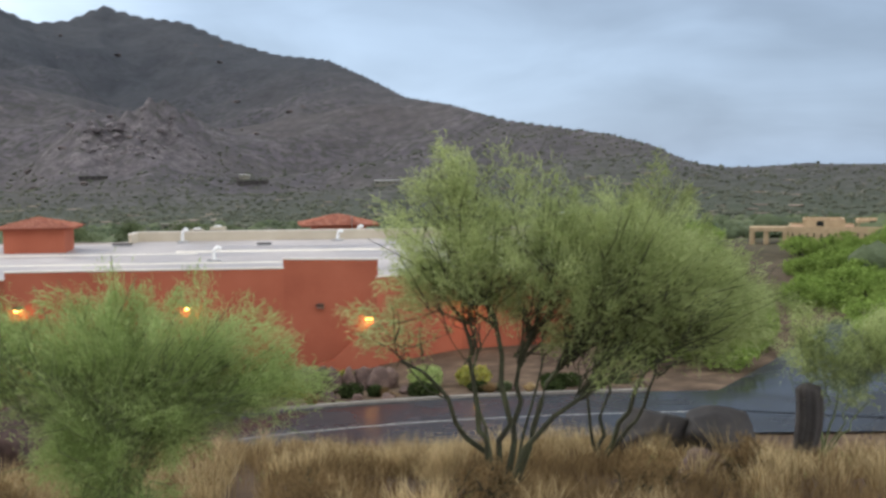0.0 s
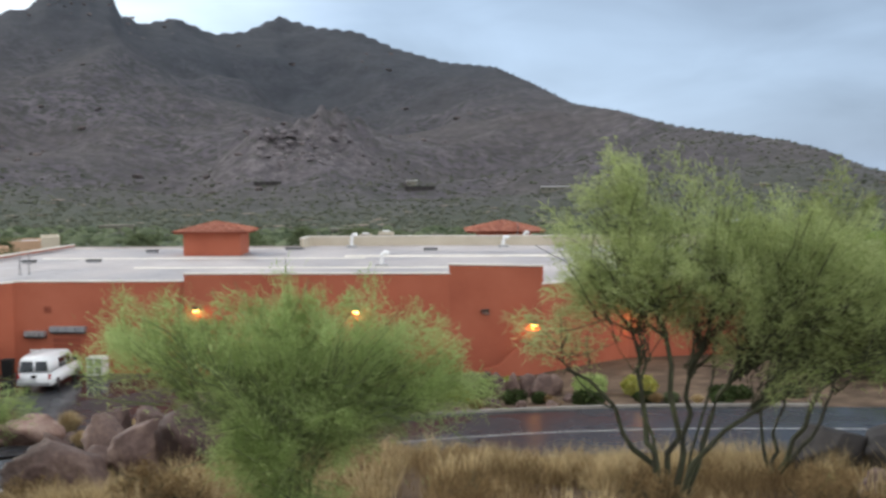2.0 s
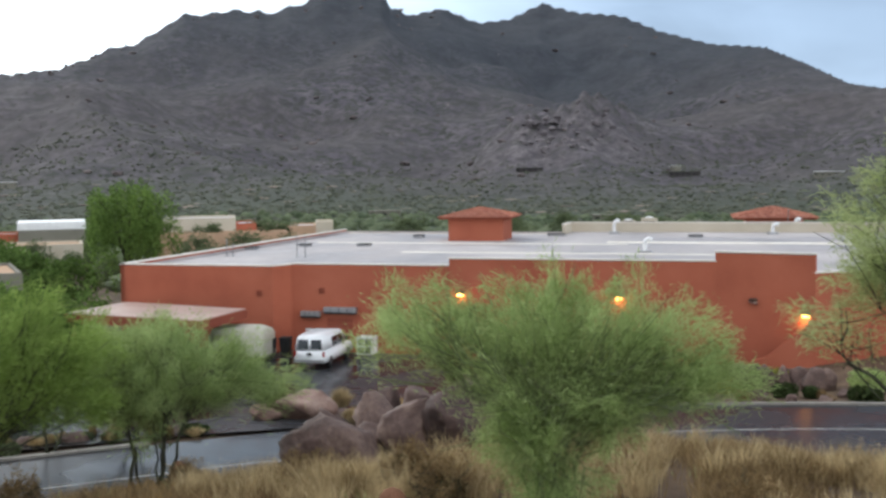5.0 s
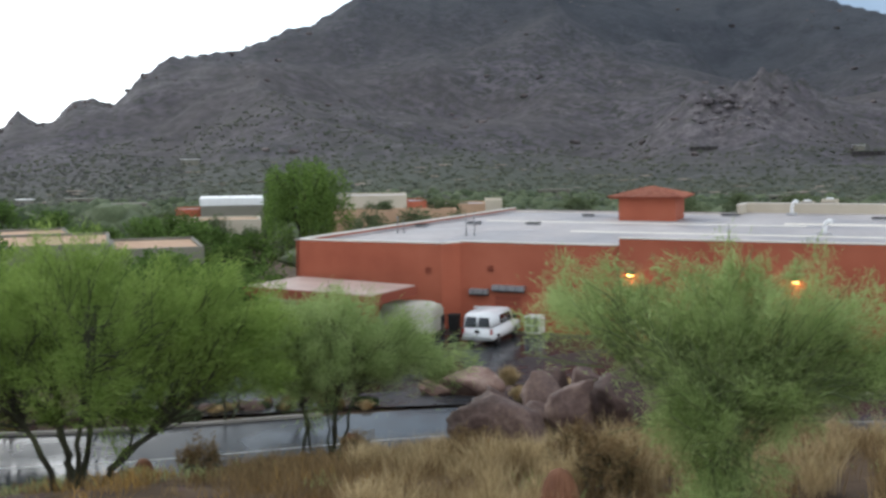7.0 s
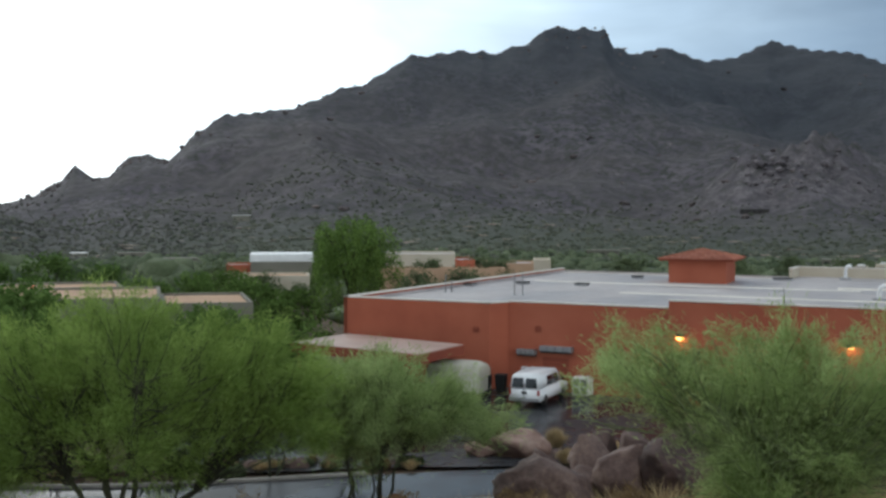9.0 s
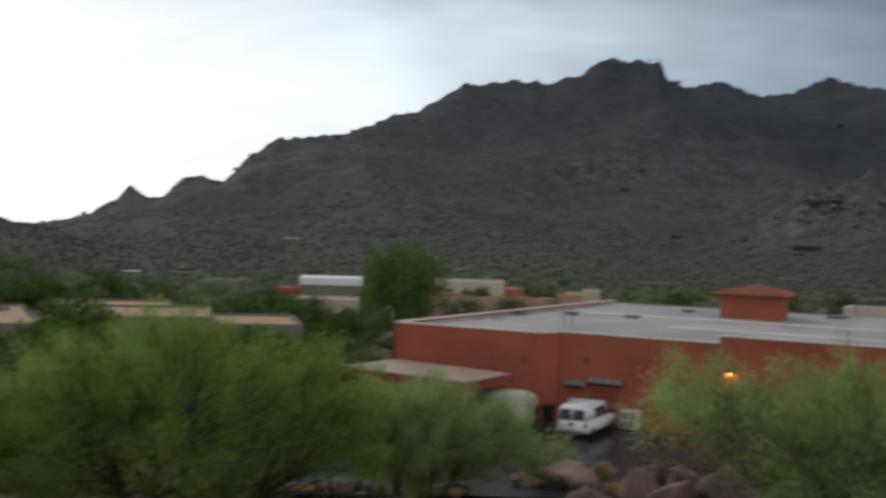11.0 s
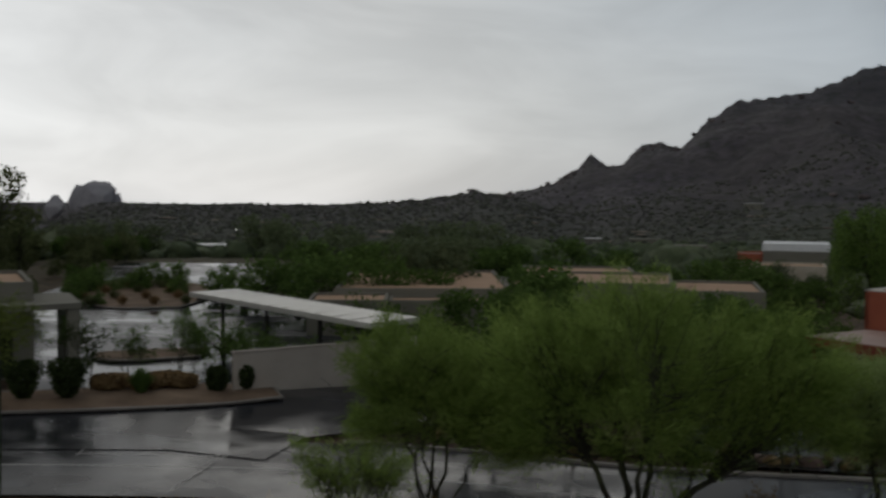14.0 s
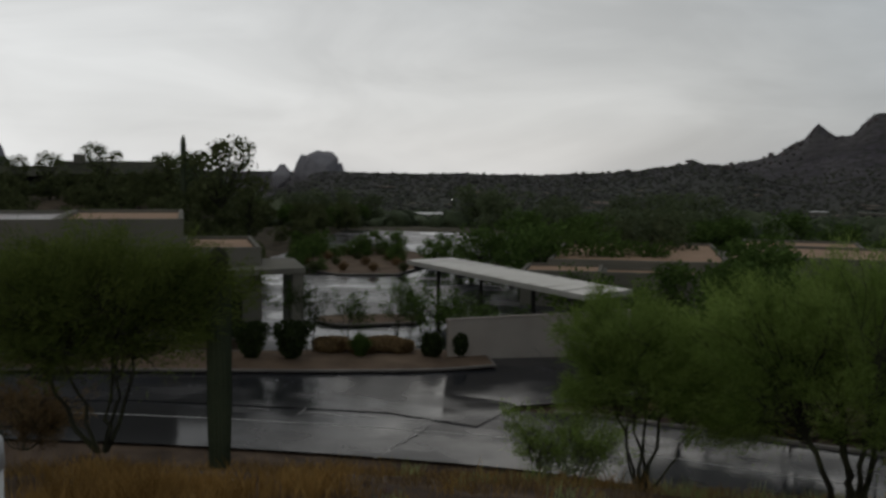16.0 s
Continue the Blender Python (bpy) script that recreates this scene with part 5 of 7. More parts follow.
roof_vent(11.2, -4.38)
roof_vent(12.7, -3.42, 1.3)
roof_unit(11.0, -3.22, 1.5, 1.15)
roof_unit(12.0, -3.20, 1.2, 0.9)
roof_vent(5.2, -3.45, 1.0)
roof_vent(4.2, -3.3, 1.2)
for az, el, w in ((15.5, -3.5, 1.6), (25.0, -3.9, 1.0), (30.5, -3.95, 0.8), (27.9, -3.85, 0.9), (22.3, -3.5, 0.9), (8.8, -3.6, 1.2)):
    p = roof_spot(az, el)
    t = thing("roof_hatch", p, "low dark roof hatch on the pale membrane", "roof hatch", "hatches on the shop roof", turn=10)
    box_part("curb", -w / 2, w / 2, -0.5, 0.5, 0, 0.16, M_grey_metal, t, 0.02)
    box_part("lid", -w / 2 - 0.05, w / 2 + 0.05, -0.55, 0.55, 0.163, 0.24, M_dark_metal, t, 0.02)
for az, el, h in ((27.9, -4.4, 1.5), (28.3, -4.4, 1.5), (31.7, -4.25, 1.2), (4.5, -3.2, 1.8), (31.4, -4.25, 0.8)):
    p = roof_spot(az, el)
    t = thing("roof_pipe", p, "thin metal pipe standing on the flat roof", "pipe", "pipes on the shop roof")
    lathe("flange", [(0.12, 0), (0.12, 0.05), (0.05, 0.08)], M_grey_metal, t, seg=10)
    lathe("pipe", [(0.04, 0.081), (0.04, h), (0.06, h + 0.01), (0.06, h + 0.08)], M_grey_metal, t, seg=10)
# low ridges in the membrane where the roof bays meet
for v0, u0, u1_, k in ((17.0, 14, 40, 0.07), (27.0, 3, 30, 0.06), (29.0, 28, 50, 0.12)):
    bm = bmesh.new()
    n = 24
    rows = []
    for i in range(n + 1):
        u = u0 + (u1_ - u0) * i / n
        w = 0.05 * math.sin(i * 1.3)
        rows.append([bm.verts.new((u, v0 + dv + w, ROOF_Z + 0.004 + h)) for dv, h in ((-0.45, 0), (-0.1, k), (0.1, k), (0.45, 0))])
    for r0, r1 in zip(rows, rows[1:]):
        for j in range(3):
            bm.faces.new([r0[j], r1[j], r1[j + 1], r0[j + 1]])
    bmesh.ops.recalc_face_normals(bm, faces=bm.faces[:])
    put("membrane_ridge", bm_mesh("membrane_ridge", bm, M_cap), shop, "raised pale roof seam")

# ---- cacti ----


def cactus_body(name, h, r, ribs, mat, parent, waist=1.0, bend=0.0, shoulder=0.86):
    V, F = [], []
    seg, rows = ribs * 4, 22
    for i in range(rows):
        f = i / (rows - 1)
        rr = r * (0.86 + 0.14 * math.sin(min(1, f * 2.2) * math.pi / 2)) * waist
        if f > shoulder:
            rr *= math.sqrt(max(0.0, 1 - ((f - shoulder) / (1 - shoulder)) ** 2)) * 0.98 + 0.02
        for k in range(seg):
            a = 2 * math.pi * k / seg
            q = rr * (1 + 0.10 * math.cos(a * ribs) + 0.012 * math.sin(i * 2.3 + k))
            V.append((q * math.cos(a) + bend * math.sin(f * 2.6), q * math.sin(a), f * h))
    for i in range(rows - 1):
        for k in range(seg):
            k2 = (k + 1) % seg
            F.append((i * seg + k, i * seg + k2, (i + 1) * seg + k2, (i + 1) * seg + k))
    F.append(tuple((rows - 1) * seg + k for k in range(seg)))
    return put(name, mesh(name, V, F, mat, True), parent)


sg = thing("saguaro", (-21.72, 4.55, 6.0), "tall single-stemmed saguaro cactus on the brown slope", "cactus")
cactus_body("stem", 3.62, 0.215, 16, M_cactus, sg, bend=0.03, shoulder=0.94)
tip = cactus_body("dead_tip", 0.66, 0.165, 12, M_bark, sg, shoulder=0.6)
tip.location = (0.015, 0, 3.52)
for x, y, top, r in ((-5.97, 13.74, 7.58, 0.24), (-15.13, 22.3, 5.1, 0.23), (-18.8, 19.3, 4.75, 0.2)):
    g0 = land_at(x, y) - 0.08
    bc = thing("barrel_cactus", (x, y, g0), "reddish barrel cactus in dry grass", "cactus", "barrel cacti on the slope")
    cactus_body("stem", min(1.05, max(0.5, top - g0)), r, 14, M_barrel, bc, shoulder=0.5)
st = thing("cactus_stump", (7.12, 21.75, 6.35), "dark dead cactus stump with green shoots", "cactus")
cactus_body("stem", 1.35, 0.24, 9, M_boulder_dark, st, bend=0.1)
fs = thing("saguaro", (-118.3, 21.2, 5.0), "far saguaro standing against the pale sky", "cactus")
cactus_body("stem", 9.2, 0.26, 10, M_cactus, fs)

# white domed pillar at the edge of the terrace
pil = thing("terrace_pillar", (-3.74, -0.07, 7.4), "white round terrace pillar with a domed cap", "pillar")
lathe("shaft", [(0.30, -0.4), (0.24, 0.0), (0.24, 3.52)], M_white, pil, seg=32)
lathe("cap", [(0.245, 3.523), (0.24, 3.60), (0.20, 3.65), (0.10, 3.69), (0.02, 3.70)], M_white, pil, seg=32)

# ---- neighbouring buildings ----


def flat_house(name, at, turn, blocks, label, category="building", group=""):
    """A flat-roofed house of blocks (x0, x1, y0, y1, height, wall, roof), each with a parapet, in its own frame."""
    t = thing(name, at, label, category, group, turn=turn)
    for i, (x0, x1, y0, y1, h, wall, roof) in enumerate(blocks):
        k = 0.28
        for a, b, c, d in ((x0, x1, y0, y0 + k), (x0, x1, y1 - k, y1), (x0, x0 + k, y0 + k + 0.002, y1 - k - 0.002), (x1 - k, x1, y0 + k + 0.002, y1 - k - 0.002)):
            box_part("wall", a, b, c, d, -1.0, h, wall, t, 0.04)
        box_part("roof", x0 + k, x1 - k, y0 + k, y1 - k, h - 0.5, h - 0.2, roof, t, 0.0)
    return t


def opening(t, x0, x1, y, z0, z1, mat=None, name="window", deep=0.12):
    """A framed dark pane set in the front of a house."""
    w = box_part(name, x0, x1, y - 0.03, y + deep, z0, z1, mat or M_glass, t, 0.0, "dark window pane")
    f = 0.07
    for a, b, c, d in ((x0 - f, x1 + f, z1 + 0.002, z1 + f), (x0 - f, x1 + f, z0 - f, z0 - 0.002), (x0 - f, x0 - 0.002, z0, z1), (x1 + 0.002, x1 + f, z0, z1)):
        box_part("frame", a, b, y - 0.06, y + deep, c, d, M_dark_metal, w, 0.0)
    return w


def by_ray(az, d):
    p = polar(az, d)
    return p.x, p.y


# tan-roofed offices beyond the car park
X, Y = by_ray(58.0, 88)
flat_house("office_building", (X, Y, 1.2), 58, [(-6.0, 7.0, -3, 17, 3.5, M_greige, M_tan), (-7.5, -2, -9, -3.01, 3.2, M_greige, M_tan), (-1.98, 6, -7, -3.01, 3.0, M_greige, M_tan), (7.02, 12, -2, 6, 3.6, M_greige, M_tan)],
           "low grey-green office with flat tan gravel roof")
X, Y = by_ray(49.6, 97)
flat_house("office_building", (X, Y, 0.8), 52, [(-5.5, 4.5, -4, 14, 4.0, M_greige, M_tan), (4.52, 9, -3, 5, 3.4, M_beige, M_tan), (-10, -5.52, -4, 4, 3.6, M_greige, M_membrane)], "low grey office with tan roof among trees")
X, Y = by_ray(46.5, 88)
flat_house("office_building", (X, Y, 0.6), 46, [(-7.5, 1.5, -4, 8, 4.7, M_greige, M_tan), (1.52, 8, -3.2, 7, 4.2, M_greige, M_tan)], "low grey office with pale flat roof among trees")
X, Y = by_ray(40.5, 138)
flat_house("shop_building", (X, Y, -0.5), 40, [(-5.0, 5.0, -3, 4, 4.2, M_beige, M_tan), (-8, -5.02, -2, 3, 3.6, M_beige, M_tan)], "pale adobe building with flat roof")
X, Y = by_ray(40.0, 155)
# grey-green wall below the white band: its shade put into the colour
white_top = flat_house("shop_building", (X, Y, -0.5), 40, [(-3.4, 4.6, -3, 5, 5.0, M_greige, M_white), (-6.6, -3.42, -2, 4, 4.6, M_stucco, M_membrane)], "white flat-roofed building beside an orange wall")
box_part("roof_band", -3.5, 4.7, -3.1, 5.1, 5.004, 5.95, M_white, white_top, 0.05, "white roof band")
X, Y = by_ray(32.6, 155)
flat_house("shop_building", (X, Y, -0.5), 32, [(-5.5, 3.6, -3, 6, 6.0, M_beige, M_membrane), (3.62, 6.2, -3, 6, 5.2, M_stucco, M_membrane), (-6, 10, -7, -3.02, 4.3, M_tan, M_membrane)], "cream and orange flat-roofed shop in the valley")
X, Y = by_ray(28.3, 165)
flat_house("shop_building", (X, Y, -0.8), 28, [(-6, 2.6, -3, 5, 4.6, M_tan, M_membrane), (2.62, 5, -3, 4, 5.1, M_beige, M_beige)], "brown and cream flat-roofed shop in the valley")
X, Y = by_ray(-3.2, 152)
flat_house("shop_building", (X, Y, -0.5), -3, [(-9, 9, -4, 6, 3.6, M_beige, M_white)], "long low building with white roof behind trees")
X, Y = by_ray(-11.9, 182)
flat_house("shop_building", (X, Y, -1.6), -12, [(-8, 8, -4, 6, 2.9, M_beige, M_white)], "long low building with white roof behind trees")

# two-storey adobe offices with an open porch
X, Y = by_ray(-17.8, 152)
adobe = flat_house("adobe_building", (X, Y, -1.9), -17, [(-3.2, 9.0, -2, 8, 6.3, M_wood, M_tan), (-1.5, 3.5, -1, 5, 7.2, M_wood, M_tan), (5, 9, 0, 6, 7.1, M_wood, M_tan)], "tan two-storey adobe building with an open porch")
for z0, z1 in ((0.0, 0.35), (2.7, 3.0), (5.7, 6.2)):
    box_part("porch_beam", -7.9, -3.22, -2.2, 1.8, z0, z1, M_wood, adobe, 0.05)
for x in (-7.6, -5.9, -3.6):
    for y in (-2.0, 1.4):
        box_part("porch_post", x - 0.28, x + 0.28, y - 0.12, y + 0.28, -1.0, 5.69, M_wood, adobe, 0.04)
box_part("porch_rail", -7.4, -3.6, -2.02, -1.92, 3.75, 3.86, M_dark_metal, adobe, 0.0)
for k in range(10):
    box_part("baluster", -7.3 + k * 0.38, -7.25 + k * 0.38, -2.0, -1.95, 3.005, 3.745, M_dark_metal, adobe, 0.0)
for x in (-2.2, 0.6, 3.4, 6.2):
    opening(adobe, x, x + 1.5, -2.0, 3.4, 5.0)
for x in (0.2, 6.4):
    opening(adobe, x, x + 0.7, -1.0 if x < 3 else 0.0, 6.4, 6.9)
for k in range(14):
    lathe("roof_beam_end", [(0.09, -0.5), (0.09, 0.0)], M_bark, adobe, (-2.7 + k * 0.85, -2.0, 5.55), seg=8)

# grey office at the head of the drive, with its covered entrance
left_b = flat_house("office_building", (-64.4, 8.6, 2.2), 80, [(-10.5, -3.6, -2.0, 9, 6.4, M_greige, M_membrane), (-3.58, 2.9, -2.6, 9, 6.45, M_greige, M_tan), (2.92, 7.0, -1.6, 8, 4.85, M_greige, M_tan), (-9, -4, -5.5, -2.02, 4.4, M_greige, M_tan)],
                    "grey-green stucco office with stepped flat roofs")
prism_part("porch_roof", [(4.2, -4.6), (9.2, -3.2), (9.2, 3.0), (7.02, 3.0), (7.02, -1.62), (4.2, -1.62)], 3.55, 3.85, M_greige, left_b, "grey-green porch roof")
for x, y in ((4.6, -4.2), (8.8, -2.9), (8.8, 2.5)):
    box_part("porch_post", x - 0.3, x + 0.3, y - 0.3, y + 0.3, -0.6, 3.545, M_greige, left_b, 0.03)
for x in (-2.6, 0.2):
    opening(left_b, x, x + 1.6, -2.6, 0.9, 2.8)
opening(left_b, 3.5, 5.9, -1.6, 0.05, 2.4, name="glass_door")
opening(left_b, -8.2, -6.0, -5.5, 0.9, 2.6)

# house on the far rise, with low dark roofs
rise_h = thing("hill_house", (-139, 12, 7.2), "brown house with low dark pitched roofs on the rise", "house", turn=86)


def gable(name, x0, x1, y0, y1, z0, z1, mat, parent):
    bm = bmesh.new()
    ym = (y0 + y1) / 2
    pr = [(y0, z0), (ym, z1), (y1, z0), (y1 - 0.2, z0 - 0.12), (ym, z1 - 0.25), (y0 + 0.2, z0 - 0.12)]
    a = [bm.verts.new((x0, y, z)) for y, z in pr]
    b = [bm.verts.new((x1, y, z)) for y, z in pr]
    bm.faces.new(a), bm.faces.new(b[::-1])
    for i in range(6):
        bm.faces.new([a[(i + 1) % 6], a[i], b[i], b[(i + 1) % 6]])
    bmesh.ops.recalc_face_normals(bm, faces=bm.faces[:])
    put(name, bm_mesh(name, bm, mat), parent)


box_part("wall", -9, -1, -3, 4, -3, 2.4, M_boulder_dark, rise_h, 0.02)
box_part("wall", -0.9, 9.5, -1, 6, -3, 2.6, M_boulder_dark, rise_h, 0.02)
gable("roof", -10, -0.4, -4, 5, 2.5, 3.6, M_bark, rise_h)
gable("roof", -1.5, 10.4, -2, 7, 2.75, 4.2, M_bark, rise_h)
box_part("chimney", 0.5, 1.8, 1.5, 2.8, 2.9, 5.0, M_greige, rise_h, 0.03)
for x in (-7, -4):
    opening(rise_h, x, x + 1.6, -3, 0.4, 1.7)
X, Y = by_ray(68.2, 262)
far_h = thing("far_house", (X, Y, land_at(X, Y)), "long low house with a pale flat roof in the scrub", "house", "far houses", turn=68)
box_part("wall", -7, 7, -2, 4, -2, 2.2, M_garden_wall, far_h, 0.0)
box_part("roof", -8, 7.6, -2.8, 4.6, 2.203, 2.5, M_white, far_h, 0.05)
box_part("side_roof", -12, -8.02, -2, 3, 1.6, 1.85, M_white, far_h, 0.05)
for k in range(4):
    opening(far_h, -5.5 + k * 3, -4 + k * 3, -2, 0.5, 1.6)

rng = np.random.default_rng(5)


def slope_reach(az, el):
    """How far off the rising slope stands at an elevation on a bearing."""
    d = np.arange(350.0, 1500.0, 5.0)
    x, y = -d * math.sin(az * RAD), d * math.cos(az * RAD)
    return float(d[np.argmax(land(x, y) > EYE + d * math.tan(el * RAD))])


for az, d, w, h, roof in ((9.8, slope_reach(9.8, -0.42), 9, 5.0, "w"), (9.4, slope_reach(9.4, -0.68), 27, 3.4, "d"), (16.85, slope_reach(16.85, -0.38), 24, 3.2, "d"), (2.75, slope_reach(2.75, -0.7), 22, 3.5, "w"), (41.7, slope_reach(41.7, -0.8), 14, 5.0, "w"), (13.2, 480, 9, 3, "b"), (24.0, 520, 14, 3.2, "b"), (19.5, 430, 8, 3, "b"),
                            (63.5, 420, 13, 3.2, "w"), (60.2, 520, 16, 3.5, "w"), (56.5, 600, 12, 3.2, "b"), (66.0, 560, 14, 3.4, "b"), (46.8, 560, 14, 3, "b"), (49.3, 700, 8, 4, "w"), (36.5, 500, 12, 3, "b"), (32.0, 440, 10, 3, "b"),
                            (6.2, 430, 12, 3.0, "b"), (-5.5, 520, 12, 3, "w"), (44.8, 430, 14, 3, "b"), (53.0, 430, 10, 3, "w"), (58.3, 380, 9, 3, "b"), (69.5, 420, 10, 3, "w")):
    X, Y = by_ray(az, d)
    z = land_at(X, Y)
    t = thing("far_house", (X, Y, z), "small far house among the desert scrub", "house", "far houses", turn=az + float(rng.uniform(-15, 15)))
    wall = M_white if roof == "w" else (M_greige if roof == "b" else M_dark_metal)
    box_part("wall", -w / 2, w / 2, -3, 3, -2, h - 0.4, M_boulder_dark if roof == "d" else M_greige, t, 0.0)
    box_part("roof", -w / 2 - 0.6, w / 2 + 0.6, -3.6, 3.6, h - 0.397, h, wall, t, 0.05)
    for k in range(int(w / 5)):
        opening(t, -w / 2 + 1 + k * 5, -w / 2 + 2.6 + k * 5, -3, 0.8, 1.9)

# red light beyond the offices
X, Y = by_ray(51.3, 90)
rl = thing("stop_light", (X, Y, land_at(X, Y)), "small red signal light on a dark pole", "signal light")
red_z = EYE - 90 * math.tan(3.86 * RAD) - 5.2 - rl.location.z
lathe("pole", [(0.06, -0.3), (0.05, 4.9 + red_z)], M_dark_metal, rl, seg=8)
box_part("housing", -0.16, 0.16, -0.12, 0.12, 4.903 + red_z, 5.5 + red_z, M_dark_metal, rl, 0.02)
lathe("lens", [(0.0, -0.04), (0.13, -0.04), (0.11, 0.02), (0.0, 0.05)], M_red_light, rl, (0.15, -0.17, 5.2 + red_z), "x", 12, label="glowing red lens")

# carport: a long sloping sheet on posts
cp = thing("carport", (0, 0, 0), "long pale sheet-metal carport roof on dark posts", "carport")
A_, B_, C_, D_ = Vector((-70.2, 26.9, 5.36)), Vector((-49.7, 28.3, 5.3)), Vector((-51.0, 32.0, 5.28)), Vector((-75.5, 32.4, 4.95))
bm = bmesh.new()
top = [bm.verts.new(p) for p in (A_, B_, C_, D_)]
low = [bm.verts.new(p - Vector((0, 0, 0.28))) for p in (A_, B_, C_, D_)]
bm.faces.new(top), bm.faces.new(low[::-1])
for i in range(4):
    bm.faces.new([top[(i + 1) % 4], top[i], low[i], low[(i + 1) % 4]])
bmesh.ops.recalc_face_normals(bm, faces=bm.faces[:])
cr = put("roof_sheet", bm_mesh("roof_sheet", bm, M_car_roof), cp, "pale sheet roof with thin seams")
for k in range(1, 12):
    f = k / 12
    a, b = A_.lerp(B_, f), D_.lerp(C_, f)
    put("seam", tubes_mesh("seam", [([a + Vector((0, 0, 0.02)), b + Vector((0, 0, 0.02))], [0.03, 0.03], 4)], M_car_roof), cr)
for f in (0.06, 0.35, 0.65, 0.94):
    p = A_.lerp(B_, f).lerp(D_.lerp(C_, f), 0.5)
    g = land_at(p.x, p.y)
    put("post", tubes_mesh("post", [([Vector((p.x, p.y, g - 0.3)), Vector((p.x, p.y, p.z - 0.29))], [0.13, 0.13], 8)], M_dark_metal), cp)
    put("cross_beam", tubes_mesh("cross_beam", [([A_.lerp(B_, f) - Vector((0, 0, 0.38)), D_.lerp(C_, f) - Vector((0, 0, 0.38))], [0.09, 0.09], 6)], M_dark_metal), cp)

# pale screen wall beside the drive
gw = thing("garden_wall", (-51.7, 21.95, land_at(-51.7, 22) - 0.2), "long pale stucco screen wall beside the drive", "wall", turn=math.degrees(math.atan2(30.5 - 21.95, -51.9 + 51.7)))
gh = 4.06 - (land_at(-51.7, 22) - 0.2)
box_part("wall_panel", 0, 10.5, -0.1, 0.1, -0.5, gh, M_garden_wall, gw, 0.02)
box_part("coping", -0.04, 10.54, -0.14, 0.14, gh + 0.003, gh + 0.07, M_garden_wall, gw, 0.02)

M_kerb_wet = material("wet_kerb", [(0.16, 0.14, 0.125), (0.24, 0.215, 0.19)], 1.2, 20, 0.5, 0.2)
# planted islands in the drive, with kerbs


def island(outline, lift, label):
    pts = smooth_line([(*by_ray(a, d), 0.0) for a, d in outline + outline[:1]], 6)[:-1]
    zz = land(pts[:, 0], pts[:, 1])
    t = thing("planted_island", (0, 0, 0), label, "island", kind="structure")
    bm = bmesh.new()
    ring = [bm.verts.new((x, y, z + lift)) for (x, y, _), z in zip(pts, zz)]
    c = bm.verts.new((pts[:, 0].mean(), pts[:, 1].mean(), zz.mean() + lift + 0.12))
    for i in range(len(ring)):
        bm.faces.new([ring[i], ring[(i + 1) % len(ring)], c])
    bmesh.ops.recalc_face_normals(bm, faces=bm.faces[:])
    if sum(f.normal.z for f in bm.faces) < 0:
        bmesh.ops.reverse_faces(bm, faces=bm.faces[:])
    put("bed", bm_mesh("bed", bm, M_ground), t)
    line = [Vector((x, y, z + lift - 0.04)) for (x, y, _), z in zip(pts, zz)]
    line.append(line[0])
    put("kerb_ring", tubes_mesh("kerb_ring", [(line, [0.085] * len(line), 6)], M_kerb_wet), t)


island([(64.6, 54.6), (67.5, 53.4), (72, 52.8), (78, 52.8), (88, 54.0), (95, 56), (95, 58.5), (84, 58.0), (76, 57.6), (69, 58.4), (65.5, 57.4)], 0.34, "planted kerb island beside the road")
island([(69.5, 97), (73, 98), (74.6, 112), (74.4, 122), (70, 124), (67.5, 112)], 0.34, "planted kerb island in the car park")
island([(68.6, 68), (72.6, 67), (73.2, 70.5), (68.4, 71.5)], 0.34, "planted kerb island in the car park")


def clipped_bush(at, r, h, seed, label, leaf, n=2600, group="", flare=0.0):
    """A dense clipped shrub of small leaves."""
    g = np.random.default_rng(seed)
    t = thing("clipped_bush", at, label, "bush", group)
    v = g.normal(size=(n, 3))
    v /= np.linalg.norm(v, axis=1)[:, None]
    v = np.sign(v) * np.abs(v) ** 0.8
    k = g.random((n, 1)) ** 0.25 * (1 + 0.12 * np.sin(v[:, :1] * 5 + seed) * np.cos(v[:, 1:2] * 4))
    root = v * k * np.array([r, r, h / 2]) + np.array([0, 0, h / 2])
    root[:, :2] *= 1 - flare + 1.5 * flare * root[:, 2:] / h
    root[:, 2] = np.minimum(root[:, 2], h * (1 - 0.14 * flare))
    d1, d2 = g.normal(size=(n, 3)), g.normal(size=(n, 3))
    s = 0.075 * (0.6 + 0.8 * g.random((n, 1)))
    d1 *= s / np.linalg.norm(d1, axis=1)[:, None]
    d2 *= s / np.linalg.norm(d2, axis=1)[:, None]
    put("crown", quads_mesh("crown", [np.stack([root - d1, root - d2, root + d1, root + d2], 1)], leaf), t)
    put("stem", tubes_mesh("stem", [([Vector((0, 0, -0.3)), Vector((0.02, 0, h * 0.4))], [0.07, 0.05], 6)], M_bark), t)
    return t


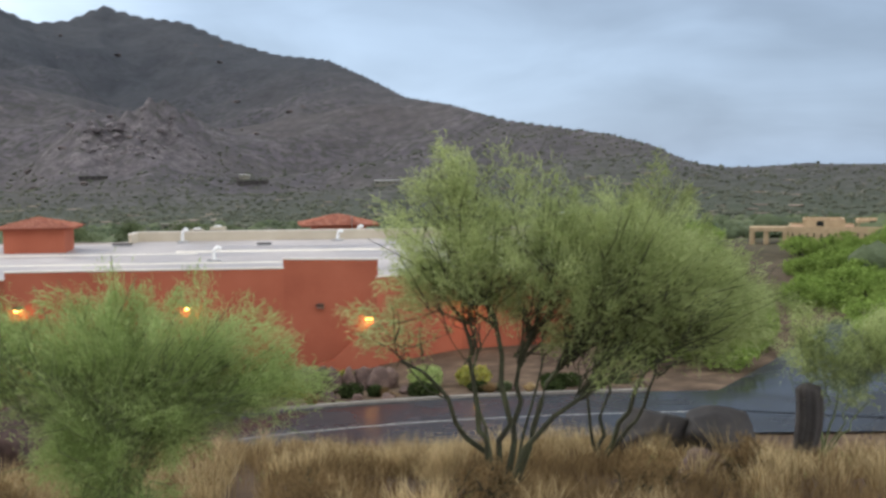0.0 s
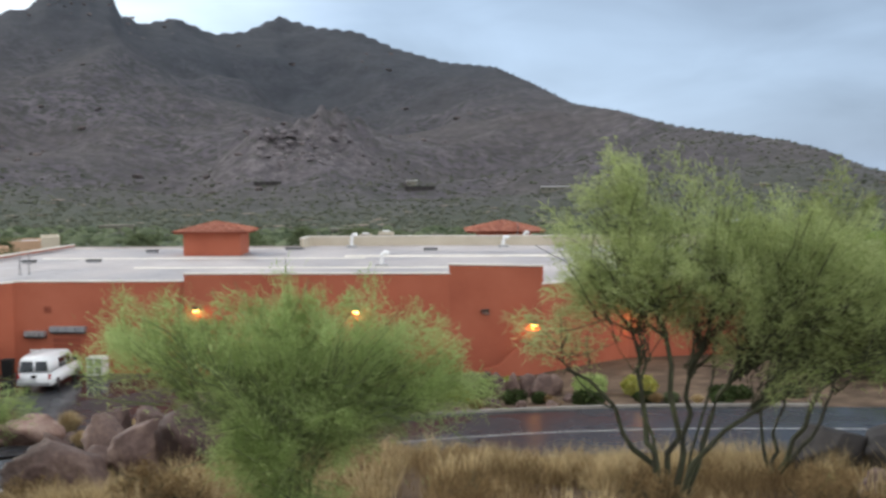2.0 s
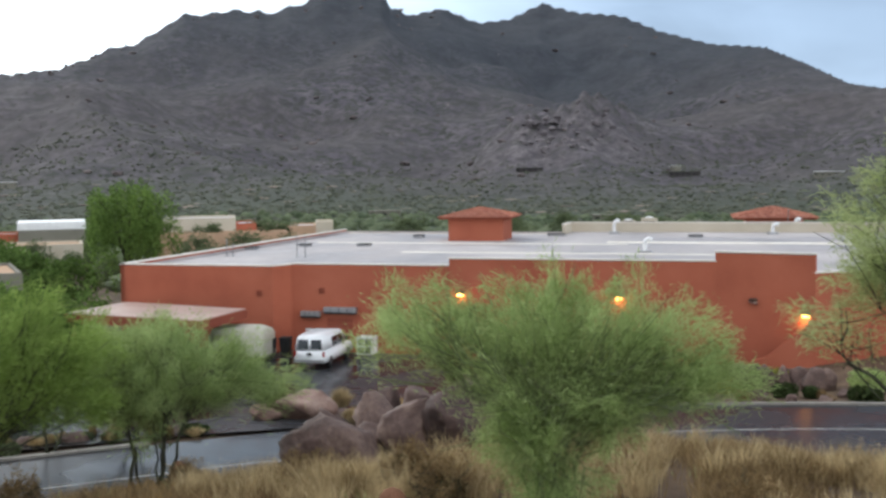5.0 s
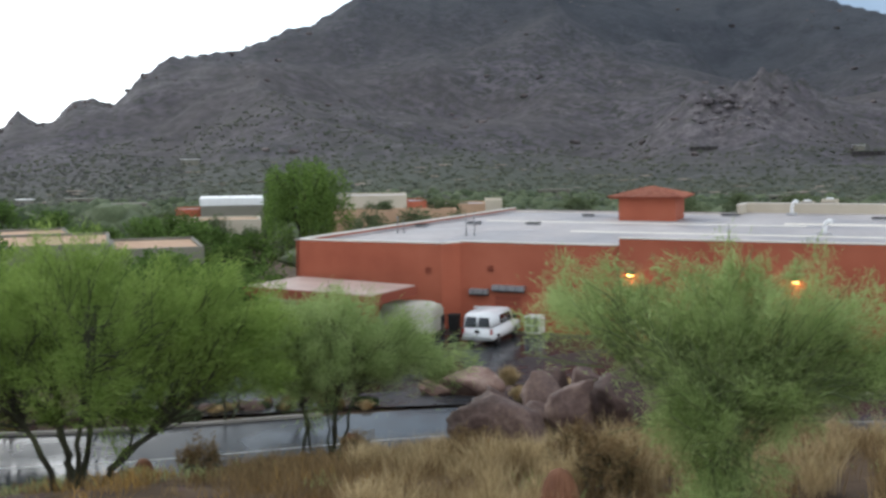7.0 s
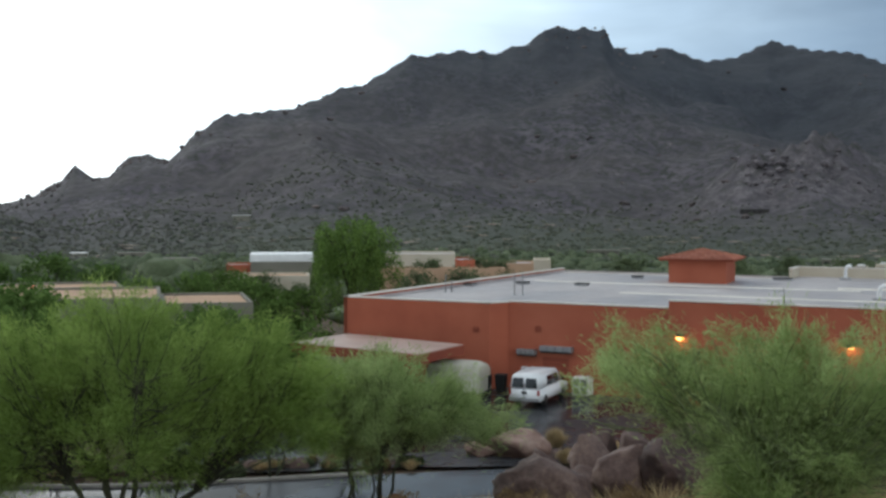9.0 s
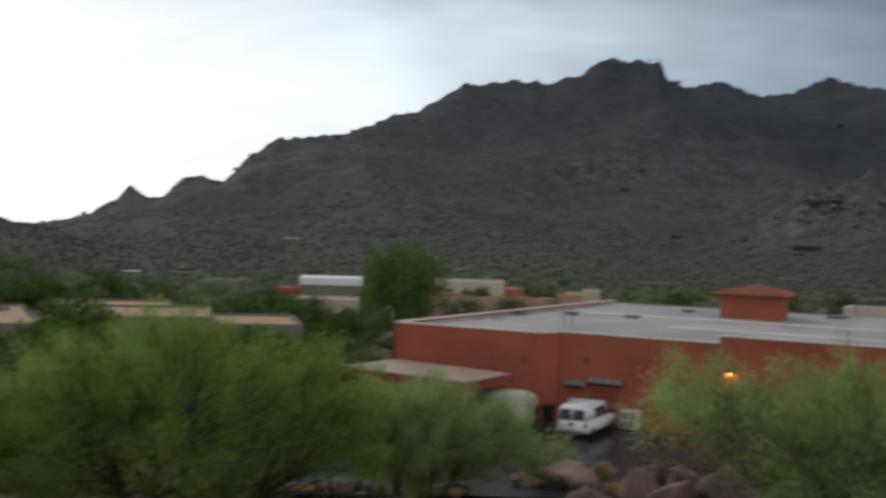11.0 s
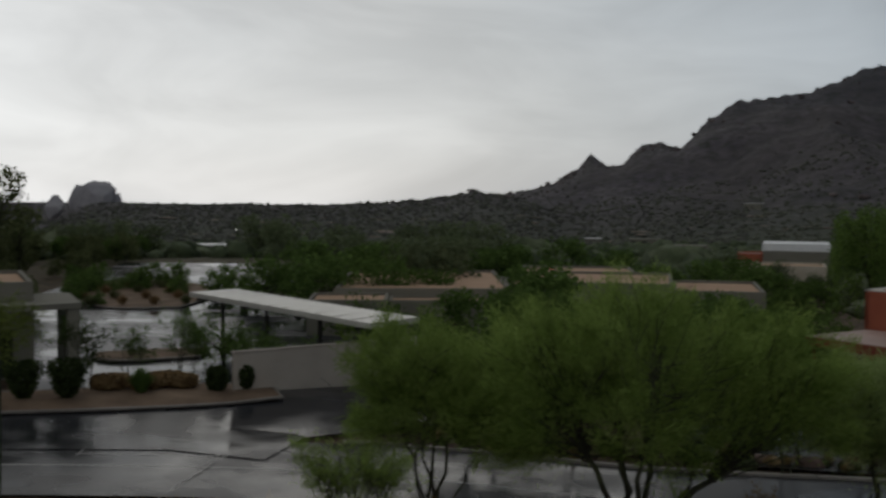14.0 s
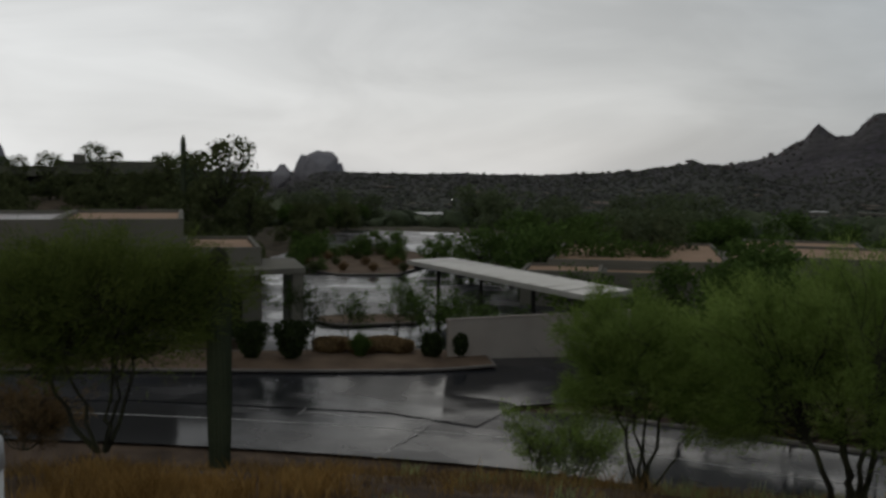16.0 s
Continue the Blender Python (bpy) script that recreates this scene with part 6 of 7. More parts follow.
BALLS = "clipped bushes on the island"
for x, y, r, h in ((-53.6, 12.7, 0.84, 1.9), (-53.0, 14.5, 0.92, 1.95), (-52.0, 21.3, 0.50, 1.15), (-51.9, 22.6, 0.55, 1.2)):
    clipped_bush((x, y, land_at(x, y) + 0.36), r, h, int(r * 100), "dark clipped rounded bush on the kerb island", M_leaf_olive, group=BALLS, flare=0.6 if r > 0.6 else 0.0)
for x, y, r, h in ((-54.6, 17.0, 0.9, 0.75), (-53.9, 18.4, 0.8, 0.65), (-54.3, 19.6, 1.0, 0.7), (-53.5, 20.2, 0.7, 0.65)):
    clipped_bush((x, y, land_at(x, y) + 0.36), r, h, int(r * 90), "low olive-brown clipped bush on the kerb island", M_weed, group="low bushes on the island")
for x, y, h, sd in ((-54.9, 16.0, 3.4, 61), (-58.5, 19.2, 2.6, 62), (-57.0, 21.8, 2.6, 63), (-60.5, 22.6, 3.0, 64), (-62.0, 17.0, 2.8, 65)):
    feather_tree("young_tree", (x, y, land_at(x, y) + 0.2), [(0, 0, h * 0.72, 0.9, 1.0, h * 0.24), (0.2, 0.4, h * 0.5, 0.7, 0.7, h * 0.16)], sd, "thin young tree on a kerb island", M_leaf_olive if sd == 61 else M_leaf_dark, 3, 22, 70, 0.2, 0.022, 0.05, clump_r=0.4, group="young trees on the islands")

# yellow tufts and shrubs by the far kerb and the yard


def tuft_thing(x, y, r, h, seed, leaf, label, lift=0.0, n=700):
    g = np.random.default_rng(seed)
    a = g.random(n) * 2 * math.pi
    lean = g.random(n) ** 0.7
    root = np.stack([np.cos(a) * r * 0.3 * g.random(n), np.sin(a) * r * 0.3 * g.random(n), np.zeros(n)], 1)
    tip = np.stack([np.cos(a) * r * lean, np.sin(a) * r * lean, h * (1.05 - 0.45 * lean ** 2) * (0.7 + 0.35 * g.random(n))], 1)
    midp = root * 0.45 + tip * 0.55 + np.array([0, 0, 0.12 * h])
    side = np.stack([-np.sin(a), np.cos(a), np.zeros(n)], 1) * 0.014
    ob = put("grass_tuft", quads_mesh("grass_tuft", [np.stack([root, midp + side, tip, midp - side], 1)], leaf))
    ob.matrix_world = pose(x, y, land_at(x, y) + lift - 0.03)
    return tagged(ob, label, "grass tuft", "yellow tufts along the road")


for i, (x, y, r, h) in enumerate([(-24.6, 49.9, 0.85, 1.15), (-20.4, 47.5, 0.6, 0.9), (-33.1, 35.9, 0.85, 0.85), (-34.6, 34.3, 0.6, 0.6), (-31.6, 37.4, 0.5, 0.5), (-36.5, 30.6, 0.5, 0.6), (-21.6, 45.0, 0.7, 0.8), (-29.5, 38.6, 0.5, 0.5), (-38.0, 27.6, 0.5, 0.5)]):
    tuft_thing(x, y, r, h, 70 + i, M_straw, "yellow dry grass tuft beside the road", 0.05)
yucca = tuft_thing(-52.9, 17.9, 0.8, 1.25, 88, M_leaf_dark, "spiky green yucca on the kerb island", 0.36, 900)
for k in range(14):
    X, Y = by_ray(69.2 + (k * 0.37) % 5.0, 99 + (k * 5.3) % 21)
    tuft_thing(X, Y, 0.9, 0.9, 820 + k, M_weed if k % 3 else M_leaf_rise, "low brown shrub on the car park island", 0.36, 300)
yucca["group"] = "spiky plants on the island"
yucca["category"] = "yucca"
yucca.name = "yucca"
# planting strip between the far kerb and the car park
g = np.random.default_rng(77)
strip = [i for i in range(len(ROAD) - 1) if 31 < road_az[i] < 64 or -10 < road_az[i] < 20]
for n_ in range(96):
    i = int(g.choice(strip))
    t_ = (ROAD[i + 1, :2] - ROAD[i, :2]) / np.linalg.norm(ROAD[i + 1, :2] - ROAD[i, :2])
    q = ROAD[i, :2] + g.random() * (ROAD[i + 1, :2] - ROAD[i, :2]) + np.array([-t_[1], t_[0]]) * far_side * (HALF + g.uniform(0.9, 3.6))
    kind_ = n_ % 3
    if kind_ == 0:
        tuft_thing(float(q[0]), float(q[1]), g.uniform(0.35, 0.7), g.uniform(0.35, 0.7), 400 + n_, M_weed if n_ % 2 else M_straw, "dry grass tuft in the roadside planting", 0.03, 260)
    elif kind_ == 1:
        clipped_bush((float(q[0]), float(q[1]), land_at(*q)), g.uniform(0.35, 0.7), g.uniform(0.4, 0.8), 500 + n_, "low dark shrub in the roadside planting", M_leaf_olive if n_ % 2 else M_leaf_grey, 600, "shrubs in the roadside planting")
    else:
        ob = put("boulder", boulder_mesh("boulder", 600 + n_, (g.uniform(0.3, 0.6), g.uniform(0.25, 0.5), g.uniform(0.2, 0.36)), M_boulder))
        ob.matrix_world = pose(float(q[0]), float(q[1]), land_at(*q) + 0.1, 0, 0, float(g.uniform(0, 360)))
        tagged(ob, "low reddish rock in the roadside planting", "boulder", "rocks along the far kerb")
for i, (x, y) in enumerate([(-32.3, 36.8), (-30.9, 38.0), (-35.6, 32.4), (-38.9, 26.0), (-27.5, 41.2), (-22.6, 46.0)]):
    ob = put("boulder", boulder_mesh("boulder", 80 + i, (0.55 + 0.12 * (i % 3), 0.45, 0.36), M_boulder))
    ob.matrix_world = pose(x, y, land_at(x, y) + 0.18, 0, 0, i * 50)
    tagged(ob, "low reddish rock along the far kerb", "boulder", "rocks along the far kerb")
for i, (x, y, r, h) in enumerate([(-7.4, 58.6, 0.7, 0.9), (-6.6, 59.8, 0.6, 1.1), (-8.6, 59.6, 0.8, 1.0), (-10.6, 58.8, 0.9, 1.2), (-5.0, 60.2, 0.5, 1.0), (-0.8, 58.4, 0.9, 1.1), (1.6, 58.0, 0.9, 1.0), (-12.6, 58.0, 0.9, 1.1)]):
    clipped_bush((x, y, land_at(x, y)), r, h, 90 + i, "yellow-green flowering bush by the shop wall", M_leaf_green if i % 2 else M_yellow, 900, "bushes by the shop wall")

# ---- trees of the middle distance ----


def leafy_tree(name, seed, h, w, leaf, n=1500, size=0.16, base=0.2, lean=1.0):
    """A broad-leaved tree: trunk, limbs and a broken crown of leaf clusters. Returned at the origin."""
    g = np.random.default_rng(seed)
    t = thing(name, (0, 0, 0), "", "")
    V, tubes = [], [([Vector((0, 0, -0.6)), Vector((0.05, 0, h * 0.25)), Vector((0.0, 0.1, h * 0.5))], [0.06 * h ** 0.6, 0.05 * h ** 0.6, 0.03 * h ** 0.6], 7)]
    k = 26
    for i in range(k):
        a, u = g.random() * 2 * math.pi, g.random()
        rr = w / 2 * math.sqrt(g.random()) * (1 - 0.35 * abs(2 * u - 1) ** 2)
        c = np.array([math.cos(a) * rr, math.sin(a) * rr, h * (base + (1 - base) * (0.12 + 0.80 * u))])
        rad = w * (0.13 + 0.10 * g.random())
        tubes.append(([Vector((0, 0, h * 0.25)), Vector(c * 0.5) + Vector((0, 0, h * 0.12)), Vector(c)], [0.02 * h ** 0.6, 0.015 * h ** 0.6, 0.012], 5))
        m = int(n / k)
        v = g.normal(size=(m, 3))
        v *= (g.random((m, 1)) ** 0.4) / np.linalg.norm(v, axis=1)[:, None]
        root = c + v * rad * np.array([1, 1, 0.85 * lean])
        d1, d2 = g.normal(size=(m, 3)), g.normal(size=(m, 3))
        s = size * (0.6 + 0.8 * g.random((m, 1)))
        d1 *= s / np.linalg.norm(d1, axis=1)[:, None]
        d2 *= 0.6 * s / np.linalg.norm(d2, axis=1)[:, None]
        V.append(np.stack([root - d1, root - d2, root + d1, root + d2], 1))
    put("trunk", tubes_mesh("trunk", tubes, M_bark), t)
    put("crown", quads_mesh("crown", V, leaf), t)
    return t


def plant(proto, spots, label, group):
    """Stand a tree at the first spot (x, y, scale, turn) and copies of it at the rest."""
    tagged(proto, label, "tree", group)
    for i, (x, y, s, r) in enumerate(spots):
        m = pose(x, y, land_at(x, y), 0, 0, r)
        if i == 0:
            proto.matrix_world = m
            proto.scale = (s, s, s)
        else:
            c = copy_thing(proto, m)
            c.scale = (s, s, s)


def drooping_tree(name, at, h, w, leaf, seed, label):
    """A tall tree whose crown hangs in separate bunches of drooping strands from rounded boughs."""
    g = np.random.default_rng(seed)
    t = thing(name, at, label, "tree")
    tubes = [([Vector((0, 0, -0.5)), Vector((0.15, 0, h * 0.3)), Vector((0.0, 0.1, h * 0.6))], [0.34, 0.27, 0.16], 8)]
    V = []
    for k in range(11):
        a = 2 * math.pi * (k * 0.382 + 0.05 * g.random())
        rr = w / 2 * (0.12 + 0.66 * math.sqrt((k + 0.5) / 11))
        c = np.array([math.cos(a) * rr, math.sin(a) * rr, h * (0.92 - 0.05 * (rr / (w / 2)) ** 2 - 0.09 * g.random())])
        girth, hang = w * (0.075 + 0.045 * g.random()), 0.22 + 0.26 * g.random()
        tubes.append(([Vector((0.1, 0, h * (0.25 + 0.2 * g.random()))), Vector(c * 0.6) + Vector((0, 0, h * 0.22)), Vector(c)], [0.14, 0.09, 0.03], 6))
        for _ in range(46):
            b, q = g.random() * 2 * math.pi, math.sqrt(g.random())
            top = c + np.array([math.cos(b) * q * girth, math.sin(b) * q * girth, h * 0.08 * (1 - q * q)])
            drop = h * (hang + 0.30 * g.random() ** 1.5)
            m = 26
            u = g.random((m, 1)) ** 0.8
            root = top + np.array([0, 0, -1.0]) * u * drop + np.array([math.cos(b), math.sin(b), 0]) * u * 0.35 + g.normal(size=(m, 3)) * 0.13
            d = g.normal(size=(m, 3)) * 0.5 + np.array([0, 0, -1.0])
            d *= (0.20 + 0.16 * g.random((m, 1))) / np.linalg.norm(d, axis=1)[:, None]
            side = np.cross(d, g.normal(size=(m, 3)))
            side *= 0.055 / np.linalg.norm(side, axis=1)[:, None]
            V.append(np.stack([root, root + d * 0.5 + side, root + d, root + d * 0.5 - side], 1))
    put("trunk", tubes_mesh("trunk", tubes, M_bark), t, "dark forking trunk")
    put("crown", quads_mesh("crown", V, leaf), t, "drooping bunches of green leaves")
    return t


drooping_tree("willow_tree", (-59.4, 80.8, land_at(-59.4, 80.8)), 11.5 - land_at(-59.4, 80.8), 9.0, M_leaf_willow, 201, "tall drooping green tree behind the shop")


def scatter(seed, n, az0, az1, d0, d1, s0, s1, keep_off=()):
    g = np.random.default_rng(seed)
    out = []
    while len(out) < n:
        az, d = g.uniform(az0, az1), math.sqrt(g.uniform(d0 * d0, d1 * d1))
        if any(a0 < az < a1 and b0 < d < b1 for a0, a1, b0, b1 in keep_off):
            continue
        x, y = by_ray(az, d)
        out.append((x, y, g.uniform(s0, s1), g.uniform(0, 360)))
    return out


OFF = ((55, 64, 74, 100), (44, 53, 82, 106), (66, 77, 44, 160), (57, 77, 40, 84), (38, 43, 128, 163), (-20, -13, 143, 165))
plant(leafy_tree("desert_tree", 202, 4.6, 4.8, M_leaf_dark, 1800, 0.17, 0.1), scatter(1, 34, 38, 64, 62, 125, 0.7, 1.25, OFF), "dark green desert tree among the offices", "desert trees in the valley")
plant(leafy_tree("mesquite_tree", 203, 4.2, 5.4, M_leaf_grey, 1600, 0.18, 0.08), scatter(2, 44, 53, 95, 100, 200, 0.8, 1.5, OFF), "grey-green mesquite tree in the valley", "desert trees in the valley")
plant(leafy_tree("mesquite_tree", 204, 4.5, 5.2, M_leaf_mid, 1800, 0.17, 0.08), scatter(3, 34, -26, -1.5, 66, 140, 0.6, 1.1, OFF + ((-21.5, -13, 60, 146),)), "fresh green mesquite tree beyond the road", "desert trees beyond the road")
plant(leafy_tree("valley_tree", 205, 4.0, 4.6, M_leaf_grey, 1500, 0.17, 0.08), scatter(4, 40, -4, 40, 124, 190, 0.7, 1.2, OFF), "grey-green desert tree behind the shop", "desert trees in the valley")
plant(leafy_tree("dense_shrub", 206, 3.4, 4.0, M_leaf_dark, 1500, 0.14, 0.05), [(-47.6, 33.6, 0.9, 10), (-49.0, 35.6, 1.1, 80), (-55, 33.8, 1.0, 200), (-60, 34.5, 1.1, 130), (-46.0, 37.5, 1.0, 20), (-53.5, 26.2, 0.7, 0), (-57, 26, 0.75, 90), (-61.5, 25.6, 0.8, 160), (-45.5, 44.5, 1.1, 50), (-42.6, 48.5, 1.0, 100), (-50.5, 47.5, 1.2, 150), (-48.4, 53.0, 1.2, 210), (-53.8, 57.5, 1.3, 260), (-50.5, 62.0, 1.2, 310), (-47.0, 58.0, 1.0, 30)], "dense dark green shrub beside the car park", "dense shrubs by the car park")
plant(leafy_tree("desert_tree", 215, 5.2, 6.2, M_leaf_dark, 2600, 0.18, 0.05), [(-80.5, 41.8, 1.0, 0), (-79.5, 46.0, 0.95, 70), (-84.0, 38.5, 0.9, 130), (-77.0, 49.5, 0.8, 200)], "dense dark green tree behind the carport", "dense trees behind the carport")
plant(leafy_tree("desert_tree", 216, 4.0, 4.6, M_leaf_mid, 1800, 0.16, 0.05), [(-55.5, 58.0, 0.95, 0), (-58.0, 54.5, 1.0, 60), (-60.5, 51.5, 0.95, 120), (-62.5, 47.5, 0.9, 180), (-53.2, 61.5, 0.9, 240)], "green mesquite tree in front of the low office", "trees in front of the low office")
plant(leafy_tree("bank_tree", 217, 4.0, 4.4, M_leaf_rise, 1500, 0.17, 0.05), scatter(31, 30, 71.8, 79, 128, 178, 0.5, 0.95), "dusty olive tree on the bank beyond the car park", "dark trees on the rise")
plant(leafy_tree("bank_shrub", 212, 3.0, 3.6, M_leaf_rise, 1500, 0.15, 0.03), scatter(16, 120, 77, 97, 78, 130, 0.5, 0.95), "dark shrub on the bank behind the office", "dark trees on the rise")
plant(leafy_tree("desert_shrub", 213, 1.7, 2.6, M_leaf_mid, 900, 0.13, 0.0), scatter(17, 290, -27, -9.5, 60, 140, 0.7, 1.4, ((-25.5, -14.5, 40, 66), (-20.5, -15.5, 60, 82), (-17, -13.5, 85, 140))), "low fresh green shrub beyond the road", "low shrubs beyond the road")
plant(leafy_tree("bank_tree", 207, 5.0, 4.4, M_leaf_rise, 1900, 0.18, 0.1), scatter(6, 26, 76.5, 97, 92, 150, 0.35, 0.62), "dark tree below the house on the rise", "dark trees on the rise")
plant(leafy_tree("rise_tree", 208, 6.4, 4.6, M_leaf_rise, 900, 0.2, 0.35), [(-117.5, 24.8, 1.48, 0), (-116.9, 27.4, 1.15, 70), (-134.7, 9.4, 0.72, 120), (-129.4, 14.5, 0.90, 200), (-126.2, 21.1, 0.72, 250), (-134.0, 6.2, 0.66, 300)], "open dark tree against the pale sky", "trees on the rise")

plant(leafy_tree("valley_tree", 209, 3.6, 4.4, M_leaf_grey, 1400, 0.16, 0.05), scatter(8, 34, 25, 44, 118, 150, 0.55, 0.95, ((25, 34.5, 118, 130),)), "grey-green tree in front of the valley shops", "desert trees in the valley")
plant(leafy_tree("island_tree", 210, 3.2, 3.8, M_leaf_dark, 1300, 0.15, 0.05), [(*by_ray(a, d), k, a * 7) for a, d, k in ((66.4, 97, 0.8), (67.8, 104, 0.85), (67.2, 110, 0.9), (65.8, 93, 0.8))] + scatter(9, 16, 69.5, 74.8, 98, 122, 0.4, 0.85), "dark tree on the car park island", "trees on the car park island")
plant(leafy_tree("island_tree", 211, 3.4, 3.6, M_leaf_dark, 1300, 0.15, 0.05), scatter(10, 22, 64, 77, 150, 185, 0.6, 1.2, ((65.5, 71, 100, 190),)), "dark tree at the end of the car park", "trees on the car park island")
plant(leafy_tree("bank_tree", 214, 5.2, 4.8, M_leaf_rise, 2000, 0.19, 0.06), scatter(21, 46, 75.5, 96, 84, 128, 0.42, 0.66, ((66, 76.2, 44, 160),)), "dark mesquite tree on the bank below the house", "dark trees on the rise")

# ---- grass on the slope ----


def grass(name, seed, n_tufts, az0, az1, d0, d1, h0, h1, per, leaf, label, width=0.007, patch=0.0, spread=0.16):
    """Tufts of tapering blades joined in one sheet of growth."""
    g = np.random.default_rng(seed)
    az = g.uniform(az0, az1, n_tufts)
    d = np.sqrt(g.uniform(d0 * d0, d1 * d1, n_tufts))
    x, y = -d * np.sin(np.radians(az)), d * np.cos(np.radians(az))
    rd = np.interp(az, road_az[order], road_d[order])
    clear = (az > 19.5) & (az < 30) & (d > 21.2) & (d < 30)
    keep = (d < rd - HALF - 0.6) & ~clear & (fractal(x, y, 0.45, 3, seed) > patch - 0.5 + 0.25 * g.random(n_tufts))
    x, y = x[keep], y[keep]
    z = land(x, y)
    m = len(x)
    X, Y, Z = (np.repeat(v, per) for v in (x, y, z))
    N = m * per
    a = g.random(N) * 2 * math.pi
    lean = g.random(N) * 0.75
    h = np.repeat(g.uniform(h0, h1, m), per) * g.uniform(0.55, 1.15, N)
    root = np.stack([X + g.normal(size=N) * spread, Y + g.normal(size=N) * spread, Z - 0.03], 1)
    tip = root + np.stack([np.cos(a) * lean * h, np.sin(a) * lean * h, h], 1)
    mid = root * 0.5 + tip * 0.5 + np.stack([-np.cos(a), -np.sin(a), np.ones(N)], 1) * (h * 0.07)[:, None]
    b = g.random(N) * math.pi
    side = np.stack([np.cos(b), np.sin(b), np.zeros(N)], 1) * width
    ob = put(name, quads_mesh(name, [np.stack([root, mid + side, tip, mid - side], 1)], leaf))
    return tagged(ob, label, "grass", kind="stuff")


grass("dry_grass", 1, 1400, -26, 32, 13, 40, 0.30, 0.85, 95, M_straw, "tall straw-coloured dry grass in clumps on the slope", 0.0065, 0.52, 0.10)
grass("dry_grass", 2, 170, 16, 34, 13.5, 22, 0.35, 0.80, 130, M_straw, "tall straw-coloured dry grass in clumps on the slope", 0.008, 0.46, 0.13)
grass("dry_grass", 8, 220, -14, 8, 12.5, 21, 0.30, 0.75, 80, M_straw, "tall straw-coloured dry grass in clumps on the slope", 0.0065, 0.34, 0.11)
grass("brown_weeds", 10, 1000, -14, 8, 12.5, 21, 0.22, 0.55, 30, M_weed, "brown dead weeds among the grass", 0.008, 0.10)
grass("dry_grass", 3, 1300, 32, 97, 13, 36, 0.22, 0.45, 22, M_rust_straw, "thin rusty dry grass on the brown slope", 0.008, 0.46)
grass("brown_weeds", 4, 5200, -26, 40, 13, 40, 0.22, 0.60, 26, M_weed, "brown dead weeds among the grass", 0.008, 0.26)
grass("brown_weeds", 5, 1500, 32, 97, 13, 37, 0.18, 0.42, 22, M_weed, "brown dead weeds on the bare slope", 0.010, 0.44)
grass("green_weeds", 6, 700, -26, 70, 14, 40, 0.2, 0.45, 30, M_leaf, "green weeds among the dry grass", 0.010, 0.48)
grass("straw_foreground", 7, 700, 72, 96, 14, 21, 0.35, 0.6, 26, M_rust_straw, "tall rust-coloured dry grass near the terrace", 0.009, 0.40)
# dead wiry shrubs among the straw
for i, (az, d, r) in enumerate(((21.0, 17.0, 0.5), (22.6, 18.6, 0.45), (27.6, 23.4, 0.5), (29.0, 22.0, 0.4), (5.5, 16.0, 0.4), (-3.0, 16.4, 0.4), (-11.0, 17.0, 0.45), (-15.5, 18.0, 0.4), (33.5, 24.0, 0.45), (41.5, 24.5, 0.45))):
    feather_tree("dead_shrub", on_land(az, d), [(0, 0, r * 0.8, r, r, r * 0.6)], 700 + i, "dead brown wiry shrub among dry grass", M_weed, 7, 26, 90, 0.12, 0.008, 0.016, clump_r=0.18, spread=0.8, group="dead shrubs on the slope")

g = np.random.default_rng(9)
V, F = [], []
for k in range(1100):
    az, d = g.uniform(-26, 96), math.sqrt(g.uniform(13 ** 2, 36 ** 2))
    x, y = by_ray(az, d)
    s = 0.03 + 0.10 * g.random() ** 3
    o = len(V)
    zz = land_at(x, y)
    for dx, dy, dz in ((1, 0, 0.2), (0.2, 1, 0.1), (-1, 0.3, 0.2), (-0.2, -1, 0.1), (0.1, 0.1, 0.9), (0, 0, -0.6)):
        V.append((x + s * dx * g.uniform(0.7, 1.3), y + s * dy * g.uniform(0.7, 1.3), zz + s * dz))
    for i in range(4):
        j = (i + 1) % 4
        F += [(o + i, o + j, o + 4), (o + j, o + i, o + 5)]
stones = put("gravel_stones", np_mesh("gravel_stones", V, F, M_boulder))
tagged(stones, "scattered small stones on the slope", "stones", kind="stuff")

# ---- scrub and rocks on the far slopes ----
bm = bmesh.new()
bmesh.ops.create_icosphere(bm, subdivisions=2, radius=1.0)
ICO_V = np.array([v.co[:] for v in bm.verts])
ICO_F = np.array([[v.index for v in f.verts] for f in bm.faces])
bm.free()
bm = bmesh.new()
bmesh.ops.create_icosphere(bm, subdivisions=1, radius=1.0)
ICO1_V = np.array([v.co[:] for v in bm.verts])
ICO1_F = np.array([[v.index for v in f.verts] for f in bm.faces])
bm.free()


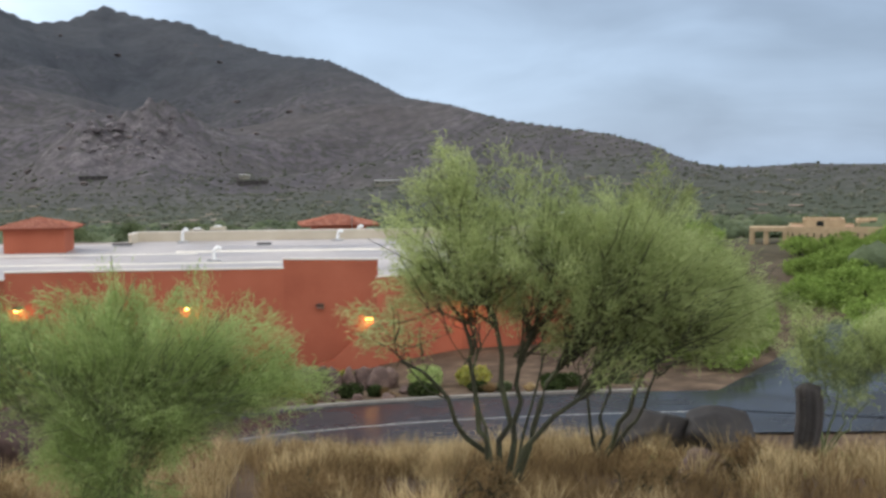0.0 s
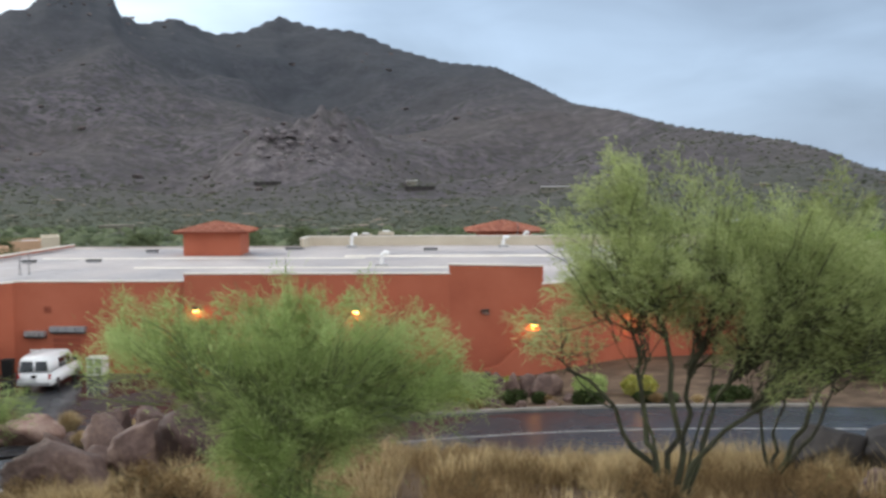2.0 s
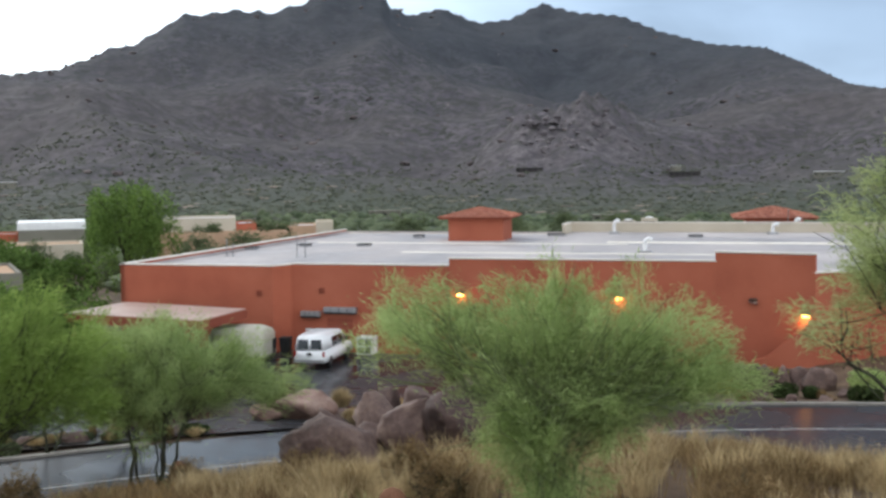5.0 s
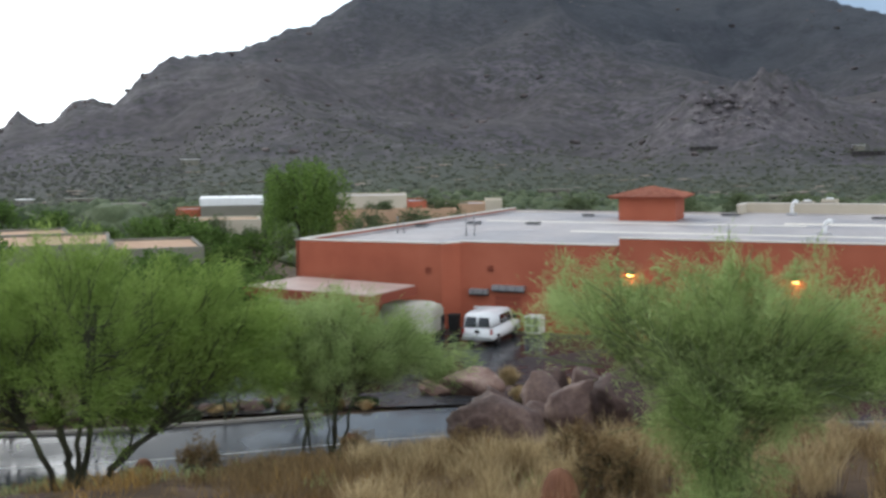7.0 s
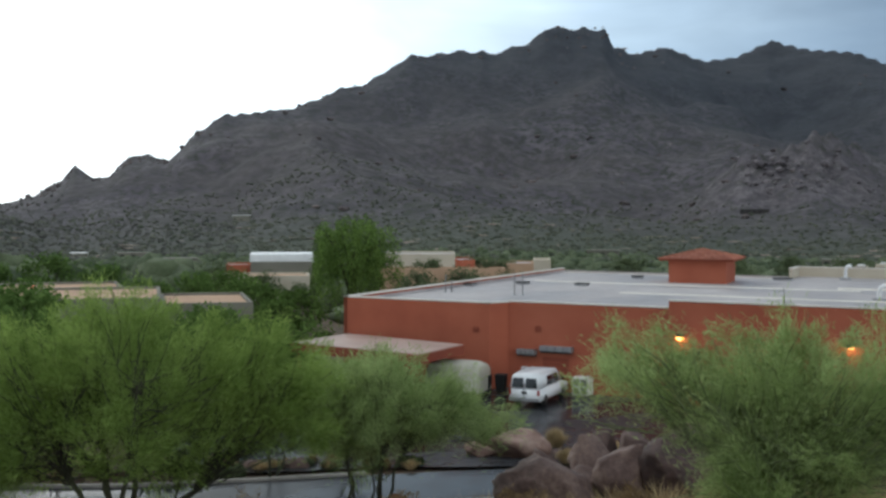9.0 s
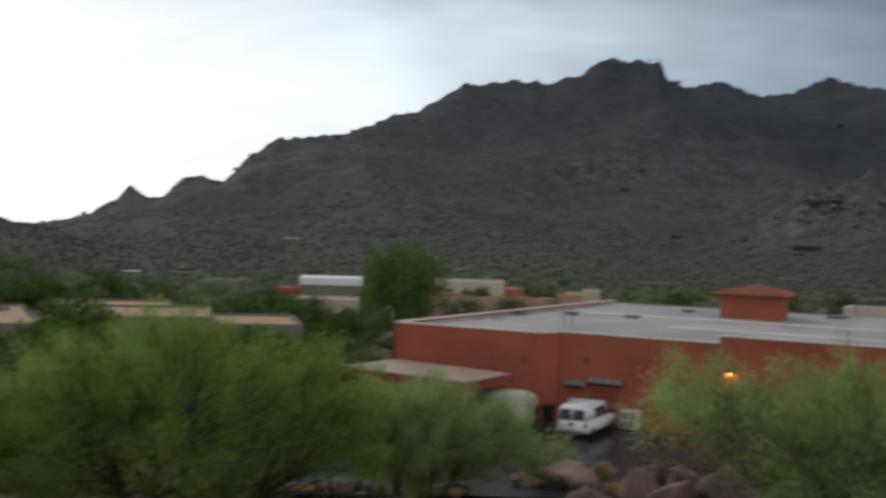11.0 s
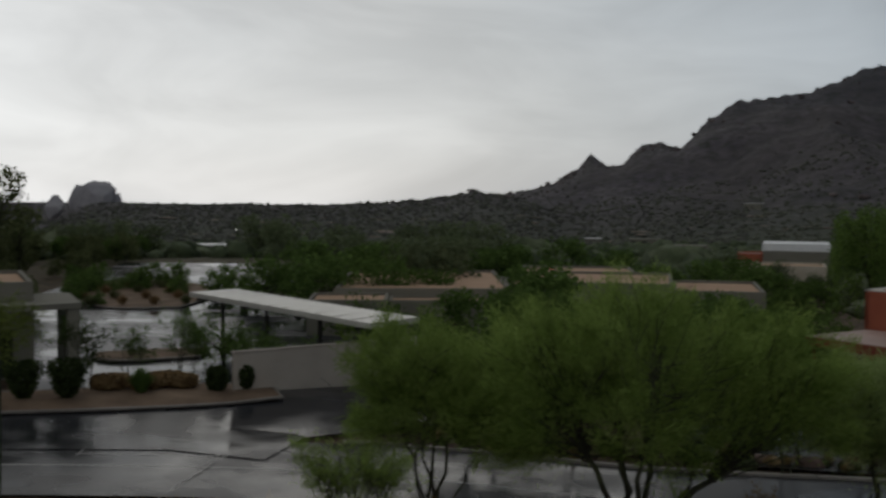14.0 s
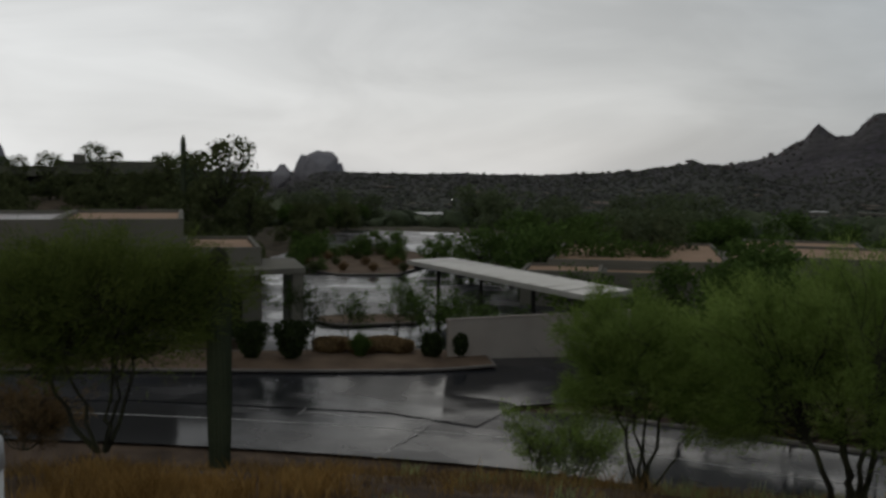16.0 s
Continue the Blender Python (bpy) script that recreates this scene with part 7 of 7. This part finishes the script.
def lumps(name, seed, n, az0, az1, d0, d1, r0, r1, squash, mat, label, category, fine=False, rule=None, jag=0.35, power=2.0, sink=0.25, smooth=False):
    """Many uneven lumps (bushes, rocks) standing on the land, joined as one growth."""
    g = np.random.default_rng(seed)
    az = g.uniform(az0, az1, n)
    d = (g.uniform(d0 ** power, d1 ** power, n)) ** (1 / power)
    if rule is not None:
        k = rule(az, d, g)
        az, d = az[k], d[k]
    x, y = -d * np.sin(np.radians(az)), d * np.cos(np.radians(az))
    z = land(x, y)
    m = len(x)
    r = g.uniform(0, 1, m) ** 1.8 * (r1 - r0) + r0
    bv, bf = (ICO_V, ICO_F) if fine else (ICO1_V, ICO1_F)
    nv = len(bv)
    k = 1 + jag * g.normal(size=(m, nv, 1)) * 0.6
    sc = np.stack([r * g.uniform(0.8, 1.3, m), r * g.uniform(0.8, 1.3, m), r * squash * g.uniform(0.7, 1.3, m)], 1)[:, None, :]
    v = bv[None] * k * sc + np.stack([x, y, z + r * squash * (1 - sink) * 0.6], 1)[:, None, :]
    f = bf[None] + (np.arange(m) * nv)[:, None, None]
    ob = put(name, np_mesh(name, v.reshape(-1, 3), f.reshape(-1, 3), mat, smooth))
    return tagged(ob, label, category, kind="stuff")


M_scrub = material("desert_scrub", [(0.052, 0.070, 0.036), (0.080, 0.102, 0.052), (0.125, 0.148, 0.082)], 0.3, 3.0, 0.95, 0.8, 2.0, island=0.55, dist=0.3)
M_scrub_hill = material("hillside_scrub", [(0.066, 0.074, 0.054), (0.088, 0.096, 0.067), (0.118, 0.120, 0.090)], 0.1, 1.0, 0.95, 0.0, island=0.5)
M_scrub_far = material("far_scrub", [(0.062, 0.063, 0.055), (0.078, 0.078, 0.068), (0.098, 0.096, 0.083)], 0.1, 1.0, 0.95, 0.0, island=0.5)
M_crag = material("granite_crag", [(0.060, 0.048, 0.046), (0.105, 0.085, 0.082), (0.18, 0.148, 0.140)], 0.12, 1.2, 0.9, 0.8, 0.5, island=0.45, dist=0.8)
M_knob = material("knob_granite", [(0.085, 0.074, 0.078), (0.125, 0.109, 0.114), (0.19, 0.167, 0.172)], 0.12, 1.2, 0.9, 0.8, 0.5, island=0.45, dist=0.8)
# butte granite set pale and bluish: aerial haze put into its colour
M_butte = material("butte_granite", [(0.27, 0.26, 0.28), (0.34, 0.325, 0.34), (0.42, 0.40, 0.41)], 0.05, 0.6, 0.9, 0.6, 0.3, dist=1.0)
M_pale_soil = material("pale_clearing", [(0.16, 0.125, 0.10), (0.26, 0.21, 0.17)], 0.2, 2.0, 0.95, 0.3, island=0.4)

lumps("desert_scrub", 21, 7500, -27, 97, 165, 560, 0.6, 2.3, 0.75, M_scrub, "dense green desert scrub over the valley floor", "scrub", True, power=1.5, smooth=True, rule=lambda az, d, g: ~((az > 0) & (az < 26) & (d < 185)))
lumps("foothill_scrub", 22, 22000, -27, 97, 430, 1250, 0.6, 2.1, 0.6, M_scrub_hill, "green scrub on the foothills", "scrub", power=1.6, smooth=True, rule=lambda az, d, g: ((((az - 15.4) / 4.2) ** 2 + ((d - 1170) / 110) ** 2) > 1))
lumps("foothill_scrub", 33, 6500, 42, 97, 560, 1080, 0.6, 1.9, 0.65, M_scrub_far, "dark scrub covering the low western hills", "scrub", power=1.6, smooth=True)
lumps("mountain_scrub", 23, 9000, -24, 60, 1000, 2300, 0.6, 1.5, 0.45, M_scrub_far, "sparse dark scrub on the mountain", "scrub", power=2.0, smooth=True)
lumps("mountain_rocks", 24, 800, 6, 56, 1000, 2150, 1.2, 5.0, 0.5, M_crag, "rock outcrops on the mountain", "rocks", jag=0.5, rule=lambda az, d, g: fractal(az * 1.0, d * 0.02, 0.6, 3, 4) > 0.12)
lumps("knob_rocks", 25, 900, 10.5, 19.8, 1060, 1240, 1.2, 4.6, 0.7, M_knob, "pale granite slabs on the rocky knob", "rocks", True, jag=0.28, sink=1.3, rule=lambda az, d, g: (((az - 15.4) / 4.0) ** 2 + ((d - 1170) / 90) ** 2 < g.uniform(0.1, 1.0, len(az))) & (fractal(az * 1.0, d * 0.012, 1.3, 3, 8) > -0.05))
lumps("ridge_rocks", 26, 700, 23, 52, 1380, 2080, 1.5, 4.5, 0.7, M_crag, "dark crags along the ridge", "rocks", jag=0.45, rule=lambda az, d, g: np.abs(d - np.interp(az, [24, 35, 46, 52], [2000, 1800, 1500, 1500])) < 60)
lumps("pinnacle_rocks", 27, 60, 45.2, 51.0, 1400, 1490, 0.8, 2.4, 0.8, M_crag, "stacked dark rocks on the pinnacles", "rocks", True, jag=0.25)
lumps("clearings", 28, 420, -20, 75, 230, 900, 2.0, 7.0, 0.10, M_pale_soil, "pale bare soil showing between the scrub", "soil", power=1.6)

# the far rock butte, and a lower one beside it
for az, d, w, h, el, seed in ((73.35, 1300, 22, 24, 0.44, 306), (75.1, 1290, 11, 12, -0.24, 302), (72.55, 1310, 15, 18, -0.10, 303), (73.9, 1305, 13, 20, 0.12, 305), (88.6, 1300, 26, 30, 0.45, 304)):
    x, y = by_ray(az, d)
    top = EYE + d * math.tan(el * RAD)
    ob = put("rock_butte", boulder_mesh("rock_butte", seed, (w, w, h), M_butte, 0.34))
    ob.matrix_world = pose(x, y, top - h, 0, 0, az)
    tagged(ob, "far rounded granite butte on the skyline", "rock", "far buttes", kind="structure")

# skyline bushes on the low western horizon
lumps("horizon_scrub", 29, 2600, 50, 97, 900, 1500, 0.8, 2.4, 0.75, M_scrub_far, "dark scrub along the low horizon", "scrub", power=1.0)
lumps("bank_scrub", 30, 1100, 60, 97, 130, 330, 1.0, 2.8, 0.8, M_scrub, "dark scrub on the bank beyond the car park", "scrub", True, smooth=True, rule=lambda az, d, g: ~((az > 64) & (az < 78) & (d < 160)) & ~((az > 65.5) & (az < 71) & (d < 262)))
lumps("bank_scrub", 31, 420, -27, 0, 95, 220, 1.0, 2.6, 0.8, M_scrub, "green scrub beyond the side drive", "scrub", True, smooth=True, rule=lambda az, d, g: ~((az > -20) & (az < -13) & (d < 172)))
lumps("bank_scrub", 32, 320, 36, 60, 115, 200, 1.0, 2.8, 0.8, M_scrub, "green scrub behind the offices", "scrub", True, smooth=True, rule=lambda az, d, g: ~((az > 37) & (az < 44) & (d < 165)))

# cracks and patches in the road


def crack(pts, w=0.035):
    rows = smooth_line([(*by_ray(a, d), 0) for a, d in pts], 5)
    g = np.random.default_rng(int(pts[0][0] * 10))
    rows[:, :2] += g.normal(size=(len(rows), 2)) * 0.05
    rd_i = [int(np.argmin(np.hypot(ROAD[:, 0] - x, ROAD[:, 1] - y))) for x, y, _ in rows]
    rows[:, 2] = [ROAD[i, 2] for i in rd_i]
    ob = ribbon("road_crack", rows, (-w, w), 0.052, M_crack, "dark tarred crack across the wet road", "road crack")


crack([(76.5, 40.8), (75.2, 42.0), (74.6, 44.2), (73.8, 46.4)])
crack([(70.6, 38.6), (69.6, 40.2), (68.4, 42.4), (67.6, 44.6)])
crack([(78.5, 46.0), (73.0, 45.0), (68.0, 44.4), (64.0, 44.0)], 0.03)

# a few lights of far houses
for az, d in ((66.8, 700),):
    x, y = by_ray(az, d)
    t = thing("house_light", (x, y, land_at(x, y)), "small bright light of a far house", "lamp", "far lights")
    lathe("post", [(0.08, -0.5), (0.08, 4.6)], M_dark_metal, t, seg=8)
    lathe("globe", [(0.0, 4.603), (0.28, 4.75), (0.34, 4.95), (0.28, 5.15), (0.0, 5.3)], M_spark, t, seg=12, label="bright white globe")
